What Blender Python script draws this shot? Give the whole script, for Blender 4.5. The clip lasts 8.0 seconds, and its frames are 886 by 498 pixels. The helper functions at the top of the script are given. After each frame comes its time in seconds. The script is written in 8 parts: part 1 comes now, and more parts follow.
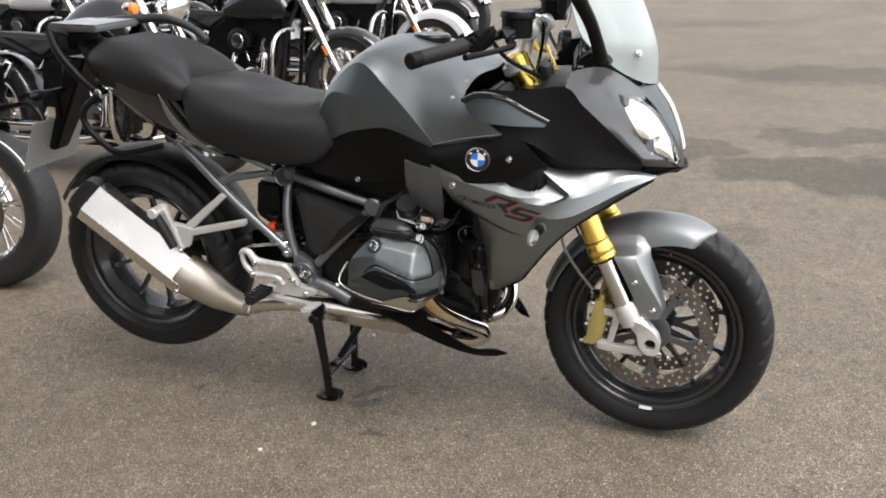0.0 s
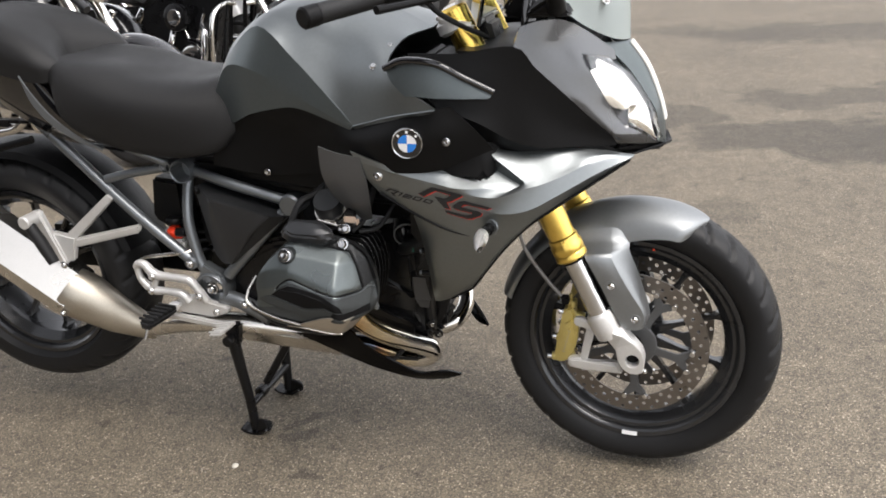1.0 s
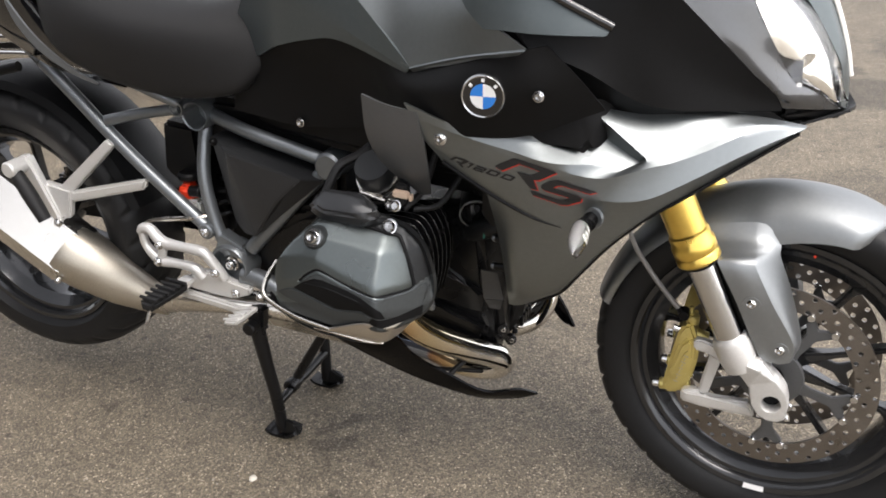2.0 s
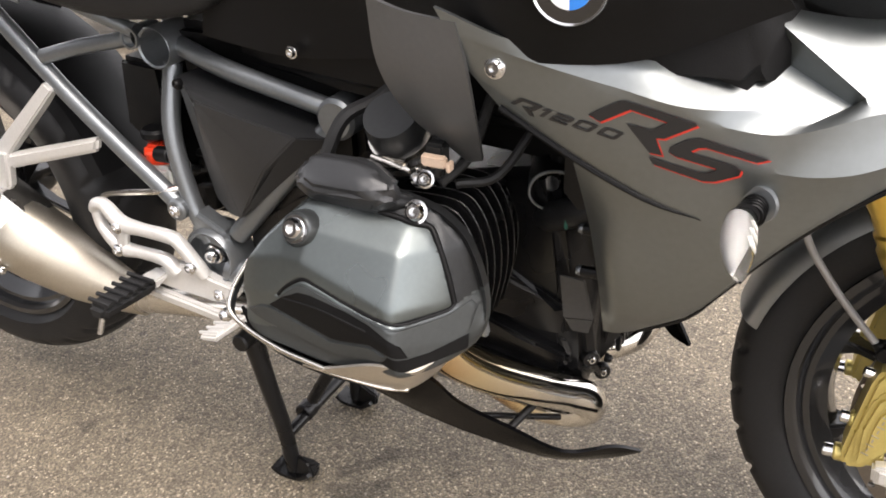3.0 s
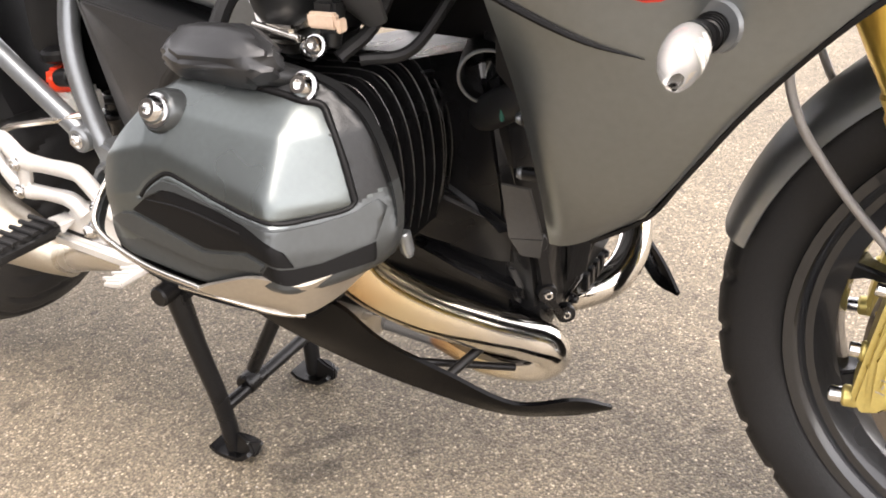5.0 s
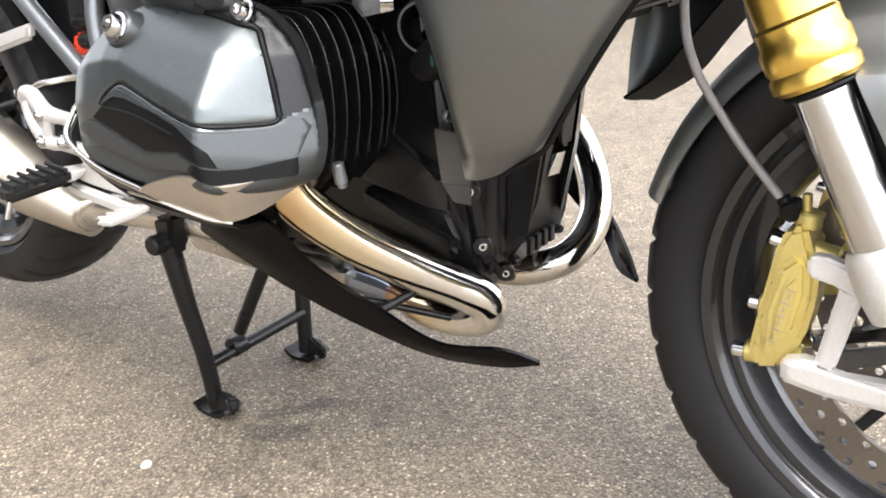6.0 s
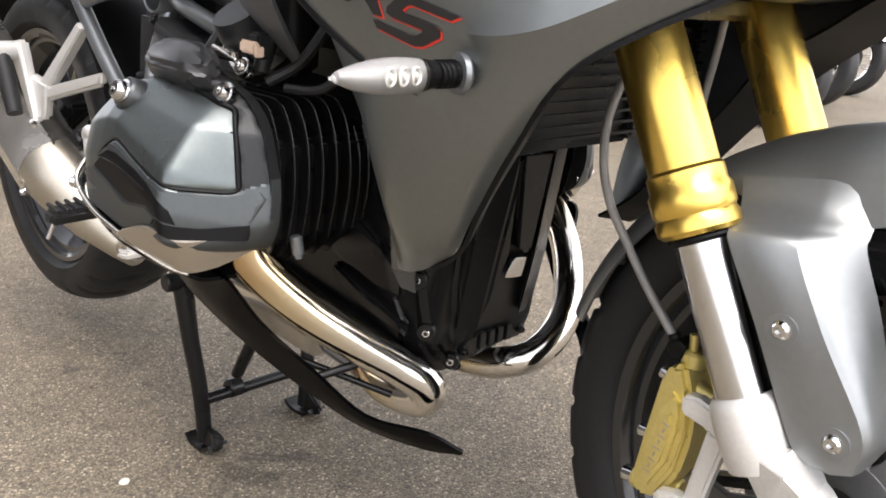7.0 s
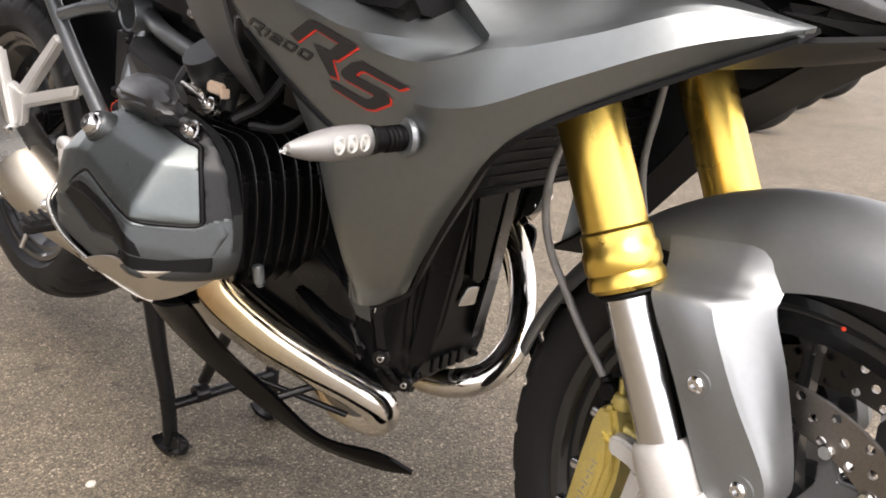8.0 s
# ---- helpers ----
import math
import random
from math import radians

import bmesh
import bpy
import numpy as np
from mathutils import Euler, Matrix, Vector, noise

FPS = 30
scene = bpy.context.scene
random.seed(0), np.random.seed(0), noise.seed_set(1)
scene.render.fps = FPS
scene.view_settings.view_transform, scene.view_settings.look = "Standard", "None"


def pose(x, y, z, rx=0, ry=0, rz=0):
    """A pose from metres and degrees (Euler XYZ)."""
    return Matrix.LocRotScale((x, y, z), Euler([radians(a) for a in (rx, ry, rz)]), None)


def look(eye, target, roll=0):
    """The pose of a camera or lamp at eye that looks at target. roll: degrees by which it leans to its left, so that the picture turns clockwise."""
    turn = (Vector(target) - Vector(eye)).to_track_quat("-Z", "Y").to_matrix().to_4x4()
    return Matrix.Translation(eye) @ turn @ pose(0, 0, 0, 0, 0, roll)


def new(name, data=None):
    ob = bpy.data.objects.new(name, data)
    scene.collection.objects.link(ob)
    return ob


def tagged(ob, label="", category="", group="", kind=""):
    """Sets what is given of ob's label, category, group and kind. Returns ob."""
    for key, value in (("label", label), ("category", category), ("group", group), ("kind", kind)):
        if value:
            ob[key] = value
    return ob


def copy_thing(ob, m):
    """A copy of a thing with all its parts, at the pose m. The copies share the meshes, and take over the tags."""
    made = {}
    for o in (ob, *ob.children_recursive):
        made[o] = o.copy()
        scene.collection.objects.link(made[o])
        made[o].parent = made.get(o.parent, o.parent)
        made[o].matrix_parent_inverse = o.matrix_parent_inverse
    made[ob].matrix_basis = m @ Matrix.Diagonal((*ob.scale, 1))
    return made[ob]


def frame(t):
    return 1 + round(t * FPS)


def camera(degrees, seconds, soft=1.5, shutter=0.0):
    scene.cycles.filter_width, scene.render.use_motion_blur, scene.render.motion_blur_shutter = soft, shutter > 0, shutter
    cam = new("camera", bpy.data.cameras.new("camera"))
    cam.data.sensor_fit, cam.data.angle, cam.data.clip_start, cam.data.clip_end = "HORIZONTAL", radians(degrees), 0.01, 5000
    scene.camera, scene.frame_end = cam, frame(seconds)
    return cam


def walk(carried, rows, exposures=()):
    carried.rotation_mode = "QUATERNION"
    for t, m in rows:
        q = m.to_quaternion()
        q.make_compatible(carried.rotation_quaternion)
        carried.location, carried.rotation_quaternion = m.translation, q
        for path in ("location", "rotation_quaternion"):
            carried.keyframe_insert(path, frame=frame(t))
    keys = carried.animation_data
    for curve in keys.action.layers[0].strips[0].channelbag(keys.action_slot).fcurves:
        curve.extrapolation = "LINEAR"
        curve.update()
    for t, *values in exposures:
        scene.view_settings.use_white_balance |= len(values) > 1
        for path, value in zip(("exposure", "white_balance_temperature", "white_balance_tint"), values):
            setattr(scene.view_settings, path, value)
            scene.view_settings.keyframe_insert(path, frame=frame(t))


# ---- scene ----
cam = camera(54.5, 8.0, soft=1.8)
PATH = [
    (0, (0.921, -2.155, 1.336), (0.315, -0.385, 0.629), -2.7),
    (0.5, (0.856, -1.967, 1.295), (0.323, -0.196, 0.534), -3.5),
    (1, (0.887, -1.738, 1.238), (0.33, 0.025, 0.476), -4.6),
    (1.5, (0.844, -1.555, 1.175), (0.221, 0.173, 0.382), -3.6),
    (1.7, (0.801, -1.459, 1.156), (0.14, 0.234, 0.321), -3.6),
    (2.8, (0.631, -0.986, 1.025), (-0.185, 0.584, 0.094), -4.7),
    (3, (0.59, -0.904, 0.959), (-0.265, 0.636, 0.011), -5.8),
    (3.3, (0.515, -0.826, 0.871), (-0.363, 0.687, -0.099), -8.1),
    (3.5, (0.475, -0.799, 0.833), (-0.407, 0.703, -0.149), -7.7),
    (4, (0.469, -0.781, 0.785), (-0.417, 0.736, -0.17), -6.5),
    (4.5, (0.534, -0.778, 0.778), (-0.382, 0.744, -0.143), -6.5),
    (5, (0.625, -0.782, 0.777), (-0.297, 0.752, -0.116), -7.4),
    (5.2, (0.665, -0.787, 0.765), (-0.292, 0.734, -0.112), -7.4),
    (6.3, (0.847, -0.799, 0.655), (-0.316, 0.687, -0.008), -4.2),
    (6.5, (0.886, -0.775, 0.661), (-0.315, 0.694, 0.029), -3.5),
    (7, (0.966, -0.729, 0.698), (-0.379, 0.646, 0.148), 1.7),
    (7.5, (1.015, -0.722, 0.737), (-0.351, 0.623, 0.168), 4.8),
    (8, (1.007, -0.732, 0.765), (-0.299, 0.666, 0.181), 3.7),
]
# seconds, stops, kelvin, tint
EXPOSURES = [(0.0, 1.17, 6450, 12), (1.7, 1.25, 6450, 13), (2.8, 1.80, 6600, 14), (3.5, 2.18, 7000, 17), (4.5, 2.10, 7000, 17), (5.2, 2.53, 6800, 16), (6.5, 2.08, 6250, 13), (7.0, 1.76, 6500, 14), (7.5, 1.76, 6700, 16), (8.0, 1.60, 6750, 16)]
walk(cam, [(t, look(eye, target, roll)) for t, eye, target, roll in PATH], exposures=EXPOSURES)

# ---- light ----
world = bpy.data.worlds.new("overcast_sky")
scene.world = world
world.use_nodes = True
wn = world.node_tree
wn.nodes.clear()
sky = wn.nodes.new("ShaderNodeTexSky")
sky.sky_type = "NISHITA"
sky.sun_disc = False
sky.sun_elevation = radians(48)
sky.sun_rotation = radians(82)
sky.air_density, sky.dust_density, sky.ozone_density = 1.0, 1.2, 1.0
grey = wn.nodes.new("ShaderNodeHueSaturation")
grey.inputs["Saturation"].default_value = 0.12
back = wn.nodes.new("ShaderNodeBackground")
back.inputs["Strength"].default_value = 0.15
wout = wn.nodes.new("ShaderNodeOutputWorld")
wn.links.new(sky.outputs[0], grey.inputs["Color"])
wn.links.new(grey.outputs[0], back.inputs["Color"])
wn.links.new(back.outputs[0], wout.inputs["Surface"])

sun_data = bpy.data.lights.new("sun", "SUN")
sun_data.energy = 1.5
sun_data.angle = radians(35)
sun_data.color = (1.0, 0.95, 0.88)
sun = new("sun", sun_data)
sun.matrix_world = look((1.7, -1.0, 3.3), (0, 0, 0))

# ---- materials ----


def material(name, color, rough=0.5, metal=0.0, vary=0.15, scale=40.0, bump=0.0, bump_scale=300.0, coat=0.0, rough_vary=0.08, spec=0.5):
    """A surface with variation in tone and gloss at two scales, and a fine relief."""
    m = bpy.data.materials.new(name)
    m.use_nodes = True
    nt = m.node_tree
    b = nt.nodes["Principled BSDF"]
    tc = nt.nodes.new("ShaderNodeTexCoord")
    big = nt.nodes.new("ShaderNodeTexNoise")
    big.inputs["Scale"].default_value = scale * 0.2
    big.inputs["Detail"].default_value = 3
    fine = nt.nodes.new("ShaderNodeTexNoise")
    fine.inputs["Scale"].default_value = scale * 5
    fine.inputs["Detail"].default_value = 2
    for n in (big, fine):
        nt.links.new(tc.outputs["Object"], n.inputs["Vector"])
    add = nt.nodes.new("ShaderNodeMath")
    add.operation = "ADD"
    nt.links.new(big.outputs["Fac"], add.inputs[0])
    nt.links.new(fine.outputs["Fac"], add.inputs[1])
    rng = nt.nodes.new("ShaderNodeMapRange")
    rng.inputs["From Min"].default_value, rng.inputs["From Max"].default_value = 0.6, 1.4
    rng.inputs["To Min"].default_value, rng.inputs["To Max"].default_value = 1 - vary, 1 + vary
    nt.links.new(add.outputs[0], rng.inputs["Value"])
    mix = nt.nodes.new("ShaderNodeVectorMath")
    mix.operation = "SCALE"
    mix.inputs[0].default_value = color
    nt.links.new(rng.outputs[0], mix.inputs["Scale"])
    nt.links.new(mix.outputs[0], b.inputs["Base Color"])
    rr = nt.nodes.new("ShaderNodeMapRange")
    rr.inputs["From Min"].default_value, rr.inputs["From Max"].default_value = 0.3, 0.7
    rr.inputs["To Min"].default_value, rr.inputs["To Max"].default_value = max(rough - rough_vary, 0.02), min(rough + rough_vary, 1)
    nt.links.new(big.outputs["Fac"], rr.inputs["Value"])
    nt.links.new(rr.outputs[0], b.inputs["Roughness"])
    b.inputs["Metallic"].default_value = metal
    b.inputs["Specular IOR Level"].default_value = spec
    b.inputs["Coat Weight"].default_value = coat
    b.inputs["Coat Roughness"].default_value = 0.06
    if bump:
        rel = nt.nodes.new("ShaderNodeTexNoise")
        rel.inputs["Scale"].default_value = bump_scale
        rel.inputs["Detail"].default_value = 2
        nt.links.new(tc.outputs["Object"], rel.inputs["Vector"])
        bm_ = nt.nodes.new("ShaderNodeBump")
        bm_.inputs["Strength"].default_value = bump
        bm_.inputs["Distance"].default_value = 0.001
        nt.links.new(rel.outputs["Fac"], bm_.inputs["Height"])
        nt.links.new(bm_.outputs[0], b.inputs["Normal"])
    return m


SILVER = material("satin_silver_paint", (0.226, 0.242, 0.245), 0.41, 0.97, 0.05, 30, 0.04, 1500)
# true colour of nose and deflector; on the tank side it paints in shade
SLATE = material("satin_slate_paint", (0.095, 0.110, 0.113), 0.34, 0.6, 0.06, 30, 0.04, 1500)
GREYPLASTIC = material("dark_grey_satin_plastic", (0.038, 0.039, 0.041), 0.4, 0.5, 0.08, 40, 0.08, 1200)
BLACK = material("matt_black_plastic", (0.0035, 0.0035, 0.0038), 0.42, 0.0, 0.2, 40, 0.2, 900, spec=0.17)
GLOSSBLACK = material("gloss_black_paint", (0.006, 0.006, 0.007), 0.1, 0.0, 0.1, 20, 0, 0, 1.0, 0.04)
COWLPAINT = material("black_metallic_paint", (0.05, 0.052, 0.055), 0.28, 0.7, 0.06, 30, 0, 0, 1.0, 0.04)
SPOILER = material("black_spoiler_plastic", (0.0015, 0.0015, 0.0017), 0.13, 0.0, 0.15, 40, 0.05, 900, spec=0.1)
SIGNALSHELL = material("silvered_plastic", (0.5, 0.5, 0.49), 0.34, 0.5, 0.05)
SHIELD = material("grey_satin_shield", (0.12, 0.122, 0.124), 0.42, 0.6, 0.06, 40, 0.06, 1200)
SHEET = material("dull_zinc_sheet", (0.075, 0.076, 0.078), 0.35, 0.7, 0.1, 50, 0.1, 900)
FIN = material("black_fin_metal", (0.007, 0.007, 0.0075), 0.26, 0.4, 0.2, 50, 0.1, 500, spec=0.5)
PANEL = material("matt_black_panel", (0.005, 0.005, 0.0053), 0.5, 0.0, 0.2, 40, 0.2, 900, spec=0.16)
GUARD = material("satin_silver_guard", (0.265, 0.277, 0.283), 0.44, 0.85, 0.05, 30, 0.04, 1500)
# lighter metal that paints the glint on the black fins' edges
FINEDGE = material("fin_edge_glint", (0.06, 0.06, 0.06), 0.3, 0.8, 0.5, 60)
SEAT = material("black_seat_vinyl", (0.011, 0.0108, 0.011), 0.55, 0.0, 0.15, 30, 0.5, 1400, spec=0.28)
ENGINE = material("black_cast_metal", (0.005, 0.005, 0.0055), 0.3, 0.0, 0.25, 50, 0.25, 500, 0.0, spec=0.3)
COVER = material("slate_cast_cover", (0.068, 0.074, 0.076), 0.36, 0.7, 0.08, 40, 0.06, 900)
COVERLIGHT = material("slate_metallic_cover", (0.122, 0.137, 0.137), 0.30, 0.85, 0.06, 40, 0.1, 900)
HEADCAST = material("dark_cast_head", (0.022, 0.023, 0.024), 0.38, 0.5, 0.15, 50, 0.2, 600, spec=0.4)
TRIM = material("satin_steel_trim", (0.55, 0.51, 0.45), 0.36, 0.95, 0.06, 50, 0.08, 1500)
FRAME = material("grey_frame_paint", (0.19, 0.203, 0.213), 0.34, 0.7, 0.08, 40, 0.15, 900)
ALU = material("cast_aluminium", (0.64, 0.63, 0.61), 0.36, 0.5, 0.08, 60, 0.2, 700)
STEEL = material("brushed_stainless", (0.72, 0.69, 0.64), 0.24, 1.0, 0.08, 60, 0.08, 1500)
CONE = material("blasted_steel", (0.50, 0.46, 0.39), 0.42, 0.95, 0.1, 60, 0.15, 1500)
CHROME = material("chrome", (0.78, 0.77, 0.75), 0.07, 1.0, 0.04, 20, 0, 0, 0, 0.04)
GOLD = material("gold_anodised", (0.86, 0.60, 0.14), 0.24, 1.0, 0.06, 30, 0.05, 1500)
CALIPER = material("gold_caliper_paint", (0.64, 0.53, 0.19), 0.38, 0.7, 0.1, 60, 0.2, 800)
STANCHION = material("polished_steel", (0.66, 0.66, 0.66), 0.14, 1.0, 0.04, 30, 0, 0, 0, 0.05)
CARRIER = material("grey_cast_carrier", (0.11, 0.112, 0.115), 0.42, 0.6, 0.1, 60, 0.2, 700)
DISC = material("brake_disc_steel", (0.21, 0.19, 0.17), 0.34, 0.95, 0.15, 80, 0.1, 1500)
RIM = material("black_rim_paint", (0.032, 0.033, 0.035), 0.24, 0.5, 0.1, 30, 0.05, 900, 0.5)
RED = material("red_plastic", (0.75, 0.05, 0.015), 0.4, 0, 0.08)
WHITEPLASTIC = material("white_plastic", (0.75, 0.74, 0.70), 0.45, 0, 0.06)
BLUE = material("blue_enamel", (0.02, 0.19, 0.62), 0.2, 0, 0.04, 30, 0, 0, 0.5)
WHITE = material("white_enamel", (0.8, 0.8, 0.8), 0.2, 0, 0.04, 30, 0, 0, 0.5)
DECALBLACK = material("black_decal", (0.012, 0.012, 0.013), 0.35, 0, 0.1)
DECALRED = material("red_decal", (0.55, 0.035, 0.02), 0.35, 0, 0.1)
PLATE = material("number_plate_back", (0.3, 0.3, 0.285), 0.5, 0, 0.12, 20)
COPPER = material("copper_orange_paint", (0.50, 0.12, 0.03), 0.2, 0.4, 0.06, 20, 0, 0, 0.6)
CRUISERGREY = material("charcoal_paint", (0.02, 0.02, 0.022), 0.22, 0.1, 0.06, 20, 0, 0, 0.6)
CRUISERWHITE = material("pearl_white_paint", (0.6, 0.6, 0.6), 0.2, 0.1, 0.05, 20, 0, 0, 0.6)
ORANGE = material("orange_lens", (0.9, 0.22, 0.02), 0.15, 0, 0.05, 20, 0, 0, 0.8)
HOSE = material("braided_hose", (0.30, 0.29, 0.28), 0.4, 0.5, 0.2, 400, 0.5, 2500)


def heat_pipe():
    """Chromed header whose first stretch is tinted straw, copper and blue by heat."""
    m = material("heat_tinted_chrome", (0.7, 0.68, 0.64), 0.1, 1.0, 0.05, 30, 0, 0, 0, 0.04)
    nt = m.node_tree
    b = nt.nodes["Principled BSDF"]
    tc = nt.nodes.new("ShaderNodeTexCoord")
    sep = nt.nodes.new("ShaderNodeSeparateXYZ")
    nz = nt.nodes.new("ShaderNodeTexNoise")
    nz.inputs["Scale"].default_value = 18
    wob = nt.nodes.new("ShaderNodeMath")
    wob.operation = "MULTIPLY_ADD"
    wob.inputs[1].default_value = 0.05
    nt.links.new(tc.outputs["Object"], sep.inputs[0])
    nt.links.new(tc.outputs["Object"], nz.inputs["Vector"])
    nt.links.new(nz.outputs["Fac"], wob.inputs[0])
    nt.links.new(sep.outputs["X"], wob.inputs[2])
    rng = nt.nodes.new("ShaderNodeMapRange")
    rng.inputs["From Min"].default_value, rng.inputs["From Max"].default_value = 0.21, 0.33
    nt.links.new(wob.outputs[0], rng.inputs["Value"])
    ramp = nt.nodes.new("ShaderNodeValToRGB")
    el = ramp.color_ramp.elements
    el[0].position, el[0].color = 0.0, (0.28, 0.32, 0.40, 1)
    el[1].position, el[1].color = 1.0, (0.70, 0.68, 0.64, 1)
    for p, c in ((0.08, (0.38, 0.22, 0.14, 1)), (0.25, (0.62, 0.42, 0.22, 1)), (0.5, (0.74, 0.63, 0.42, 1))):
        e = el.new(p)
        e.color = c
    nt.links.new(rng.outputs[0], ramp.inputs["Fac"])
    nt.links.new(ramp.outputs["Color"], b.inputs["Base Color"])
    return m


HEADER = heat_pipe()


def clear(name, color, rough=0.03, ior=1.45):
    m = bpy.data.materials.new(name)
    m.use_nodes = True
    b = m.node_tree.nodes["Principled BSDF"]
    b.inputs["Base Color"].default_value = (*color, 1)
    b.inputs["Roughness"].default_value = rough
    b.inputs["IOR"].default_value = ior
    b.inputs["Transmission Weight"].default_value = 1.0
    return m


LENS = clear("clear_lens", (0.98, 0.98, 0.98), 0.03, 1.22)


def thin_screen():
    """A thin tinted sheet: lets light straight through and mirrors the sky at a slant. A pale diffuse share paints in
    more reflected sky.
    """
    m = bpy.data.materials.new("tinted_screen")
    m.use_nodes = True
    nt = m.node_tree
    nt.nodes.clear()
    out = nt.nodes.new("ShaderNodeOutputMaterial")
    mix = nt.nodes.new("ShaderNodeMixShader")
    tr = nt.nodes.new("ShaderNodeBsdfTransparent")
    tr.inputs["Color"].default_value = (0.70, 0.76, 0.76, 1)
    gl = nt.nodes.new("ShaderNodeBsdfGlossy")
    gl.inputs["Roughness"].default_value = 0.06
    fr = nt.nodes.new("ShaderNodeFresnel")
    fr.inputs["IOR"].default_value = 1.6
    # pale diffuse colour stands in for sky mirrored in the screen
    painted_sky = nt.nodes.new("ShaderNodeBsdfDiffuse")
    painted_sky.inputs["Color"].default_value = (0.66, 0.74, 0.73, 1)
    paled = nt.nodes.new("ShaderNodeMixShader")
    paled.inputs[0].default_value = 0.5
    nt.links.new(tr.outputs[0], paled.inputs[1])
    nt.links.new(painted_sky.outputs[0], paled.inputs[2])
    nt.links.new(fr.outputs[0], mix.inputs[0])
    nt.links.new(paled.outputs[0], mix.inputs[1])
    nt.links.new(gl.outputs[0], mix.inputs[2])
    nt.links.new(mix.outputs[0], out.inputs["Surface"])
    return m


SCREEN = thin_screen()
DIALGLASS = clear("dial_glass", (0.9, 0.9, 0.9))


def tyre_material(name, grooves, y0, y1):
    """Rubber with slanted grooves cut across the tread, between the distances y0 and y1 from the middle line."""
    m = material(name, (0.012, 0.012, 0.0125), 0.62, 0, 0.2, 60, 0.3, 700)
    nt = m.node_tree
    b = nt.nodes["Principled BSDF"]
    N = nt.nodes.new

    def math_(op, a, c=None):
        n = N("ShaderNodeMath")
        n.operation = op
        for i, v in enumerate((a, c)):
            if v is None:
                continue
            if isinstance(v, (int, float)):
                n.inputs[i].default_value = v
            else:
                nt.links.new(v, n.inputs[i])
        return n.outputs[0]

    tc = N("ShaderNodeTexCoord")
    sep = N("ShaderNodeSeparateXYZ")
    nt.links.new(tc.outputs["Object"], sep.inputs[0])
    ang = math_("ARCTAN2", sep.outputs["Z"], sep.outputs["X"])
    ay = math_("ABSOLUTE", sep.outputs["Y"])
    turn = math_("ADD", math_("MULTIPLY", ang, grooves / (2 * math.pi)), math_("MULTIPLY", ay, 9.0))
    saw = math_("FRACT", math_("ADD", turn, 100.0))
    cut = math_("LESS_THAN", saw, 0.13)
    zone = math_("MULTIPLY", math_("GREATER_THAN", ay, y0), math_("LESS_THAN", ay, y1))
    rad = math_("SQRT", math_("ADD", math_("POWER", sep.outputs["X"], 2.0), math_("POWER", sep.outputs["Z"], 2.0)))
    zone = math_("MULTIPLY", zone, math_("GREATER_THAN", rad, 0.262))
    groove = math_("MULTIPLY", cut, zone)
    bump = N("ShaderNodeBump")
    bump.inputs["Strength"].default_value = 1.0
    bump.inputs["Distance"].default_value = 0.004
    bump.invert = True
    nt.links.new(groove, bump.inputs["Height"])
    nt.links.new(bump.outputs[0], b.inputs["Normal"])
    # shade inside the grooves is put into the base colour too
    old = b.inputs["Base Color"].links[0].from_socket
    sc = N("ShaderNodeVectorMath")
    sc.operation = "SCALE"
    nt.links.new(old, sc.inputs[0])
    nt.links.new(math_("SUBTRACT", 1.0, math_("MULTIPLY", groove, 0.75)), sc.inputs["Scale"])
    nt.links.new(sc.outputs[0], b.inputs["Base Color"])
    return m


TYRE = material("tyre_rubber", (0.011, 0.011, 0.0115), 0.5, 0, 0.25, 60, 0.3, 700, spec=0.25)
REFLECTOR = material("mirrored_reflector", (0.9, 0.87, 0.8), 0.16, 1.0, 0.03, 20, 0, 0, 0, 0.06)
RUBBER = material("plain_rubber", (0.008, 0.008, 0.0085), 0.55, 0, 0.2, 60, 0.4, 700, spec=0.35)


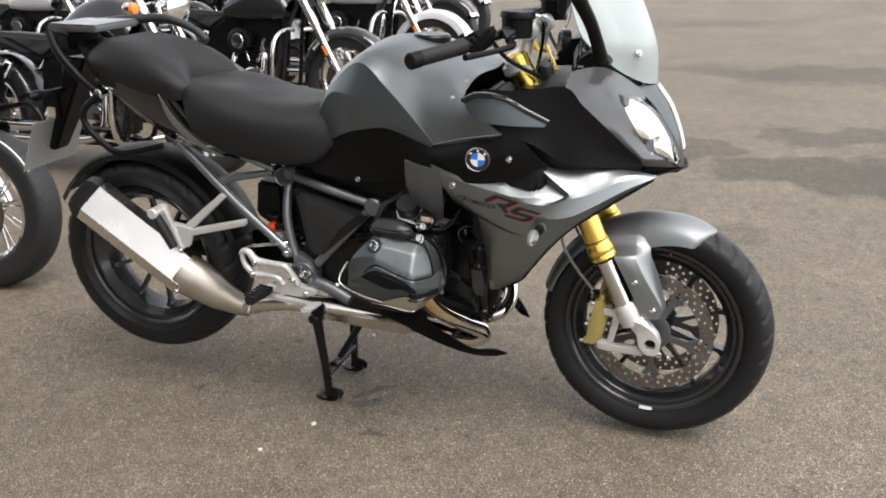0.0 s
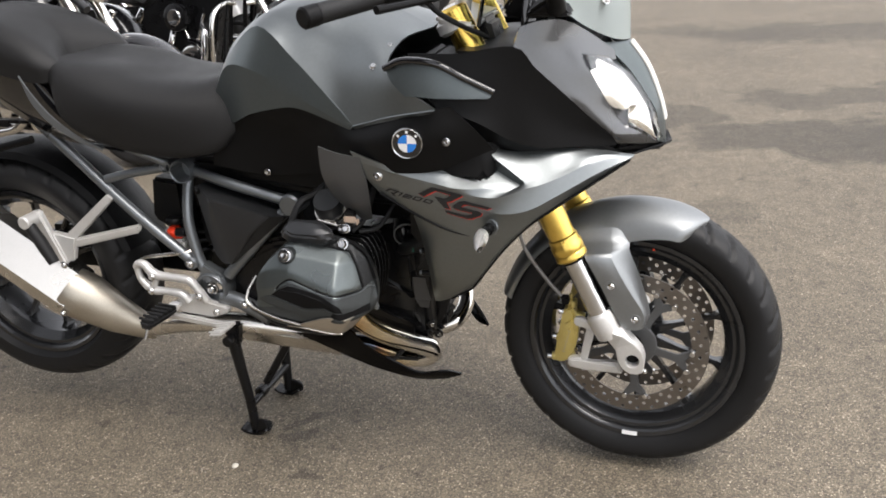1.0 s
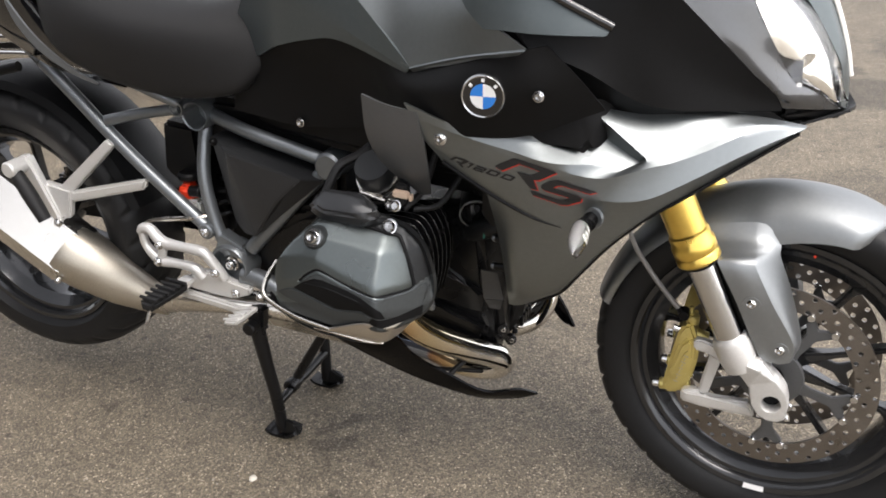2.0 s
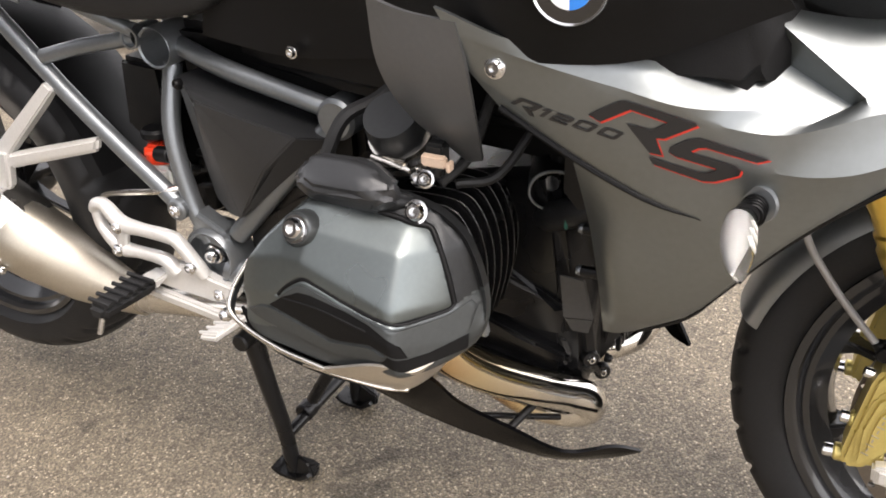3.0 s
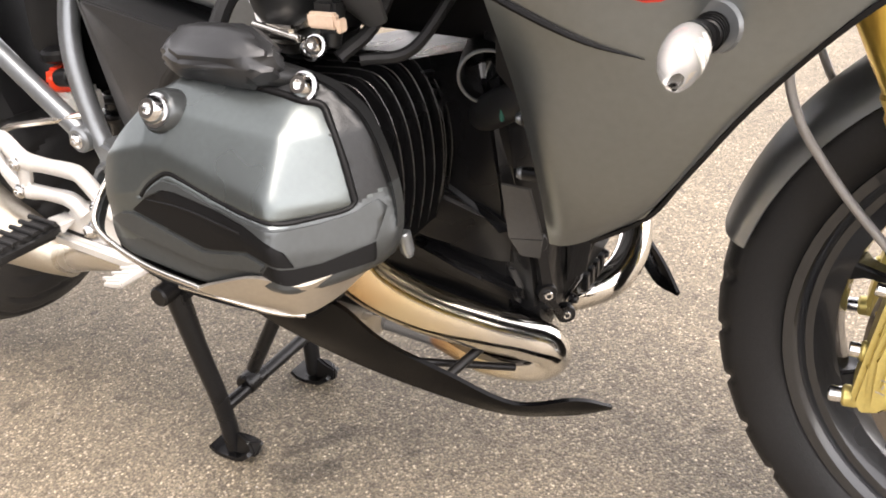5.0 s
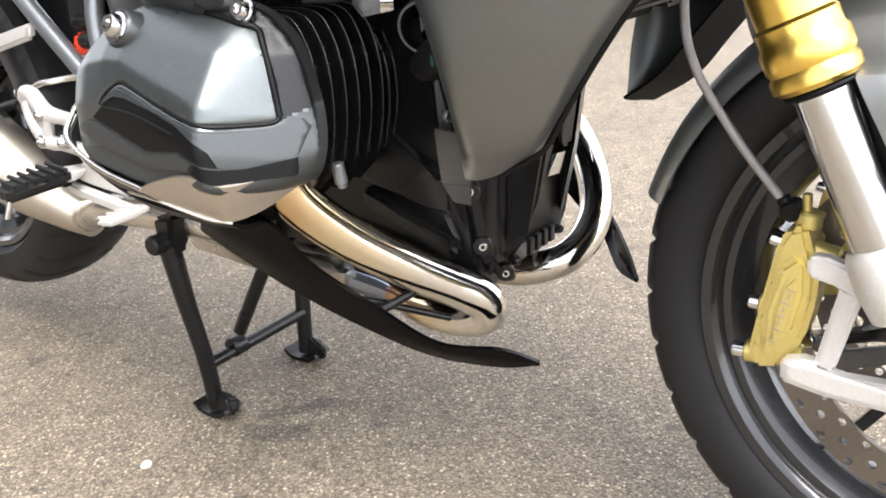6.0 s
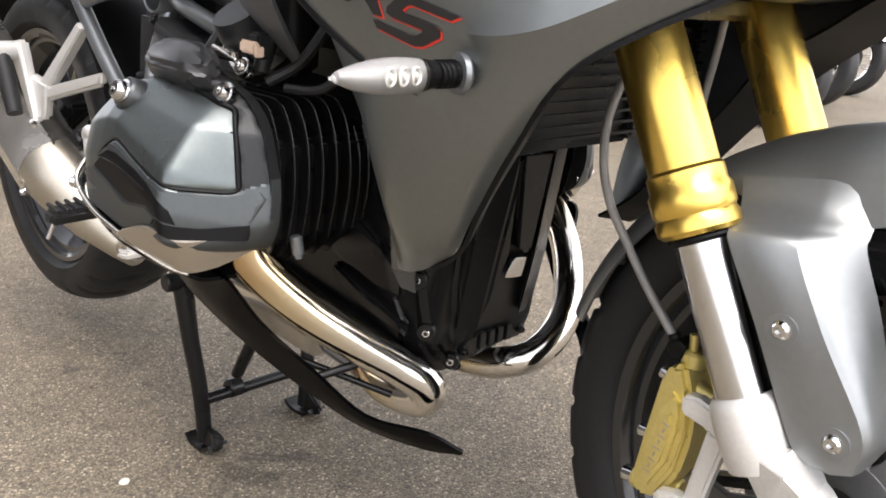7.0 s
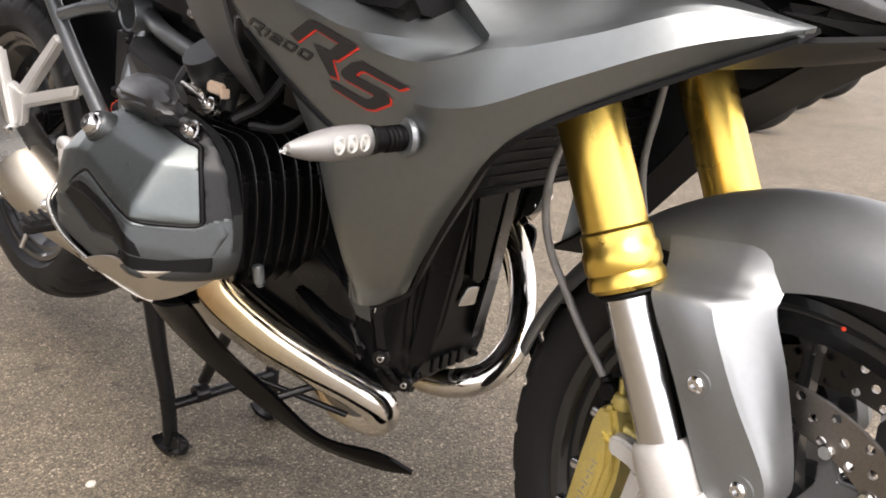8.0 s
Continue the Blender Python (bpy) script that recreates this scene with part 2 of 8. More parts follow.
def asphalt():
    """Worn asphalt: chippings of mixed tone in dark binder, large faded zones and old dark stains."""
    m = bpy.data.materials.new("worn_asphalt")
    m.use_nodes = True
    nt = m.node_tree
    b = nt.nodes["Principled BSDF"]
    N, L = nt.nodes.new, nt.links.new
    tc = N("ShaderNodeTexCoord")

    def noise_(scale, detail=4, rough=0.6):
        n = N("ShaderNodeTexNoise")
        n.inputs["Scale"].default_value, n.inputs["Detail"].default_value, n.inputs["Roughness"].default_value = scale, detail, rough
        L(tc.outputs["Object"], n.inputs["Vector"])
        return n

    def rng(v, a, c, lo, hi):
        n = N("ShaderNodeMapRange")
        n.inputs["From Min"].default_value, n.inputs["From Max"].default_value = a, c
        n.inputs["To Min"].default_value, n.inputs["To Max"].default_value = lo, hi
        L(v, n.inputs["Value"])
        return n.outputs[0]

    def mul(a, c):
        n = N("ShaderNodeMath")
        n.operation = "MULTIPLY"
        for i, v in enumerate((a, c)):
            if isinstance(v, float):
                n.inputs[i].default_value = v
            else:
                L(v, n.inputs[i])
        return n.outputs[0]

    chip = N("ShaderNodeTexVoronoi")
    chip.inputs["Scale"].default_value = 285
    L(tc.outputs["Object"], chip.inputs["Vector"])
    grit = N("ShaderNodeTexVoronoi")
    grit.inputs["Scale"].default_value = 700
    L(tc.outputs["Object"], grit.inputs["Vector"])
    tone = N("ShaderNodeSeparateColor")
    L(chip.outputs["Color"], tone.inputs[0])
    tone2 = N("ShaderNodeSeparateColor")
    L(grit.outputs["Color"], tone2.inputs[0])
    ramp = N("ShaderNodeValToRGB")
    el = ramp.color_ramp.elements
    el[0].position, el[0].color = 0.0, (0.078, 0.064, 0.046, 1)
    el[1].position, el[1].color = 1.0, (0.46, 0.39, 0.29, 1)
    for p, c in ((0.35, (0.139, 0.114, 0.080, 1)), (0.8, (0.190, 0.157, 0.111, 1)), (0.94, (0.27, 0.228, 0.168, 1))):
        e = el.new(p)
        e.color = c
    L(tone.outputs["Red"], ramp.inputs["Fac"])
    # dark binder shows between the chippings
    gap = rng(chip.outputs["Distance"], 0.35, 0.75, 1.0, 0.6)
    fine = rng(tone2.outputs["Green"], 0.0, 1.0, 0.66, 1.36)
    wide = rng(noise_(1.3, 5).outputs["Fac"], 0.3, 0.7, 0.86, 1.22)
    mid = rng(noise_(14, 4).outputs["Fac"], 0.3, 0.7, 0.82, 1.18)
    k = mul(mul(gap, fine), mul(wide, mid))
    # scattered small dark spots
    k = mul(k, rng(noise_(19, 3, 0.55).outputs["Fac"], 0.64, 0.72, 1.0, 0.5))
    # old stains, each with its own ragged outline
    sep = N("ShaderNodeVectorMath")
    sep.operation = "ADD"
    warp = noise_(1.6, 4)
    wv = N("ShaderNodeVectorMath")
    wv.operation = "MULTIPLY_ADD"
    wv.inputs[1].default_value, wv.inputs[2].default_value = (1.3, 1.3, 0), (-0.65, -0.65, 0)
    L(warp.outputs["Color"], wv.inputs[0])
    L(tc.outputs["Object"], sep.inputs[0])
    L(wv.outputs[0], sep.inputs[1])
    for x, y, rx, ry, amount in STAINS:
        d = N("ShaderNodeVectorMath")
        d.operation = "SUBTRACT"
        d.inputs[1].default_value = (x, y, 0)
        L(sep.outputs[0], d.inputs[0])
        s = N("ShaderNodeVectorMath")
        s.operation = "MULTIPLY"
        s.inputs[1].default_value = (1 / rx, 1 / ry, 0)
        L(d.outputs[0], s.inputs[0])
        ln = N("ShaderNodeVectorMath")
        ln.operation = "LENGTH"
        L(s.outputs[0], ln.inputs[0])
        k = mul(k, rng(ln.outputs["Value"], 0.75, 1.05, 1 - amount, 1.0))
    sc = N("ShaderNodeVectorMath")
    sc.operation = "SCALE"
    L(ramp.outputs["Color"], sc.inputs[0])
    L(k, sc.inputs["Scale"])
    L(sc.outputs[0], b.inputs["Base Color"])
    b.inputs["Roughness"].default_value = 0.66
    b.inputs["Specular IOR Level"].default_value = 0.5
    bump = N("ShaderNodeBump")
    bump.inputs["Strength"].default_value = 0.9
    bump.inputs["Distance"].default_value = 0.002
    bump.invert = True
    L(chip.outputs["Distance"], bump.inputs["Height"])
    bump2 = N("ShaderNodeBump")
    bump2.inputs["Strength"].default_value = 0.35
    bump2.inputs["Distance"].default_value = 0.002
    L(tone2.outputs["Blue"], bump2.inputs["Height"])
    L(bump.outputs[0], bump2.inputs["Normal"])
    L(bump2.outputs[0], b.inputs["Normal"])
    return m


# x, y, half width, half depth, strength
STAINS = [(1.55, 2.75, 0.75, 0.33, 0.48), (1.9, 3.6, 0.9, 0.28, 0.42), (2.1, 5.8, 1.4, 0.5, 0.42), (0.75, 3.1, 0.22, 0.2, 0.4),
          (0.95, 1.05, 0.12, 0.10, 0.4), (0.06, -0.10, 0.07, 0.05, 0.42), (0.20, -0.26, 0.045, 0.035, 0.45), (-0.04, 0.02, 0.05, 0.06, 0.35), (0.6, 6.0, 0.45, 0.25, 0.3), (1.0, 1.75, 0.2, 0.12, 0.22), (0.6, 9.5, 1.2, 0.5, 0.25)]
ASPHALT = asphalt()

# ---- mesh helpers ----


def smooth_line(pts, n):
    """A Catmull-Rom line through pts, n steps a stretch."""
    P = [Vector(p) for p in pts]
    if len(P) < 3:
        return [P[0].lerp(P[-1], i / n) for i in range(n + 1)]
    E = [2 * P[0] - P[1]] + P + [2 * P[-1] - P[-2]]
    out = []
    for i in range(1, len(E) - 2):
        a, b, c, d = E[i - 1:i + 3]
        for k in range(n):
            t = k / n
            out.append(0.5 * (2 * b + (c - a) * t + (2 * a - 5 * b + 4 * c - d) * t * t + (3 * b - a - 3 * c + d) * t ** 3))
    return out + [P[-1]]


def grid_mesh(rows, thick=0.0, closed=False):
    bm = bmesh.new()
    V = [[bm.verts.new(p) for p in r] for r in rows]
    m = len(rows[0])
    for i in range(len(V) - 1):
        for j in range(m if closed else m - 1):
            k = (j + 1) % m
            q = (V[i][j], V[i][k], V[i + 1][k], V[i + 1][j])
            try:
                bm.faces.new(q)
            except ValueError:
                pass
    bmesh.ops.remove_doubles(bm, verts=bm.verts[:], dist=1e-5)
    if thick:
        bmesh.ops.recalc_face_normals(bm, faces=bm.faces[:])
        bmesh.ops.solidify(bm, geom=bm.faces[:], thickness=thick)
    bmesh.ops.recalc_face_normals(bm, faces=bm.faces[:])
    return bm


def skin(rows, n=4, m=4, thick=0.004, crease=False):
    """A sheet through rows of points: smooth along each row, and smooth or (crease) straight from row to row."""
    R = [smooth_line(r, n) for r in rows]
    cols = list(zip(*R))
    if crease:
        C = [[p.lerp(q, k / m) for p, q in zip(c, c[1:]) for k in range(m)] + [c[-1]] for c in cols]
    else:
        C = [smooth_line(c, m) for c in cols]
    return grid_mesh(list(zip(*C)), thick)


def tube(pts, r, seg=14, n=6, ends=True):
    """A round bar along a smooth line; r is one radius or one for each point."""
    P = smooth_line(pts, n)
    if not isinstance(r, (int, float)):
        r = [v.x for v in smooth_line([(x, 0, 0) for x in r], n)]
    else:
        r = [r] * len(P)
    bm = bmesh.new()
    up, rings = None, []
    for i, p in enumerate(P):
        d = (P[min(i + 1, len(P) - 1)] - P[max(i - 1, 0)]).normalized()
        if up is None:
            up = d.orthogonal().normalized()
        up = (up - d * up.dot(d)).normalized()
        s = d.cross(up)
        rings.append([bm.verts.new(p + r[i] * (math.cos(a) * up + math.sin(a) * s)) for a in (2 * math.pi * k / seg for k in range(seg))])
    for a, b in zip(rings, rings[1:]):
        for k in range(seg):
            bm.faces.new((a[k], a[(k + 1) % seg], b[(k + 1) % seg], b[k]))
    if ends:
        bm.faces.new(rings[0])
        bm.faces.new(rings[-1])
    bmesh.ops.recalc_face_normals(bm, faces=bm.faces[:])
    return bm


def lathe(profile, seg=48, m=None):
    """Turns (radius, distance along the axis) about the y axis, then places it by m. A closed profile ends where it began."""
    rows = [[(p[0] * math.cos(a), p[1], p[0] * math.sin(a)) for p in profile] for a in (2 * math.pi * k / seg for k in range(seg + 1))]
    bm = grid_mesh(rows)
    if m is not None:
        bm.transform(m)
    return bm


def rod(a, b, r, seg=16, r2=None):
    """A straight round bar with softened ends."""
    a, b = Vector(a), Vector(b)
    r2 = r if r2 is None else r2
    e = min(r, r2) * 0.18
    h = (b - a).length
    m = Matrix.Translation(a) @ (b - a).to_track_quat("Y", "Z").to_matrix().to_4x4()
    return lathe([(0, 0), (r - e, 0), (r, e), (r2, h - e), (r2 - e, h), (0, h)], seg, m)


def prism(outline, y0, y1, bevel=0.002, m=None):
    """A plate cut to an outline in x and z, from y0 to y1, with softened edges."""
    bm = bmesh.new()
    f = bm.faces.new([bm.verts.new((x, y0, z)) for x, z in outline])
    g = bmesh.ops.extrude_face_region(bm, geom=[f])
    bmesh.ops.translate(bm, verts=[v for v in g["geom"] if isinstance(v, bmesh.types.BMVert)], vec=(0, y1 - y0, 0))
    bmesh.ops.recalc_face_normals(bm, faces=bm.faces[:])
    if bevel:
        bmesh.ops.bevel(bm, geom=bm.edges[:], offset=bevel, segments=2, affect="EDGES", clamp_overlap=True)
    if m is not None:
        bm.transform(m)
    return bm


def block(cx, cy, cz, dx, dy, dz, bevel=0.004, m=None):
    bm = bmesh.new()
    bmesh.ops.create_cube(bm, size=1, matrix=Matrix.Translation((cx, cy, cz)) @ Matrix.Diagonal((dx, dy, dz, 1)))
    if bevel:
        bmesh.ops.bevel(bm, geom=bm.edges[:], offset=bevel, segments=2, affect="EDGES", clamp_overlap=True)
    if m is not None:
        bm.transform(m)
    return bm


def hull(pts, bevel=0.004):
    """The solid spanned by its corners, with softened edges."""
    bm = bmesh.new()
    vs = [bm.verts.new(p) for p in pts]
    res = bmesh.ops.convex_hull(bm, input=vs)
    junk = [v for v in bm.verts if not v.link_faces]
    bmesh.ops.delete(bm, geom=junk, context="VERTS")
    bmesh.ops.dissolve_limit(bm, angle_limit=radians(2), verts=bm.verts[:], edges=bm.edges[:])
    if bevel:
        bmesh.ops.bevel(bm, geom=bm.edges[:], offset=bevel, segments=2, affect="EDGES", clamp_overlap=True)
    bmesh.ops.recalc_face_normals(bm, faces=bm.faces[:])
    return bm


def layers(rings, cap0=True, cap1=True):
    """A solid from rings of equally many points, one above the other."""
    bm = grid_mesh(rings, 0.0, True)
    bm.verts.ensure_lookup_table()
    for r, want in ((rings[0], cap0), (rings[-1], cap1)):
        if want:
            vs = []
            for p in r:
                q = Vector(p)
                vs.append(min(bm.verts, key=lambda v: (v.co - q).length_squared))
            try:
                bm.faces.new(vs)
            except ValueError:
                pass
    bmesh.ops.recalc_face_normals(bm, faces=bm.faces[:])
    return bm


def joined(*parts):
    """Several solids of one piece in one mesh."""
    out = bmesh.new()
    for p in parts:
        me = bpy.data.meshes.new("tmp")
        p.to_mesh(me)
        p.free()
        out.from_mesh(me)
        bpy.data.meshes.remove(me)
    return out


def flipped(bm):
    """The same shape on the other side of the machine."""
    c = bm.copy()
    bmesh.ops.scale(c, vec=(1, -1, 1), verts=c.verts[:])
    bmesh.ops.reverse_faces(c, faces=c.faces[:])
    return c


def part(name, bm, mat, parent, label="", sharp=38, at=None):
    me = bpy.data.meshes.new(name)
    bm.to_mesh(me)
    bm.free()
    for p in me.polygons:
        p.use_smooth = True
    me.set_sharp_from_angle(angle=radians(sharp))
    me.materials.append(mat)
    ob = new(name, me)
    ob.parent = parent
    if at is not None:
        ob.matrix_basis = at
    return tagged(ob, label)


def pair(name, bm, mat, parent, label="", sharp=38):
    """The right-hand piece and its mirror image."""
    left = flipped(bm)
    a = part(name, bm, mat, parent, label, sharp)
    b = part(name, left, mat, parent, label, sharp)
    return a, b


def bolt(p, d, r, parent, mat=None, h=0.005):
    """A domed hexagon-socket screw head at p, facing d."""
    m = Matrix.Translation(p) @ Vector(d).to_track_quat("Y", "Z").to_matrix().to_4x4()
    bm = lathe([(0, -0.004), (r * 1.25, -0.004), (r * 1.25, 0.0005), (r, 0.001), (r, h * 0.55), (r * 0.72, h), (r * 0.42, h), (r * 0.40, h * 0.4), (0, h * 0.4)], 18, m)
    return part("screw", bm, mat or STANCHION, parent)


# ---- ground ----
gm = bmesh.new()
bmesh.ops.create_grid(gm, x_segments=40, y_segments=40, size=4000)
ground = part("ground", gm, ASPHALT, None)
# unseen plain wall added behind the camera, for the dark building the bodywork mirrors
WALL = material("dull_brown_render", (0.06, 0.052, 0.045), 0.85, 0, 0.25, 3, 0.4, 60)
tagged(part("wall_south", block(0, -0.15, 3.75, 40, 0.3, 7.5, 0.02), WALL, None, at=pose(-21.0, -6.0, 0)), "unseen plain dull brown wall added for dark reflections", "wall", kind="structure")
tagged(ground, "worn grey-brown asphalt with chippings and dark stains", "ground", kind="structure")

# ---- the sports tourer on its centre stand ----
bike = new("motorcycle")
bike.matrix_world = pose(-0.0196, -0.0041, 0.0519, -0.78, 3.75, 0)
tagged(bike, "silver and black sports touring motorcycle on its centre stand", "motorcycle")

# the front wheel is turned a little to the right
FA, RA = Vector((0.776, -0.010, 0.308)), Vector((-0.767, 0, 0.30))
STEER = Matrix.Translation(FA) @ pose(0, 0, 0, -3.0, 0, -5.0)


def holed_ring(r0, r1, cols, rows, hole, thick):
    """A flat drilled ring about the y axis: every second cell of its polar grid has a round hole."""
    bm = bmesh.new()
    for i in range(rows):
        for j in range(cols):
            ra, rb = r0 + (r1 - r0) * i / rows, r0 + (r1 - r0) * (i + 1) / rows
            a, b = 2 * math.pi * j / cols, 2 * math.pi * (j + 1) / cols

            def P(r, t):
                return Vector((r * math.cos(t), 0, r * math.sin(t)))

            rm, tm = (ra + rb) / 2, (a + b) / 2
            out = [P(ra, a), P(rm, a), P(rb, a), P(rb, tm), P(rb, b), P(rm, b), P(ra, b), P(ra, tm)]
            vs = [bm.verts.new(p) for p in out]
            if (i + j) % 2 == 0:
                c = P(rm, tm)
                hs = [bm.verts.new(c + (p - c).normalized() * hole) for p in out]
                for k in range(8):
                    bm.faces.new((vs[k], vs[(k + 1) % 8], hs[(k + 1) % 8], hs[k]))
            else:
                bm.faces.new(vs)
    bmesh.ops.remove_doubles(bm, verts=bm.verts[:], dist=1e-5)
    bmesh.ops.recalc_face_normals(bm, faces=bm.faces[:])
    bmesh.ops.solidify(bm, geom=bm.faces[:], thickness=thick)
    bmesh.ops.recalc_face_normals(bm, faces=bm.faces[:])
    return bm


def wheel(name, at, R, half, rim_r, spokes, cuts, discs, disc_r, label):
    """Cast wheel: rim, hub, spokes, tyre and drilled discs. Built about its own axle."""
    hw = half * 0.80
    rim = lathe([(rim_r + 0.012, -hw - 0.004), (rim_r + 0.013, -hw), (rim_r + 0.004, -hw + 0.010), (rim_r - 0.018, -hw * 0.55), (rim_r - 0.022, 0),
                 (rim_r - 0.018, hw * 0.55), (rim_r + 0.004, hw - 0.010), (rim_r + 0.013, hw), (rim_r + 0.012, hw + 0.004), (rim_r + 0.003, hw + 0.003),
                 (rim_r - 0.003, hw * 0.97), (rim_r - 0.006, hw * 0.84), (rim_r - 0.013, hw * 0.82), (rim_r - 0.019, hw * 0.70), (rim_r - 0.030, hw * 0.5), (rim_r - 0.034, 0), (rim_r - 0.030, -hw * 0.5), (rim_r - 0.019, -hw * 0.70), (rim_r - 0.013, -hw * 0.82), (rim_r - 0.006, -hw * 0.84), (rim_r - 0.003, -hw * 0.97),
                 (rim_r + 0.003, -hw - 0.003), (rim_r + 0.012, -hw - 0.004)], 72)
    w = part(name, rim, RIM, bike, label, 30, at)
    prof = []
    for k in range(25):
        t = math.pi * (k / 24)
        prof.append((R - half * 0.62 + half * 0.62 * math.sin(t) ** 0.8, -half * math.cos(t)))
    mid = R - half * 0.62
    prof = [(rim_r + 0.010, -hw + 0.002), (rim_r + 0.016, -hw - 0.004), (mid - 0.02, -half * 0.98)] + prof + [(mid - 0.02, half * 0.98), (rim_r + 0.016, hw + 0.004), (rim_r + 0.010, hw - 0.002)]
    # slanted grooves cut into the tread
    rows, seg = [], cuts * 12
    for k in range(seg + 1):
        a = 2 * math.pi * k / seg
        row = []
        for r, y in prof:
            phase = (cuts * k / seg + 11.0 * abs(y) + (0.5 if y > 0 else 0.0)) % 1.0
            if half * 0.16 < abs(y) < half * 0.93 and r > mid - 0.004 and phase < 0.2:
                r -= 0.005
            row.append((r * math.cos(a), y, r * math.sin(a)))
        rows.append(row)
    part("tyre", grid_mesh(rows), TYRE, w, sharp=45)
    part("hub", lathe([(0.012, -0.06), (0.034, -0.06), (0.038, -0.045), (0.03, -0.02), (0.03, 0.02), (0.038, 0.045), (0.034, 0.06), (0.012, 0.06)], 32), RIM, w)
    for k in range(spokes):
        a = 2 * math.pi * (k + 0.35) / spokes
        rot = Matrix.Rotation(a, 4, "Y")
        s = layers([[(0.026, -0.016, -0.014), (0.026, 0.016, -0.014), (0.026, 0.016, 0.014), (0.026, -0.016, 0.014)],
                    [(0.09, -0.011, -0.0055), (0.09, 0.011, -0.0055), (0.09, 0.011, 0.0055), (0.09, -0.011, 0.0055)],
                    [(rim_r - 0.045, -0.012, -0.0055), (rim_r - 0.045, 0.012, -0.0055), (rim_r - 0.045, 0.012, 0.0055), (rim_r - 0.045, -0.012, 0.0055)],
                    [(rim_r - 0.02, -0.03, -0.013), (rim_r - 0.02, 0.03, -0.013), (rim_r - 0.02, 0.03, 0.013), (rim_r - 0.02, -0.03, 0.013)]])
        bmesh.ops.bevel(s, geom=s.edges[:], offset=0.003, segments=2, affect="EDGES", clamp_overlap=True)
        s.transform(rot)
        part("spoke", s, RIM, w)
    for y in discs:
        d = holed_ring(disc_r - 0.036, disc_r, 60, 3, 0.0042, 0.005)
        bmesh.ops.translate(d, verts=d.verts[:], vec=(0, y, 0))
        part("brake_disc", d, DISC, w, "drilled steel brake disc", 30)
        car = part("disc_carrier", lathe([(0.022, y * 0.93 - 0.005), (0.050, y * 0.93 - 0.005), (0.052, y * 0.93), (0.050, y * 0.93 + 0.005), (0.022, y * 0.93 + 0.005), (0.022, y * 0.93 - 0.005)], 32), CARRIER, w, "grey cast disc carrier")
        for k in range(5):
            turn = Matrix.Rotation(2 * math.pi * (k + 0.15) / 5, 4, "Y")
            e = disc_r - 0.040
            arm = prism([(0.036, -0.014), (0.060, -0.008), (e - 0.024, -0.009), (e - 0.004, -0.024), (e + 0.009, -0.022), (e - 0.006, 0.0), (e + 0.009, 0.022), (e - 0.004, 0.024), (e - 0.024, 0.009), (0.060, 0.008), (0.036, 0.014)], y * 0.93 - 0.004, y * 0.93 + 0.004, 0.0015)
            arm.transform(turn)
            part("carrier_arm", arm, CARRIER, car)
            for v in (-0.022, 0.022):
                part("bobbin", lathe([(0, -0.0045), (0.0055, -0.0045), (0.0065, -0.003), (0.0065, 0.003), (0, 0.003)], 14, turn @ Matrix.Translation((e + 0.004, y, v))), STANCHION, car)
    return w


front_wheel = wheel("front_wheel", STEER, 0.301, 0.060, 0.218, 10, 32, (-0.062, 0.062), 0.16, "black cast front wheel with drilled discs")
rear_wheel = wheel("rear_wheel", Matrix.Translation(RA), 0.316, 0.090, 0.216, 10, 28, (), 0.112, "black cast rear wheel with wide tyre")
m = Matrix.Rotation(radians(87), 4, "Y")
st = grid_mesh([[(r * math.cos(a), -0.0535 + (r - 0.2) * -0.16, r * math.sin(a)) for a in (-0.075, -0.04, 0, 0.04, 0.075)] for r in (0.2175, 0.2265)], 0.0008)
st.transform(m)
part("paint_dot", lathe([(0, 0.0), (0.0018, 0.0), (0.0019, 0.001), (0, 0.0014)], 12, STEER.inverted() @ Matrix.Translation((0.797, -0.0665, 0.532)) @ Matrix.Rotation(math.pi, 4, "X")), RED, front_wheel, "red paint dot")
part("rim_sticker", st, WHITE, front_wheel, "white sticker on the rim")
part("valve", rod((0.13, -0.02, -0.13), (0.118, -0.045, -0.118), 0.004), CHROME, rear_wheel)



def axle_boss(side):
    """The end of the fork lug: a shaped plate round the open axle hole."""
    shape = [(0.738, 0.338), (0.746, 0.302), (0.757, 0.286), (0.772, 0.277), (0.790, 0.277), (0.800, 0.284), (0.802, 0.312), (0.794, 0.334), (0.773, 0.356), (0.750, 0.365)]
    c = Vector((0.776, 0.309))
    rim, hole = [], []
    for k in range(len(shape)):
        p, q = Vector(shape[k]), Vector(shape[(k + 1) % len(shape)])
        for t in (0.12, 0.5, 0.88):
            v = p.lerp(q, t)
            rim.append(v)
            hole.append(c + (v - c).normalized() * 0.0138)

    def ring(pts, d, k=1.0):
        return [(c.x + (p.x - c.x) * k, FA.y + d * side, c.y + (p.y - c.y) * k) for p in pts]

    return grid_mesh([ring(hole, 0.098), ring(rim, 0.098, 0.95), ring(rim, 0.103), ring(rim, 0.130), ring(rim, 0.135, 0.93), ring(rim, 0.1355, 0.80), ring(hole, 0.1355, 1.10), ring(hole, 0.133), ring(hole, 0.098)], 0.0, True)


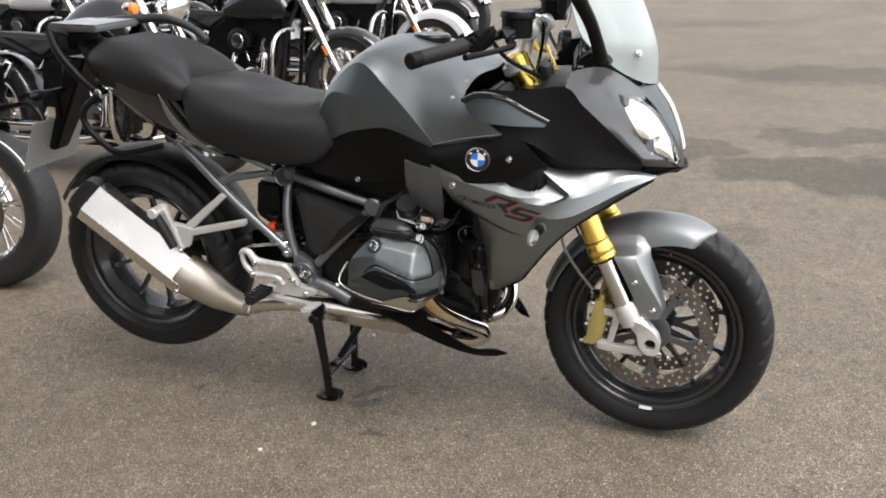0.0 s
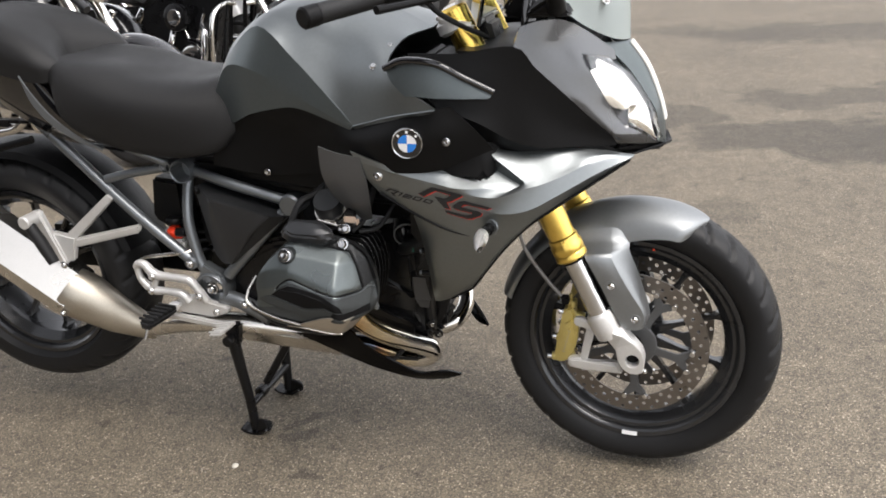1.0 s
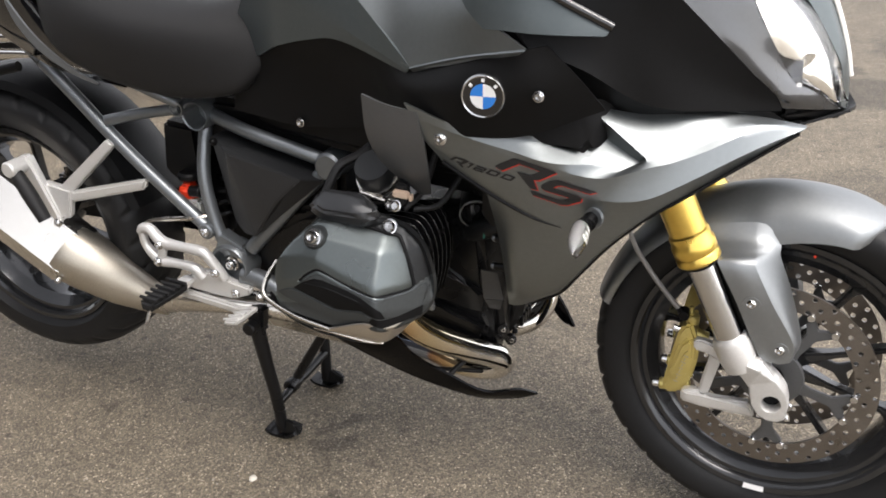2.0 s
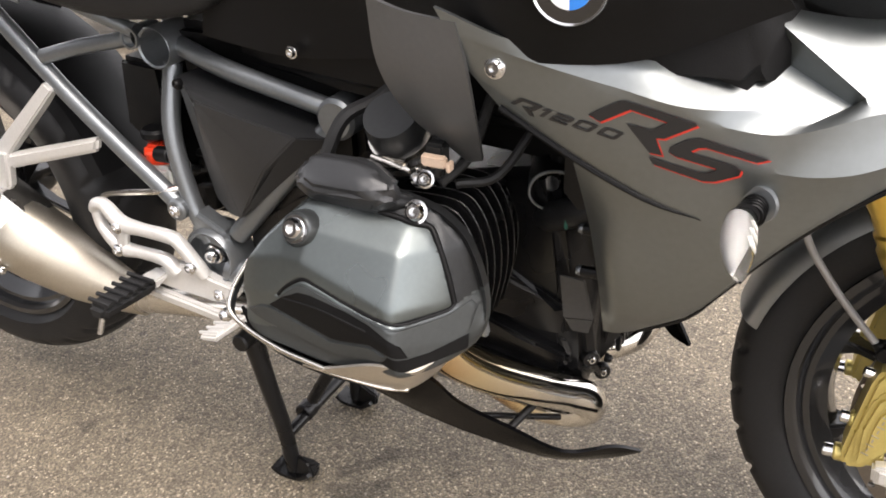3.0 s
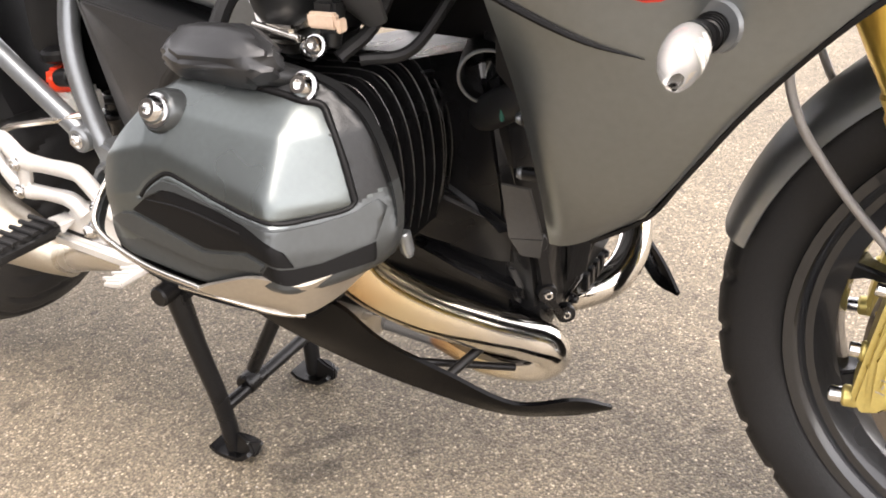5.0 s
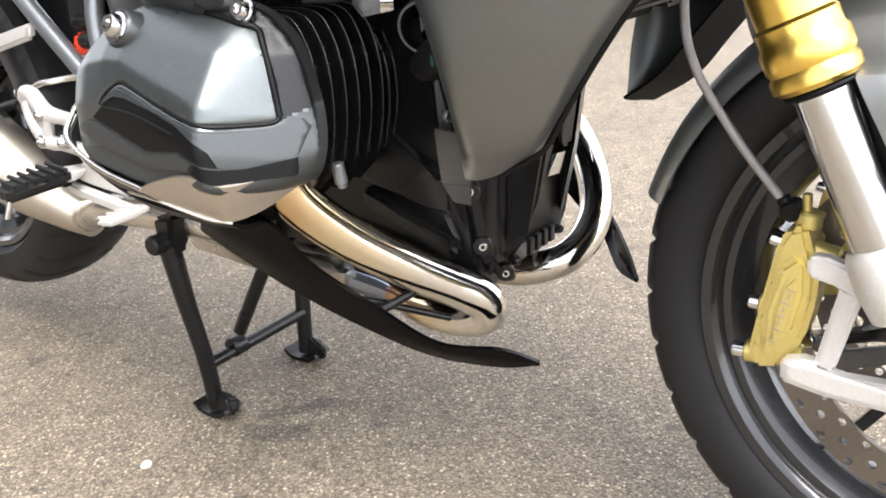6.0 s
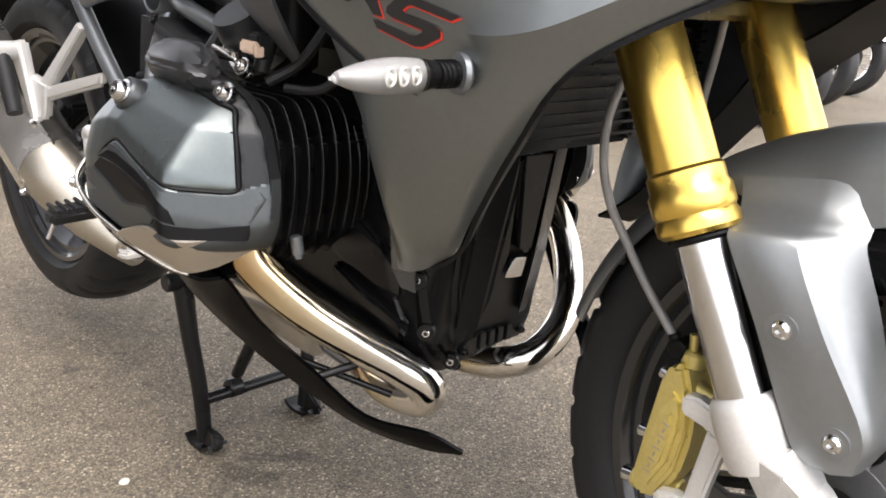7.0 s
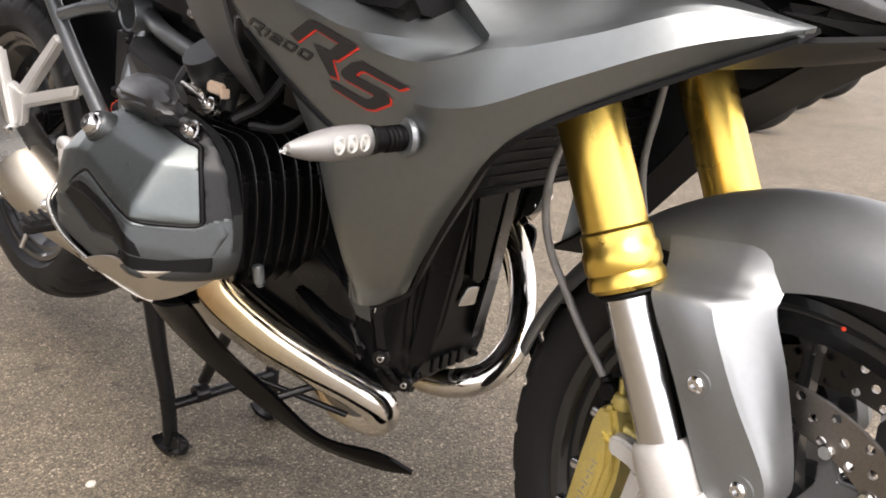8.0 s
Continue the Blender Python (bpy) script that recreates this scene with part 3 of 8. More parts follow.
# fork, each leg from its gold tube to the axle lug
for side in (-1, 1):
    y = FA.y + 0.110 * side

    def F(z):
        return Vector((0.643 - (z - 0.51) * 0.52, y, z))

    def plate_(outline, inner, outer, bevel=0.003):
        # a plate in the plane of the wheel, between two distances from the middle of the fork
        a, b = sorted((FA.y + inner * side, FA.y + outer * side))
        return prism(outline, a, b, bevel)

    leg = part("fork_tube", rod(F(0.550), F(1.01), 0.0285, 28), GOLD, bike, "gold anodised fork tube")
    part("collar", lathe([(0.0285, 0.045), (0.031, 0.042), (0.031, 0.030), (0.0335, 0.026), (0.0335, 0.012), (0.0315, 0.008), (0.0335, 0.004), (0.0335, -0.004), (0.029, -0.008), (0.020, -0.008)], 56,
                         Matrix.Translation(F(0.526)) @ (F(0.7) - F(0.5)).to_track_quat("Y", "Z").to_matrix().to_4x4()), GOLD, leg, "", 32)
    part("dust_seal", rod(F(0.520), F(0.513), 0.0275, 24), BLACK, leg)
    part("stanchion", rod(F(0.53), F(0.37), 0.0225, 28), STANCHION, leg, "polished steel fork stanchion")
    lug = part("fork_lug", joined(
        tube([F(0.404), F(0.396), F(0.372), F(0.352)], [0.0245, 0.0290, 0.0295, 0.0270], 24),
        hull([(0.702, y - 0.020, 0.372), (0.748, y - 0.020, 0.380), (0.702, y + 0.020, 0.372), (0.748, y + 0.020, 0.380), (0.735, y + 0.024 * side, 0.338), (0.752, y + 0.030 * side, 0.366),
              (0.740, y - 0.008 * side, 0.330), (0.786, y - 0.004 * side, 0.340), (0.782, y + 0.024 * side, 0.346), (0.742, y + 0.024 * side, 0.328)], 0.007),
        axle_boss(side)),
        ALU, bike, "cast aluminium axle lug")
    part("caliper_arm", joined(
        plate_([(0.640, 0.286), (0.661, 0.293), (0.687, 0.284), (0.745, 0.290), (0.758, 0.264), (0.676, 0.262), (0.642, 0.266)], 0.100, 0.116),
        plate_([(0.646, 0.287), (0.668, 0.288), (0.745, 0.284), (0.750, 0.270), (0.676, 0.268), (0.646, 0.272)], 0.114, 0.120, 0.002)), ALU, lug)
    part("caliper_strut", plate_([(0.676, 0.362), (0.694, 0.358), (0.682, 0.287), (0.664, 0.277)], 0.098, 0.113), ALU, lug)
    part("upper_arm", plate_([(0.648, 0.380), (0.660, 0.384), (0.690, 0.376), (0.704, 0.352), (0.690, 0.350), (0.674, 0.360), (0.650, 0.364)], 0.096, 0.112), ALU, lug)
    part("axle_socket", lathe([(0, 0.0), (0.0134, 0.0), (0.0136, -0.030 * side)], 24, Matrix.Translation((0.776, FA.y + 0.116 * side, 0.309))), BLACK, lug)
    part("pinch_bolt", rod((0.800, FA.y + 0.126 * side, 0.283), (0.806, FA.y + 0.127 * side, 0.286), 0.006, 14), STANCHION, lug)

    # radial caliper: body, raised outer half, bleed nipple, bolts
    cal = part("brake_caliper", joined(
        plate_([(0.622, 0.384), (0.629, 0.398), (0.642, 0.402), (0.650, 0.381), (0.657, 0.362), (0.658, 0.338), (0.653, 0.301), (0.637, 0.270), (0.615, 0.264), (0.609, 0.278), (0.613, 0.314), (0.617, 0.347)], 0.058, 0.102, 0.005),
        plate_([(0.627, 0.366), (0.640, 0.380), (0.650, 0.372), (0.653, 0.345), (0.648, 0.311), (0.633, 0.280), (0.621, 0.281), (0.619, 0.326)], 0.095, 0.109, 0.005),
        plate_([(0.633, 0.352), (0.643, 0.366), (0.647, 0.345), (0.642, 0.312), (0.634, 0.297), (0.628, 0.305), (0.629, 0.330)], 0.100, 0.1125, 0.003)), CALIPER, bike, "gold four-piston brake caliper")
    cy = FA.y + 0.082 * side
    for a, b, r in (((0.640, cy, 0.395), (0.640, cy, 0.410), 0.011), ((0.645, cy, 0.376), (0.668, cy, 0.372), 0.010), ((0.630, cy, 0.274), (0.652, cy, 0.277), 0.011), ((0.622, cy, 0.318), (0.610, cy, 0.318), 0.0095), ((0.616, cy, 0.270), (0.603, cy, 0.269), 0.010)):
        part("caliper_lug", rod(a, b, r), CALIPER, cal)
    part("caliper_bolt", rod((0.611, cy, 0.318), (0.601, cy, 0.318), 0.0068), STANCHION, cal)
    part("caliper_bolt", rod((0.604, cy, 0.269), (0.592, cy, 0.268), 0.0075), STANCHION, cal)
    part("caliper_bolt", rod((0.624, cy, 0.378), (0.612, cy, 0.380), 0.0060), STANCHION, cal)
    part("bleed_nipple", rod((0.638, cy, 0.405), (0.636, cy, 0.424), 0.0040, 10), CALIPER, cal)
    # the maker's lettering on the caliper as plain slanted bars
    part("caliper_lettering", joined(*[block(0, 0, 0, 0.0016 if k % 2 else 0.0075, 0.0008, 0.0045 if k % 2 else 0.0014, 0.0002, Matrix.Translation((0.6300 + 0.0013 * k, FA.y + 0.1131 * side, 0.300 + 0.0062 * k)) @ Matrix.Rotation(radians(14), 4, "Y")) for k in range(9)]), CONE, cal)
    part("banjo_fitting", joined(rod((0.626, cy - 0.010, 0.408), (0.626, cy + 0.012, 0.408), 0.0085), rod((0.627, cy, 0.402), (0.617, cy, 0.418), 0.0062)), BLACK, cal)
    part("brake_hose", tube([(0.622, cy, 0.410), (0.612, cy, 0.420), (0.582, cy, 0.452), (0.557, cy, 0.483), (0.537, cy + 0.004 * side, 0.514), (0.524, cy + 0.004 * side, 0.548), (0.520, cy, 0.590), (0.530, cy - 0.01 * side, 0.640), (0.545, cy - 0.03 * side, 0.70)], 0.0040, 10), HOSE, bike, "thin steel-braided brake hose")

# lower and upper fork bridges, steering head
part("fork_bridge", joined(
    hull([(0.55, -0.15, 0.70), (0.50, -0.15, 0.73), (0.55, 0.15, 0.70), (0.50, 0.15, 0.73), (0.46, -0.08, 0.71), (0.46, 0.08, 0.71), (0.55, -0.15, 0.675), (0.55, 0.15, 0.675), (0.47, 0, 0.68)], 0.006)), ENGINE, bike)
part("top_clamp", joined(
    hull([(0.43, -0.15, 0.985), (0.36, -0.155, 1.0), (0.43, 0.15, 0.985), (0.36, 0.155, 1.0), (0.35, -0.07, 1.005), (0.35, 0.07, 1.005), (0.43, -0.15, 0.97), (0.43, 0.15, 0.97), (0.36, -0.15, 0.982), (0.36, 0.15, 0.982)], 0.005),
    rod((0.395, -0.115, 0.965), (0.382, -0.115, 0.992), 0.036, 28), rod((0.395, 0.115, 0.965), (0.382, 0.115, 0.992), 0.036, 28)), ALU, bike, "cast aluminium top fork clamp")
for s in (-1, 1):
    part("fork_cap", rod((0.382, 0.115 * s, 0.99), (0.374, 0.115 * s, 1.008), 0.022), GOLD, bike)
part("steering_head", hull([(0.36, -0.05, 0.99), (0.36, 0.05, 0.99), (0.44, -0.05, 0.98), (0.44, 0.05, 0.98), (0.40, -0.07, 0.70), (0.40, 0.07, 0.70), (0.54, -0.06, 0.68), (0.54, 0.06, 0.68)], 0.01), ENGINE, bike)

# front mudguard: crown arched over the tyre, and a leg down each fork side
rows = []
for k in range(45):
    deg = 66 + (166 - 66) * (k / 44) ** 1.2
    a = radians(deg)
    tip = min(1.0, (deg - 66) / 8)
    tip = tip * (2 - tip)
    w = 0.077 * (0.16 + 0.84 * tip)
    # the skirt is deep ahead of the fork and shallow behind it
    drop = 0.012 + 0.040 * min(1.0, (deg - 66) / 6) + 0.026 * max(0.0, min(1.0, (deg - 72) / 24))
    back = max(0.0, min(1.0, (deg - 108) / 16))
    drop = drop * (1 - back) + 0.034 * back
    r = 0.312 - 0.004 * max(0.0, 1 - (deg - 66) / 12)
    half = [(0.0, 0.0), (0.16, 0.015), (0.32, 0.06), (0.47, 0.13), (0.62, 0.22), (0.75, 0.33), (0.86, 0.46), (0.94, 0.62), (0.98, 0.80), (1.0, 1.0)]
    prof = [(-w * u, r - drop * v) for u, v in half[:0:-1]] + [(w * u, r - drop * v) for u, v in half]
    rows.append([Vector((q * math.cos(a), y, q * math.sin(a))) for y, q in prof])
guard = grid_mesh(rows, 0.003)
guard.transform(STEER)
fender = part("front_mudguard", guard, GUARD, bike, "satin silver front mudguard", 50)


def leg_lines(s):
    """Lines from the crown down the leg: rear edge, middle of the plate, both sides of the crease, facet, front edge, turned-in lip. Distances from the fork's middle."""
    rear = [(0.640, 0.058, 0.560), (0.650, 0.074, 0.541), (0.659, 0.098, 0.532), (0.665, 0.1200, 0.524), (0.700, 0.122, 0.466), (0.744, 0.120, 0.384), (0.760, 0.119, 0.3735)]
    mid = [(0.678, 0.056, 0.567), (0.683, 0.073, 0.547), (0.688, 0.098, 0.537), (0.692, 0.1210, 0.527), (0.726, 0.124, 0.470), (0.768, 0.121, 0.392), (0.776, 0.120, 0.3735)]
    crease0 = [(0.702, 0.054, 0.571), (0.707, 0.072, 0.550), (0.712, 0.094, 0.539), (0.717, 0.116, 0.528), (0.750, 0.122, 0.474), (0.790, 0.119, 0.412), (0.790, 0.117, 0.378)]
    crease1 = [(0.710, 0.054, 0.572), (0.714, 0.071, 0.551), (0.718, 0.090, 0.540), (0.723, 0.109, 0.528), (0.756, 0.117, 0.476), (0.795, 0.113, 0.412), (0.793, 0.112, 0.380)]
    facet = [(0.730, 0.054, 0.570), (0.732, 0.066, 0.551), (0.735, 0.077, 0.541), (0.739, 0.088, 0.528), (0.768, 0.096, 0.478), (0.799, 0.100, 0.411), (0.796, 0.104, 0.384)]
    front = [(0.748, 0.054, 0.560), (0.748, 0.060, 0.547), (0.7485, 0.066, 0.538), (0.751, 0.072, 0.527), (0.774, 0.076, 0.480), (0.801, 0.086, 0.409), (0.798, 0.095, 0.388)]
    lip = [(0.742, 0.048, 0.556), (0.742, 0.052, 0.545), (0.742, 0.057, 0.536), (0.745, 0.063, 0.526), (0.768, 0.068, 0.480), (0.794, 0.078, 0.409), (0.792, 0.088, 0.390)]
    return [[(x, FA.y + d * s, z) for x, d, z in line] for line in (rear, mid, crease0, crease1, facet, front, lip)]


for s in (-1, 1):
    part("mudguard_leg", skin(leg_lines(s), 5, 2, 0.003, True), GUARD, fender, "", 26)
    # black plate for the bracket and the shadow inside the leg
    part("leg_shade_plate", prism([(0.640, 0.520), (0.668, 0.530), (0.760, 0.400), (0.752, 0.372), (0.720, 0.395)], *sorted((FA.y + 0.086 * s, FA.y + 0.106 * s)), 0.003), BLACK, fender)
    for x, d, z in ((0.721, 0.1235, 0.469), (0.773, 0.1205, 0.398)):
        part("bolt_washer", lathe([(0.0075, 0.0012), (0.0125, 0.0012), (0.0128, -0.0010), (0.0075, -0.0010)], 24, Matrix.Translation((x, FA.y + d * s, z)) @ (Matrix.Rotation(math.pi, 4, "X") if s < 0 else Matrix())), GUARD, fender)
        bolt((x, FA.y + d * s, z), (0, s, 0.05), 0.0070, fender)

# tank cover: bright upper facets; darker lower facets, their shade painted in with slate
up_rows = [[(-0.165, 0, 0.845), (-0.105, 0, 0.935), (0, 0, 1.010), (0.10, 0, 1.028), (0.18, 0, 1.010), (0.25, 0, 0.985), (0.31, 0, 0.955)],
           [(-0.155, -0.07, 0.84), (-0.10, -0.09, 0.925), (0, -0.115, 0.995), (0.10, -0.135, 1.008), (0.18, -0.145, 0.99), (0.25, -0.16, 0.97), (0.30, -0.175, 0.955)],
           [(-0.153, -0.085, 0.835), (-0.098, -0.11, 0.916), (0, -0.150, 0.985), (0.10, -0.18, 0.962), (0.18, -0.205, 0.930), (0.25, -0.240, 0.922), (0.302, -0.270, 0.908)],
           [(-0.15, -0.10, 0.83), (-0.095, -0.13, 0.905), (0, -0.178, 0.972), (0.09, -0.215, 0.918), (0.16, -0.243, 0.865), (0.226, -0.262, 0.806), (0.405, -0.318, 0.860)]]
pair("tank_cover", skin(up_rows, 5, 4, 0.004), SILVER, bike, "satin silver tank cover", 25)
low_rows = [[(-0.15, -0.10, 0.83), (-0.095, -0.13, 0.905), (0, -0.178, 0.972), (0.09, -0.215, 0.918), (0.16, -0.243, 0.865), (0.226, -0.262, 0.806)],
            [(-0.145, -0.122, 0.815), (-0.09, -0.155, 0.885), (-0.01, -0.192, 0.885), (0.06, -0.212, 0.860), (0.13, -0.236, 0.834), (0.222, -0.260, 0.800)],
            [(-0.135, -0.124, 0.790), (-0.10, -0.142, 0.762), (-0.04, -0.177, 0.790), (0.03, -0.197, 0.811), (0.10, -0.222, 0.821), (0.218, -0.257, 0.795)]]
pair("tank_side", skin(low_rows, 5, 3, 0.004, True), SLATE, bike, "silver tank side with its shade painted in slate", 12)
low_front = [[(0.226, -0.262, 0.806), (0.31, -0.288, 0.835), (0.405, -0.318, 0.860)], [(0.235, -0.252, 0.794), (0.31, -0.280, 0.826), (0.395, -0.308, 0.852)]]
pair("tank_lip", skin(low_front, 4, 1, 0.003), SILVER, bike)
part("fuel_cap", lathe([(0, 0.012), (0.045, 0.012), (0.05, 0.006), (0.05, -0.01)], 32, Matrix.Translation((0.13, 0, 1.018)) @ Matrix.Rotation(radians(90), 4, "X")), ENGINE, bike)
for s in (-1, 1):
    bolt((0.268, 0.250 * s, 0.917), (0.1, 0.7 * s, 0.7), 0.006, bike)
    bolt((0.285, 0.20 * s, 0.947), (0.1, 0.5 * s, 0.8), 0.006, bike)

# black panel between tank, seat and fairing
side_rows = [[(-0.14, -0.118, 0.785), (-0.04, -0.165, 0.797), (0.06, -0.195, 0.816), (0.14, -0.22, 0.82), (0.22, -0.252, 0.803), (0.31, -0.284, 0.832), (0.385, -0.304, 0.852), (0.428, -0.300, 0.862)],
             [(-0.15, -0.13, 0.73), (-0.04, -0.150, 0.745), (0.06, -0.165, 0.757), (0.14, -0.20, 0.76), (0.22, -0.262, 0.770), (0.31, -0.303, 0.788), (0.40, -0.306, 0.802), (0.468, -0.286, 0.822)],
             [(-0.16, -0.132, 0.66), (-0.04, -0.138, 0.65), (0.06, -0.145, 0.66), (0.14, -0.17, 0.68), (0.22, -0.24, 0.715), (0.31, -0.285, 0.725), (0.40, -0.278, 0.735), (0.500, -0.262, 0.778)]]
side_panel = pair("side_panel", skin(side_rows, 5, 5, 0.004), PANEL, bike, "matt black side panel")[0]
bolt((-0.02, -0.151, 0.66), (0, -1, 0), 0.006, side_panel)
bolt((0.423, -0.309, 0.800), (0, -1, 0.1), 0.006, side_panel)
inner = hull([(-0.14, -0.09, 0.80), (0.30, -0.15, 0.90), (0.40, -0.22, 0.83), (0.42, -0.20, 0.62), (0.10, -0.12, 0.60), (-0.14, -0.10, 0.62),
              (-0.14, 0.09, 0.80), (0.30, 0.15, 0.90), (0.40, 0.22, 0.83), (0.42, 0.20, 0.62), (0.10, 0.12, 0.60), (-0.14, 0.10, 0.62)], 0.01)
part("airbox", inner, BLACK, bike)

# round badge: chrome rim, black ring, quartered field
badge_m = Matrix.Translation((0.350, -0.3085, 0.793)) @ Matrix.Rotation(radians(4), 4, "X") @ Matrix.Rotation(radians(8), 4, "Z")
badge = part("badge", lathe([(0, 0.002), (0.0295, 0.002), (0.0295, -0.004), (0.028, -0.006), (0.0265, -0.005), (0.0265, -0.003), (0, -0.003)], 48, badge_m), STANCHION, side_panel, "round badge with blue and white quarters")
part("badge_ring", lathe([(0.017, -0.0045), (0.0264, -0.0045), (0.0264, -0.0030), (0.017, -0.0030), (0.017, -0.0045)], 48, badge_m), GLOSSBLACK, badge)
for k in range(4):
    q = bmesh.new()
    c = [q.verts.new((0, -0.0046, 0))] + [q.verts.new((0.0168 * math.cos(a), -0.0046, 0.0168 * math.sin(a))) for a in (math.pi / 2 * (k + i / 8) for i in range(9))]
    q.faces.new(c)
    g = bmesh.ops.extrude_face_region(q, geom=q.faces[:])
    bmesh.ops.translate(q, verts=[v for v in g["geom"] if isinstance(v, bmesh.types.BMVert)], vec=(0, 0.0015, 0))
    bmesh.ops.recalc_face_normals(q, faces=q.faces[:])
    q.transform(badge_m)
    part("badge_quarter", q, WHITE if k % 2 == 0 else BLUE, badge)
part("badge_lettering", joined(*[block(0, 0, 0, 0.004, 0.001, 0.0045, 0, badge_m @ Matrix.Rotation(radians(a), 4, "Y") @ Matrix.Translation((0, -0.0048, 0.0218))) for a in (-48, 0, 48)]), WHITE, badge)

# silver side fairing with its darker-facing lower wing
fair_rows = [[(0.229, -0.290, 0.763), (0.300, -0.286, 0.741), (0.382, -0.270, 0.734), (0.430, -0.250, 0.728), (0.470, -0.222, 0.742), (0.470, -0.240, 0.776), (0.538, -0.206, 0.762), (0.60, -0.190, 0.765), (0.660, -0.164, 0.766), (0.746, -0.136, 0.751)],
             [(0.240, -0.288, 0.744), (0.305, -0.287, 0.728), (0.381, -0.281, 0.712), (0.448, -0.277, 0.702), (0.548, -0.238, 0.706), (0.556, -0.248, 0.716), (0.585, -0.236, 0.722), (0.625, -0.214, 0.735), (0.680, -0.181, 0.756), (0.746, -0.139, 0.750)],
             [(0.242, -0.287, 0.739), (0.308, -0.285, 0.722), (0.384, -0.281, 0.704), (0.450, -0.277, 0.692), (0.508, -0.270, 0.688), (0.562, -0.256, 0.706), (0.590, -0.244, 0.713), (0.630, -0.222, 0.728), (0.683, -0.186, 0.750), (0.745, -0.142, 0.7495)],
             [(0.250, -0.281, 0.716), (0.31, -0.279, 0.684), (0.385, -0.276, 0.664), (0.445, -0.272, 0.656), (0.495, -0.269, 0.656), (0.535, -0.269, 0.658), (0.573, -0.262, 0.668), (0.620, -0.240, 0.693), (0.686, -0.197, 0.728), (0.742, -0.148, 0.748)],
             [(0.280, -0.270, 0.678), (0.345, -0.268, 0.642), (0.41, -0.267, 0.614), (0.455, -0.262, 0.602), (0.505, -0.252, 0.602), (0.538, -0.244, 0.609), (0.566, -0.238, 0.628), (0.612, -0.229, 0.665), (0.680, -0.184, 0.708), (0.740, -0.138, 0.743)]]
wing_rows = [[(0.352, -0.228, 0.560), (0.385, -0.248, 0.555), (0.45, -0.244, 0.546), (0.486, -0.234, 0.546), (0.502, -0.232, 0.555), (0.515, -0.218, 0.566)],
             [(0.356, -0.196, 0.478), (0.380, -0.214, 0.470), (0.42, -0.212, 0.466), (0.446, -0.207, 0.474), (0.460, -0.208, 0.487), (0.472, -0.202, 0.502)],
             [(0.361, -0.181, 0.415), (0.375, -0.181, 0.416), (0.395, -0.179, 0.424), (0.418, -0.178, 0.438), (0.430, -0.182, 0.447), (0.442, -0.187, 0.457)]]


def fairing_shell():
    """The upper panel and the wing hanging from it, in one sheet with a soft fold between."""
    n = 6
    # the two upper rows step where the front panel stands proud of the rear facet
    R = [smooth_line(r[:5], n)[:-1] + smooth_line(r[4:6], n)[:-1] + smooth_line(r[5:], n) if k < 2 else smooth_line(r, n) for k, r in enumerate(fair_rows)]
    C = [[a.lerp(b, k / 4) for a, b in zip(c, c[1:]) for k in range(4)] + [c[-1]] for c in zip(*R)]
    top = list(zip(*C))
    W = [list(top[-1][n:6 * n + 1])] + [smooth_line(r, n) for r in wing_rows]
    D = [smooth_line(c, 5) for c in zip(*W)]
    bm = bmesh.new()
    for g in (top, list(zip(*D))):
        V = [[bm.verts.new(p) for p in r] for r in g]
        for a, c in zip(V, V[1:]):
            for k in range(len(a) - 1):
                bm.faces.new((a[k], a[k + 1], c[k + 1], c[k]))
    bmesh.ops.remove_doubles(bm, verts=bm.verts[:], dist=1e-4)
    bmesh.ops.recalc_face_normals(bm, faces=bm.faces[:])
    bmesh.ops.solidify(bm, geom=bm.faces[:], thickness=0.004)
    bmesh.ops.recalc_face_normals(bm, faces=bm.faces[:])
    return bm


fairing = pair("side_fairing", fairing_shell(), SILVER, bike, "satin silver side fairing with a pointed lower wing", 20)[0]
ret = [[(0.738, -0.145, 0.742), (0.680, -0.188, 0.707), (0.612, -0.231, 0.664), (0.566, -0.238, 0.627), (0.515, -0.217, 0.565), (0.472, -0.201, 0.501), (0.442, -0.186, 0.456), (0.395, -0.178, 0.423)],
       [(0.738, -0.110, 0.750), (0.655, -0.125, 0.716), (0.594, -0.150, 0.676), (0.530, -0.172, 0.634), (0.490, -0.168, 0.572), (0.446, -0.155, 0.508), (0.414, -0.140, 0.462), (0.375, -0.135, 0.430)]]
pair("fairing_return", skin(ret, 4, 2, 0.004), PANEL, bike)
pair("intake_floor", skin([[(0.40, -0.286, 0.85), (0.47, -0.271, 0.83), (0.53, -0.236, 0.79), (0.58, -0.216, 0.776), (0.63, -0.186, 0.772), (0.70, -0.150, 0.768)],
                           [(0.40, -0.250, 0.735), (0.462, -0.200, 0.740), (0.54, -0.196, 0.752), (0.60, -0.180, 0.760), (0.66, -0.158, 0.762), (0.73, -0.140, 0.748)]], 4, 3, 0.004), PANEL, bike)
part("fairing_seam", tube([Vector(p) + Vector((0, -0.001, 0.001)) for p in fair_rows[4][:4]], [0.0035, 0.0030, 0.0022, 0.0003], 8), BLACK, fairing)
# intake behind the fairing's upper edge
pair("intake_duct", hull([(0.33, -0.255, 0.755), (0.46, -0.262, 0.79), (0.50, -0.24, 0.76), (0.36, -0.262, 0.712), (0.48, -0.262, 0.715), (0.33, -0.19, 0.75), (0.52, -0.18, 0.79), (0.52, -0.18, 0.70), (0.33, -0.19, 0.70)], 0.008), PANEL, bike)
bolt((0.281, -0.2845, 0.717), (0, -1, 0.1), 0.0075, fairing)

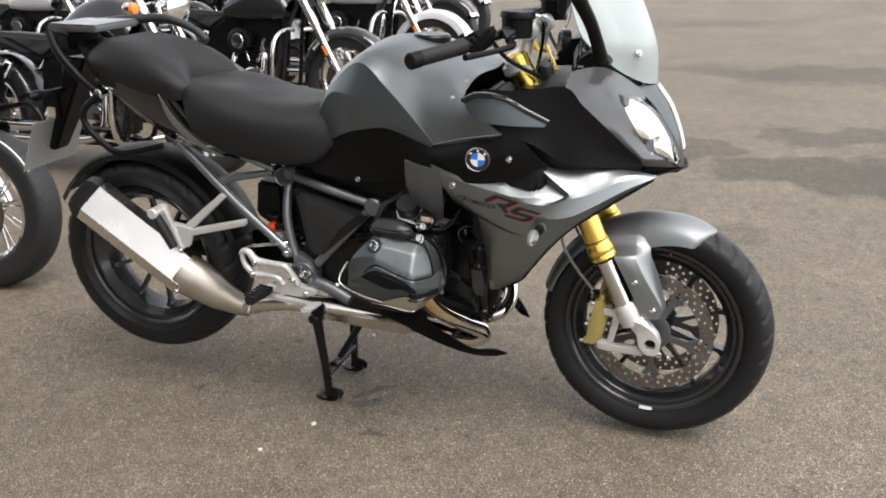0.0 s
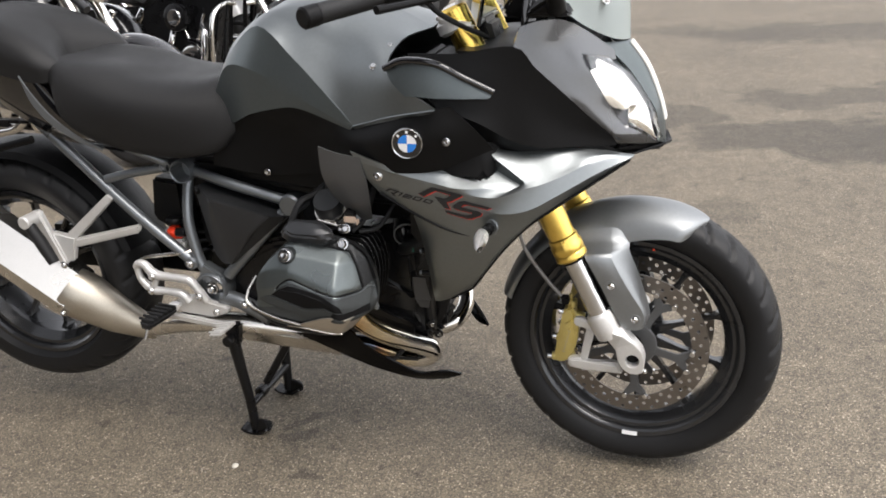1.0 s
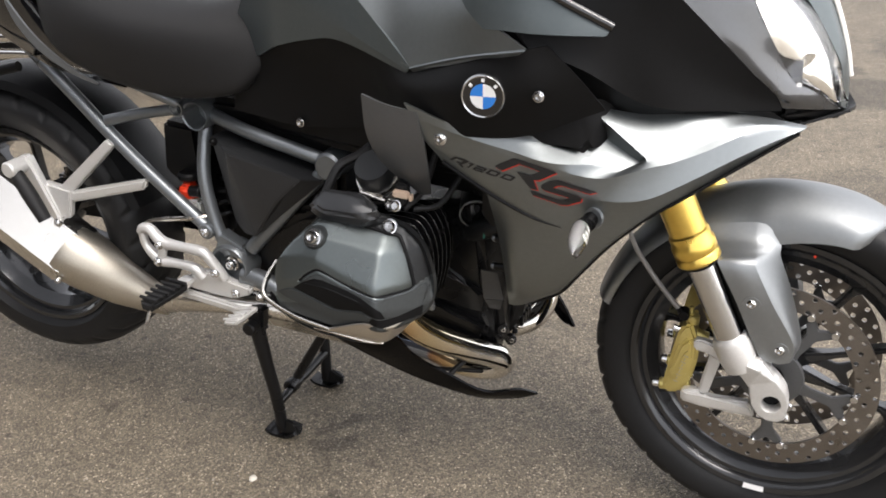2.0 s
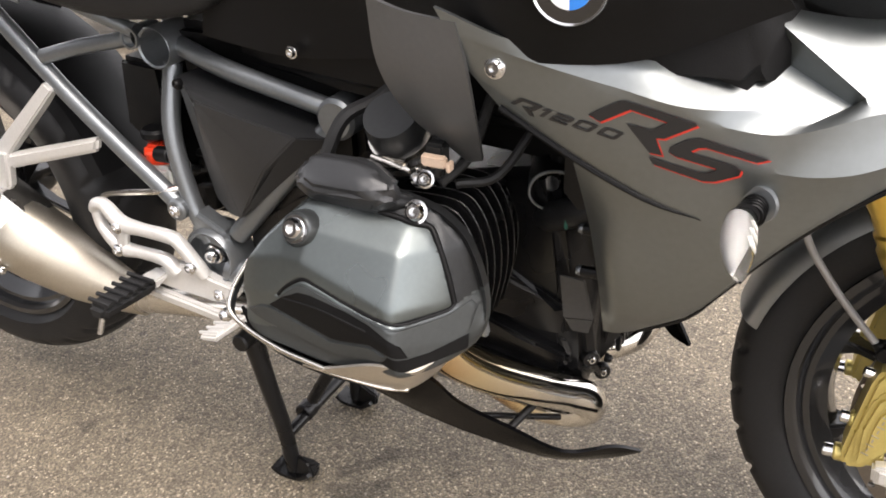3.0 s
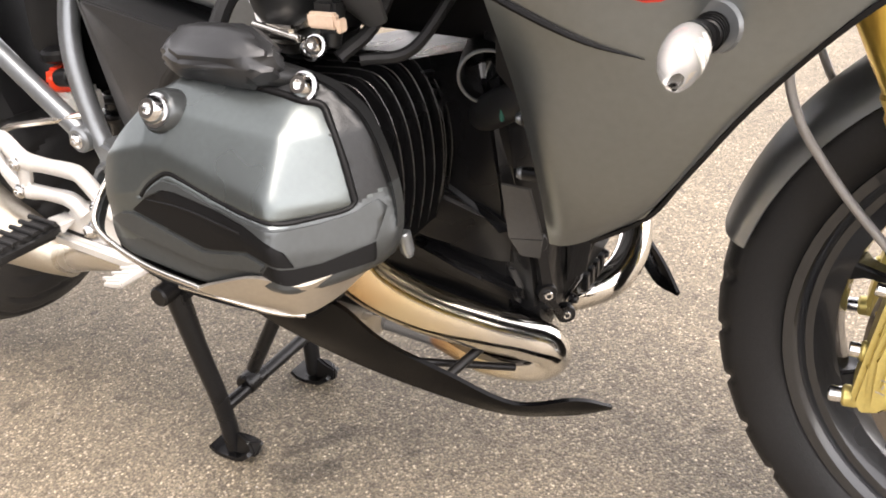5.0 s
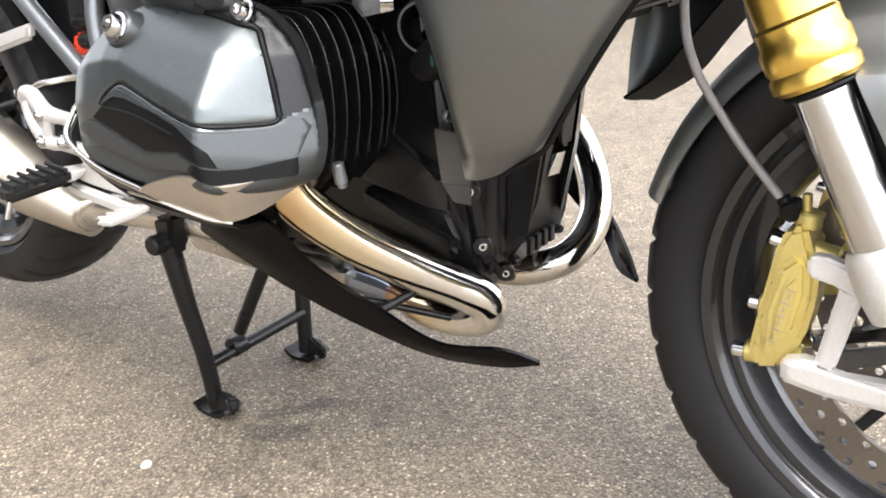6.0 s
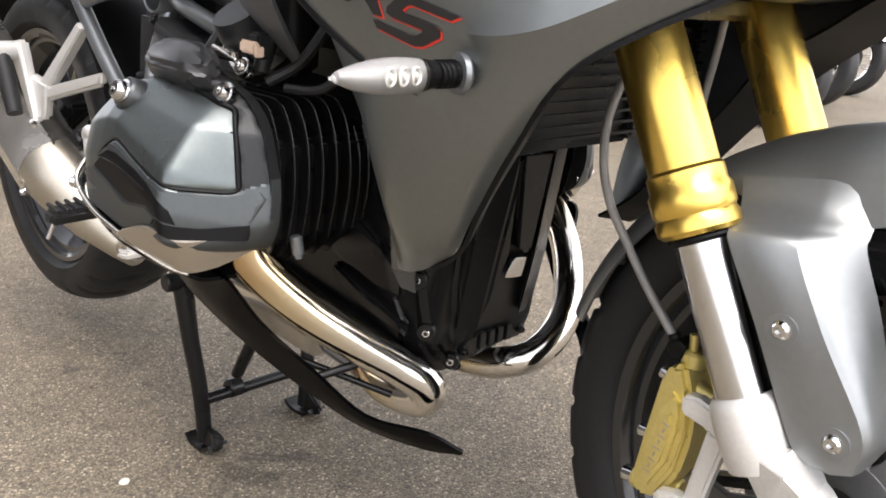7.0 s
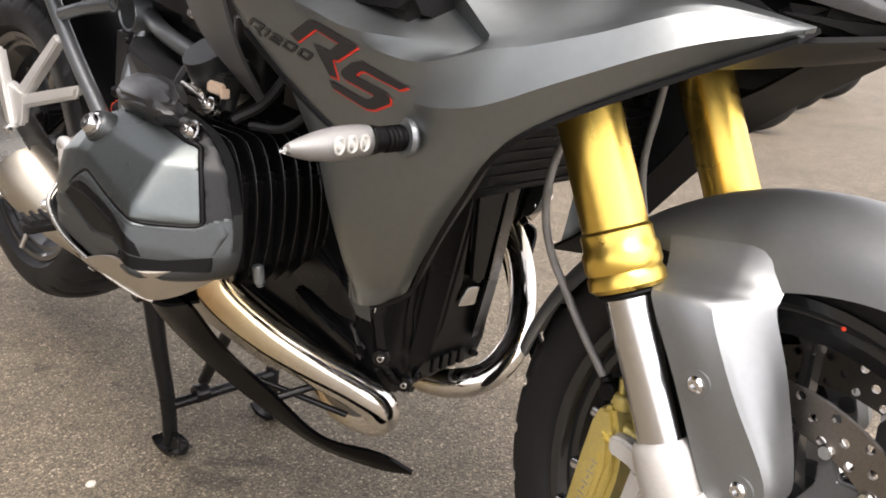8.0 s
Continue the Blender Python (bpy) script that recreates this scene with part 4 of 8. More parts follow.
# dark shield ahead of the cylinder
pair("air_shield", skin([[(0.158, -0.278, 0.764), (0.160, -0.268, 0.700), (0.178, -0.245, 0.647), (0.212, -0.208, 0.598)],
                         [(0.198, -0.286, 0.756), (0.203, -0.280, 0.700), (0.214, -0.260, 0.650), (0.226, -0.218, 0.598)],
                         [(0.248, -0.290, 0.752), (0.256, -0.284, 0.705), (0.254, -0.262, 0.655), (0.243, -0.224, 0.604)]], 5, 4, 0.004), SHIELD, bike, "dark grey curved air shield")

# writing on the fairing, laid on its surface
from mathutils.bvhtree import BVHTree


def drawn_letter(shapes, o, u, v, mat, name, lift):
    """A broad slanted letter from its outlines, laid on the fairing."""
    bm = bmesh.new()
    for s in shapes:
        bm.faces.new([bm.verts.new((o[0] + a * u[0] + b * v[0], 0, o[1] + a * u[1] + b * v[1])) for a, b in s])
    bm.normal_update()
    bmesh.ops.triangulate(bm, faces=bm.faces[:])
    bmesh.ops.subdivide_edges(bm, edges=bm.edges[:], cuts=2, use_grid_fill=True)
    src = bmesh.new()
    src.from_mesh(fairing.data)
    tree = BVHTree.FromBMesh(src)
    for w in bm.verts:
        hit = tree.ray_cast(Vector((w.co.x, -0.6, w.co.z)), Vector((0, 1, 0)))[0]
        w.co.y = (hit.y if hit else -0.27) - lift
    src.free()
    bmesh.ops.recalc_face_normals(bm, faces=bm.faces[:])
    g = bmesh.ops.extrude_face_region(bm, geom=bm.faces[:])
    bmesh.ops.translate(bm, verts=[q for q in g["geom"] if isinstance(q, bmesh.types.BMVert)], vec=(0, 0.0006, 0))
    bmesh.ops.recalc_face_normals(bm, faces=bm.faces[:])
    return part(name, bm, mat, fairing, sharp=30)


LETTER_R = [[(0, 0), (0, 1.0), (0.04, 1.1), (0.94, 1.13), (1.02, 1.07), (1.02, 0.09), (0.94, 0.0), (0.74, 0.18), (0.77, 0.30), (0.75, 0.8), (0.24, 0.81), (0.23, -0.13)],
            [(0.46, 0.18), (0.79, 0.26), (1.32, -0.65), (1.17, -0.71)]]
LETTER_S = [[(2.27, 0.73), (1.28, 0.6), (1.21, 0.35), (1.23, -0.18), (1.31, -0.39), (1.47, -0.47), (2.05, -0.35), (2.09, -0.44), (2.07, -0.69), (1.98, -0.79), (1.26, -0.9), (1.45, -1.13), (2.22, -1.08), (2.33, -0.92), (2.38, -0.31), (2.28, -0.06), (2.13, 0.02), (1.57, -0.09), (1.48, -0.03), (1.47, 0.2), (1.52, 0.32), (2.23, 0.45)]]
DIGIT_1 = [[(0.1, 0), (0.32, 0), (0.32, 1), (0.1, 1), (-0.12, 0.86), (-0.12, 0.68), (0.1, 0.76)]]
DIGIT_2 = [[(0, 1), (0.86, 1), (1, 0.86), (1, 0.52), (0.88, 0.40), (0.22, 0.40), (0.22, 0.22), (1, 0.22), (1, 0), (0, 0), (0, 0.48), (0.12, 0.60), (0.78, 0.60), (0.78, 0.78), (0, 0.78)]]
DIGIT_0 = [[(0, 0.12), (0, 0.88), (0.12, 1), (0.88, 1), (1, 0.88), (1, 0.5), (0.78, 0.5), (0.78, 0.78), (0.22, 0.78), (0.22, 0.12)], [(0.22, 0.12), (0.22, 0.22), (0.78, 0.22), (0.78, 0.5), (1, 0.5), (1, 0.12), (0.88, 0), (0.12, 0), (0, 0.12)]]
for shapes, o, u, v in ((LETTER_R, (0.360, 0.687), (0.0582, -0.0135), (0.0246, 0.0149)), (LETTER_S, (0.370, 0.687), (0.0495, -0.0135), (0.0246, 0.0149))):
    drawn_letter(shapes, (o[0] + 0.0013, o[1] - 0.0016), u, v, DECALRED, "letter_shadow", 0.0008)
    drawn_letter(shapes, o, u, v, DECALBLACK, "model_letter", 0.0016)
for shapes, o in ((DIGIT_1, (0.317, 0.6795)), (DIGIT_2, (0.326, 0.6772)), (DIGIT_0, (0.3455, 0.6740)), (DIGIT_0, (0.3665, 0.6705))):
    drawn_letter(shapes, o, (0.0156, -0.0033), (0.0085, 0.0073), DECALBLACK, "model_lettering", 0.0012)
drawn_letter(LETTER_R, (0.2925, 0.6870), (0.0200, -0.0047), (0.0089, 0.0054), DECALBLACK, "model_lettering", 0.0012)

# turn signals
for s in (-1, 1):
    ind = part("turn_signal", joined(tube([(0.497, 0.240 * s, 0.6265), (0.495, 0.268 * s, 0.626), (0.492, 0.282 * s, 0.6255), (0.490, 0.296 * s, 0.625)], [0.0100, 0.0096, 0.0100, 0.0115], 18),
                                    *[rod((0.495, (0.268 + 0.005 * k) * s, 0.626), (0.495, (0.2705 + 0.005 * k) * s, 0.626), 0.0108, 18) for k in range(4)]), BLACK, bike, "slim turn signal with clear lens")
    lens_line = [(0.490, 0.294 * s, 0.625), (0.491, 0.310 * s, 0.625), (0.494, 0.335 * s, 0.6255), (0.498, 0.360 * s, 0.626), (0.502, 0.380 * s, 0.627), (0.504, 0.390 * s, 0.627)]
    part("lens", tube(lens_line, [0.0118, 0.0132, 0.0130, 0.0098, 0.0050, 0.0012], 20), LENS, ind, "clear lens")
    part("reflector", tube([(x - 0.004, y, z) for x, y, z in lens_line[:5]], [0.0080, 0.0090, 0.0086, 0.0060, 0.002], 16), SIGNALSHELL, ind, "silvered signal reflector")
    for k in range(3):
        part("bulb", joined(lathe([(0.0056, -0.002), (0.0066, 0.0005), (0.0056, 0.0015), (0.0046, 0.0), (0.0056, -0.002)], 16, Matrix.Translation((0.4985 + 0.001 * k, (0.310 + 0.013 * k) * s, 0.626)) @ Matrix.Rotation(radians(-70 if s < 0 else -110), 4, "Z")),
                            lathe([(0, 0.002), (0.002, 0.0015), (0.0026, -0.001), (0, -0.001)], 12, Matrix.Translation((0.499 + 0.001 * k, (0.310 + 0.013 * k) * s, 0.626)) @ Matrix.Rotation(radians(-70 if s < 0 else -110), 4, "Z"))), WHITEPLASTIC, ind)
    part("mount_plate", lathe([(0, 0.003), (0.0150, 0.0028), (0.0165, 0.0), (0.0155, -0.004), (0, -0.004)], 26, Matrix.Translation((0.497, 0.262 * s, 0.6265)) @ Matrix.Rotation(radians(15 * s), 4, "Z")), FRAME, ind)

# front cowl, headlights, screen
cowl = skin([[(0.538, -0.236, 0.996), (0.572, -0.212, 1.004), (0.610, -0.175, 1.000), (0.650, -0.115, 0.970), (0.690, -0.074, 0.935)],
             [(0.530, -0.250, 0.964), (0.570, -0.222, 0.960), (0.605, -0.190, 0.955), (0.637, -0.164, 0.942), (0.695, -0.076, 0.918)],
             [(0.570, -0.232, 0.922), (0.600, -0.210, 0.915), (0.630, -0.186, 0.910), (0.650, -0.167, 0.912), (0.656, -0.160, 0.910)],
             [(0.625, -0.203, 0.868), (0.645, -0.188, 0.862), (0.665, -0.168, 0.860), (0.681, -0.151, 0.861), (0.684, -0.148, 0.861)],
             [(0.668, -0.175, 0.823), (0.685, -0.162, 0.818), (0.702, -0.142, 0.815), (0.715, -0.126, 0.808), (0.717, -0.124, 0.806)],
             [(0.702, -0.150, 0.790), (0.715, -0.142, 0.784), (0.735, -0.118, 0.783), (0.752, -0.093, 0.784), (0.756, -0.090, 0.783)],
             [(0.712, -0.140, 0.772), (0.735, -0.115, 0.766), (0.760, -0.085, 0.760), (0.783, -0.060, 0.756), (0.787, -0.057, 0.756)]], 4, 4, 0.004, True)
pair("front_cowl", cowl, COWLPAINT, bike, "gloss black front cowl", 30)
flank = skin([[(0.335, -0.252, 0.945), (0.43, -0.255, 0.948), (0.530, -0.249, 0.963), (0.570, -0.232, 0.921), (0.625, -0.203, 0.867), (0.668, -0.175, 0.822), (0.702, -0.150, 0.789)],
              [(0.36, -0.275, 0.900), (0.44, -0.272, 0.888), (0.520, -0.246, 0.885), (0.570, -0.222, 0.845), (0.620, -0.195, 0.815), (0.665, -0.168, 0.795), (0.708, -0.143, 0.778)],
              [(0.40, -0.290, 0.855), (0.47, -0.275, 0.830), (0.530, -0.240, 0.790), (0.580, -0.220, 0.776), (0.630, -0.190, 0.772), (0.670, -0.165, 0.770), (0.711, -0.140, 0.768)]], 4, 4, 0.004)
pair("cowl_flank", flank, PANEL, bike, "black inner cowl flank", 30)
vent = skin([[(0.303, -0.282, 0.918), (0.340, -0.288, 0.934), (0.400, -0.290, 0.930), (0.450, -0.287, 0.908), (0.500, -0.280, 0.886)],
             [(0.318, -0.294, 0.898), (0.345, -0.298, 0.905), (0.400, -0.300, 0.900), (0.450, -0.295, 0.890), (0.498, -0.284, 0.880)],
             [(0.345, -0.303, 0.876), (0.365, -0.304, 0.877), (0.405, -0.304, 0.876), (0.450, -0.300, 0.877), (0.495, -0.286, 0.877)]], 4, 3, 0.005)
pair("deflector_edge", tube([(0.300, -0.283, 0.921), (0.340, -0.289, 0.938), (0.400, -0.291, 0.934), (0.450, -0.288, 0.912), (0.503, -0.280, 0.888)], 0.0065, 10), GLOSSBLACK, bike, "gloss black deflector edge")
pair("deflector", vent, SLATE, bike, "slate grey air deflector", 30)
nose = [[(0.668, 0.082, 0.949), (0.700, 0.040, 0.947), (0.713, 0, 0.945)], [(0.722, 0.063, 0.896), (0.742, 0.030, 0.899), (0.750, 0, 0.900)], [(0.765, 0.049, 0.835), (0.776, 0.025, 0.837), (0.779, 0, 0.838)],
        [(0.781, 0.047, 0.803), (0.790, 0.022, 0.797), (0.793, 0, 0.794)], [(0.787, 0.057, 0.760), (0.797, 0.025, 0.748), (0.800, 0, 0.744)]]
part("nose", skin([[(x, -y, z) for x, y, z in r] + [(x, y, z) for x, y, z in r[-2::-1]] for r in nose], 4, 4, 0.004), SLATE, bike, "grey nose piece between the headlights", 30)
part("chin", hull([(0.797, -0.035, 0.762), (0.797, 0.035, 0.762), (0.795, -0.03, 0.733), (0.795, 0.03, 0.733), (0.71, -0.135, 0.764), (0.71, 0.135, 0.764), (0.715, -0.128, 0.750), (0.715, 0.128, 0.750)], 0.006), BLACK, bike)
for s in (-1, 1):
    outer = [(0.637, 0.164 * s, 0.940), (0.651, 0.165 * s, 0.911), (0.681, 0.150 * s, 0.862), (0.715, 0.125 * s, 0.809), (0.752, 0.092 * s, 0.785), (0.783, 0.060 * s, 0.766)]
    inside = [(0.695, 0.076 * s, 0.916), (0.722, 0.063 * s, 0.894), (0.745, 0.054 * s, 0.866), (0.765, 0.049 * s, 0.834), (0.780, 0.047 * s, 0.804), (0.786, 0.056 * s, 0.768)]
    centre = [((a[0] + c[0]) / 2 + 0.010, (a[1] + c[1]) / 2 + 0.008 * s, (a[2] + c[2]) / 2 + 0.004) for a, c in zip(outer, inside)]
    lamp = part("headlight", skin([outer, centre, inside], 4, 4, 0.003), LENS, bike, "clear headlight lens over a bright reflector", 30)
    dep = Vector((-0.035, 0, -0.006))
    refl = [[Vector(p) + dep * f for p in line] for line, f in ((outer, 0.25), (centre, 0.40), (inside, 0.25))]
    part("reflector", skin(refl, 4, 4, 0.003), REFLECTOR, lamp, "chrome reflector", 30)
    part("projector", rod(Vector(centre[3]) + dep * 0.6, Vector(centre[3]) + dep * 0.22, 0.014, 24), DIALGLASS, lamp)
    part("lamp_trim", skin([[Vector(p) + Vector((-0.004, 0.002 * s, 0)) for p in outer], [Vector(p) + Vector((-0.022, 0.006 * s, -0.010)) for p in outer]], 4, 1, 0.003), GLOSSBLACK, lamp)
    # white strip stands in for the bright reflection on the nose's edge
    part("nose_highlight", tube([(0.716, 0.012 * s, 0.942), (0.752, 0.012 * s, 0.896), (0.780, 0.012 * s, 0.836), (0.794, 0.012 * s, 0.792)], 0.004, 8), WHITEPLASTIC, bike)
screen_rows = [[(0.585, -0.195, 1.035), (0.640, -0.130, 0.985), (0.690, -0.070, 0.955), (0.715, 0, 0.948), (0.690, 0.070, 0.955), (0.640, 0.130, 0.985), (0.585, 0.195, 1.035)],
               [(0.545, -0.200, 1.080), (0.620, -0.150, 1.070), (0.680, -0.080, 1.055), (0.700, 0, 1.050), (0.680, 0.080, 1.055), (0.620, 0.150, 1.070), (0.545, 0.200, 1.080)],
               [(0.500, -0.175, 1.180), (0.555, -0.140, 1.185), (0.605, -0.080, 1.190), (0.625, 0, 1.190), (0.605, 0.080, 1.190), (0.555, 0.140, 1.185), (0.500, 0.175, 1.180)],
               [(0.420, -0.100, 1.300), (0.450, -0.080, 1.315), (0.480, -0.045, 1.325), (0.488, 0, 1.330), (0.480, 0.045, 1.325), (0.450, 0.080, 1.315), (0.420, 0.100, 1.300)]]
screen = part("windscreen", skin(screen_rows, 5, 5, 0.004), SCREEN, bike, "tinted windscreen, paled by painted-in sky reflection")
for s in (-1, 1):
    bolt((0.672, 0.110 * s, 1.030), (0.6, 0.5 * s, 0.5), 0.0065, screen)
    mir = part("mirror", lathe([(0, -0.02), (0.03, -0.018), (0.052, -0.008), (0.056, 0.004), (0.05, 0.010), (0, 0.010)], 32,
                               Matrix.Translation((0.535, 0.385 * s, 1.185)) @ Matrix.Rotation(radians(100), 4, "Z") @ Matrix.Diagonal((1.6, 1, 0.9, 1))), BLACK, bike, "black mirror on an angled stem")
    part("stem", tube([(0.600, 0.235 * s, 1.030), (0.600, 0.262 * s, 1.050), (0.585, 0.310 * s, 1.110), (0.558, 0.355 * s, 1.170)], [0.018, 0.015, 0.014, 0.016], 14), BLACK, mir)
    part("stem_foot", hull([(0.545, 0.205 * s, 1.005), (0.63, 0.185 * s, 1.015), (0.545, 0.245 * s, 1.015), (0.625, 0.235 * s, 1.015), (0.57, 0.22 * s, 1.050), (0.615, 0.22 * s, 1.045), (0.59, 0.25 * s, 1.045)], 0.006), BLACK, mir)
    part("inner_stay", hull([(0.530, 0.20 * s, 0.975), (0.560, 0.19 * s, 0.99), (0.565, 0.17 * s, 1.085), (0.552, 0.175 * s, 1.09), (0.53, 0.19 * s, 1.03), (0.54, 0.205 * s, 0.98)], 0.003), GLOSSBLACK, bike)
dash = part("instrument", hull([(0.50, -0.09, 1.045), (0.50, 0.09, 1.045), (0.47, -0.09, 1.00), (0.47, 0.09, 1.00), (0.56, -0.08, 1.06), (0.56, 0.08, 1.06), (0.56, -0.07, 0.97), (0.56, 0.07, 0.97)], 0.008), BLACK, bike, "black instrument housing")
part("dial", lathe([(0, -0.004), (0.035, -0.004), (0.04, 0.0), (0.04, 0.02), (0, 0.02)], 28, Matrix.Translation((0.478, -0.05, 1.025)) @ Matrix.Rotation(radians(-70), 4, "Z")), ENGINE, dash)
part("cockpit_tray", hull([(0.40, -0.20, 0.94), (0.40, 0.20, 0.94), (0.56, -0.20, 0.945), (0.56, 0.20, 0.945), (0.66, -0.10, 0.96), (0.66, 0.10, 0.96), (0.45, -0.2, 0.86), (0.45, 0.2, 0.86), (0.68, -0.10, 0.84), (0.68, 0.10, 0.84)], 0.01), BLACK, bike)

# handlebar with grips, levers, switches and reservoir
bar = part("handlebar", tube([(0.262, -0.500, 1.040), (0.330, -0.385, 1.058), (0.385, -0.240, 1.072), (0.405, -0.120, 1.062), (0.405, 0, 1.058), (0.405, 0.120, 1.062), (0.385, 0.240, 1.072), (0.330, 0.385, 1.058), (0.262, 0.500, 1.040)], 0.011, 14), ENGINE, bike)
for s in (-1, 1):
    part("grip", tube([(0.268, 0.490 * s, 1.042), (0.298, 0.438 * s, 1.049), (0.330, 0.385 * s, 1.058)], [0.0165, 0.0165, 0.0175], 20), RUBBER, bar, "black rubber grip")
    part("bar_end", rod((0.254, 0.516 * s, 1.038), (0.269, 0.489 * s, 1.042), 0.0175, 20), BLACK, bar)
    part("switch_block", hull([(0.330, 0.375 * s, 1.035), (0.345, 0.385 * s, 1.09), (0.385, 0.300 * s, 1.100), (0.370, 0.300 * s, 1.04), (0.31, 0.365 * s, 1.06), (0.345, 0.300 * s, 1.075), (0.365, 0.365 * s, 1.06)], 0.007), BLACK, bar)
    part("bar_clamp", joined(rod((0.405, 0.075 * s, 1.06), (0.405, 0.115 * s, 1.06), 0.024), rod((0.405, 0.095 * s, 1.05), (0.398, 0.095 * s, 1.00), 0.016)), ALU, bar)
    part("lever", tube([(0.400, 0.270 * s, 1.060), (0.420, 0.320 * s, 1.056), (0.398, 0.400 * s, 1.052), (0.360, 0.475 * s, 1.048)], [0.009, 0.008, 0.006, 0.007], 10), BLACK, bar)
    part("master_cylinder", hull([(0.37, 0.21 * s, 1.05), (0.42, 0.20 * s, 1.06), (0.40, 0.29 * s, 1.06), (0.38, 0.29 * s, 1.09), (0.375, 0.21 * s, 1.09), (0.425, 0.215 * s, 1.085)], 0.006), ENGINE, bar)
    res = part("fluid_reservoir", lathe([(0, 0.028), (0.036, 0.028), (0.040, 0.022), (0.040, 0.014), (0.036, 0.012), (0.034, -0.03), (0, -0.03)], 28, Matrix.Translation((0.405, 0.215 * s, 1.092)) @ Matrix.Rotation(radians(90), 4, "X")), BLACK, bar, "black brake fluid reservoir")
    part("cable", tube([(0.37, 0.30 * s, 1.06), (0.39, 0.25 * s, 1.02), (0.42, 0.20 * s, 0.99), (0.46, 0.14 * s, 0.96)], 0.005, 8), RUBBER, bar)
    part("cable", tube([(0.425, 0.20 * s, 1.11), (0.455, 0.18 * s, 1.10), (0.45, 0.15 * s, 1.03), (0.44, 0.14 * s, 0.98)], 0.0045, 8), CHROME, bar)

# seats
rider = skin([[(-0.550, 0, 0.872), (-0.44, 0, 0.860), (-0.33, 0, 0.842), (-0.22, 0, 0.838), (-0.15, 0, 0.848), (-0.125, 0, 0.845)],
              [(-0.55, -0.10, 0.874), (-0.44, -0.125, 0.863), (-0.33, -0.130, 0.838), (-0.22, -0.120, 0.832), (-0.15, -0.100, 0.838), (-0.12, -0.085, 0.835)],
              [(-0.538, -0.145, 0.862), (-0.47, -0.178, 0.832), (-0.35, -0.190, 0.796), (-0.22, -0.178, 0.785), (-0.125, -0.150, 0.790), (-0.10, -0.130, 0.790)],
              [(-0.538, -0.150, 0.815), (-0.50, -0.176, 0.755), (-0.40, -0.182, 0.710), (-0.26, -0.175, 0.690), (-0.14, -0.162, 0.705), (-0.088, -0.138, 0.748)],
              [(-0.53, -0.12, 0.790), (-0.49, -0.140, 0.735), (-0.40, -0.14, 0.695), (-0.26, -0.14, 0.676), (-0.14, -0.13, 0.692), (-0.095, -0.115, 0.735)]], 6, 5, 0.0)
rider = joined(rider.copy(), flipped(rider))
bmesh.ops.remove_doubles(rider, verts=rider.verts[:], dist=1e-4)
part("rider_seat", rider, SEAT, bike, "black vinyl rider seat", 60)
pil = skin([[(-0.865, 0, 0.945), (-0.80, 0, 0.972), (-0.72, 0, 0.966), (-0.655, 0, 0.946), (-0.610, 0, 0.905), (-0.590, 0, 0.850)],
            [(-0.86, -0.085, 0.942), (-0.80, -0.105, 0.966), (-0.69, -0.125, 0.953), (-0.605, -0.125, 0.925), (-0.555, -0.108, 0.892), (-0.535, -0.09, 0.846)],
            [(-0.855, -0.125, 0.915), (-0.79, -0.150, 0.915), (-0.66, -0.168, 0.900), (-0.565, -0.165, 0.876), (-0.520, -0.135, 0.860), (-0.50, -0.11, 0.842)],
            [(-0.84, -0.125, 0.885), (-0.77, -0.150, 0.868), (-0.65, -0.165, 0.840), (-0.56, -0.160, 0.826), (-0.52, -0.135, 0.835), (-0.50, -0.11, 0.84)]], 6, 5, 0.0)
pil = joined(pil.copy(), flipped(pil))
bmesh.ops.remove_doubles(pil, verts=pil.verts[:], dist=1e-4)
part("pillion_seat", pil, SEAT, bike, "black vinyl pillion seat", 60)

# tail: black side covers, grey accent, rack, light, number plate carrier
tail = skin([[(-0.83, -0.118, 0.885), (-0.70, -0.155, 0.848), (-0.56, -0.158, 0.826), (-0.50, -0.165, 0.750), (-0.42, -0.170, 0.712)],
             [(-0.81, -0.130, 0.845), (-0.70, -0.150, 0.800), (-0.60, -0.152, 0.765), (-0.52, -0.158, 0.720), (-0.40, -0.155, 0.690)],
             [(-0.79, -0.115, 0.825), (-0.70, -0.130, 0.765), (-0.60, -0.135, 0.715), (-0.52, -0.140, 0.690), (-0.38, -0.140, 0.675)]], 5, 4, 0.004)
pair("tail_cover", tail, GLOSSBLACK, bike, "black tail side cover")
acc = skin([[(-0.601, -0.172, 0.843), (-0.570, -0.176, 0.802), (-0.522, -0.181, 0.756), (-0.455, -0.183, 0.713), (-0.405, -0.181, 0.692)],
            [(-0.595, -0.172, 0.828), (-0.574, -0.176, 0.783), (-0.526, -0.181, 0.738), (-0.457, -0.183, 0.703), (-0.405, -0.181, 0.688)]], 5, 2, 0.004)
pair("accent_strip", acc, FRAME, bike, "grey accent strip below the seat")
part("tail_core", hull([(-0.95, -0.06, 0.95), (-0.95, 0.06, 0.95), (-0.90, -0.07, 0.86), (-0.90, 0.07, 0.86), (-0.50, -0.12, 0.80), (-0.50, 0.12, 0.80), (-0.30, -0.11, 0.72), (-0.30, 0.11, 0.72), (-0.70, -0.1, 0.74), (-0.70, 0.1, 0.74), (-0.80, -0.10, 0.93), (-0.80, 0.10, 0.93)], 0.01), BLACK, bike)
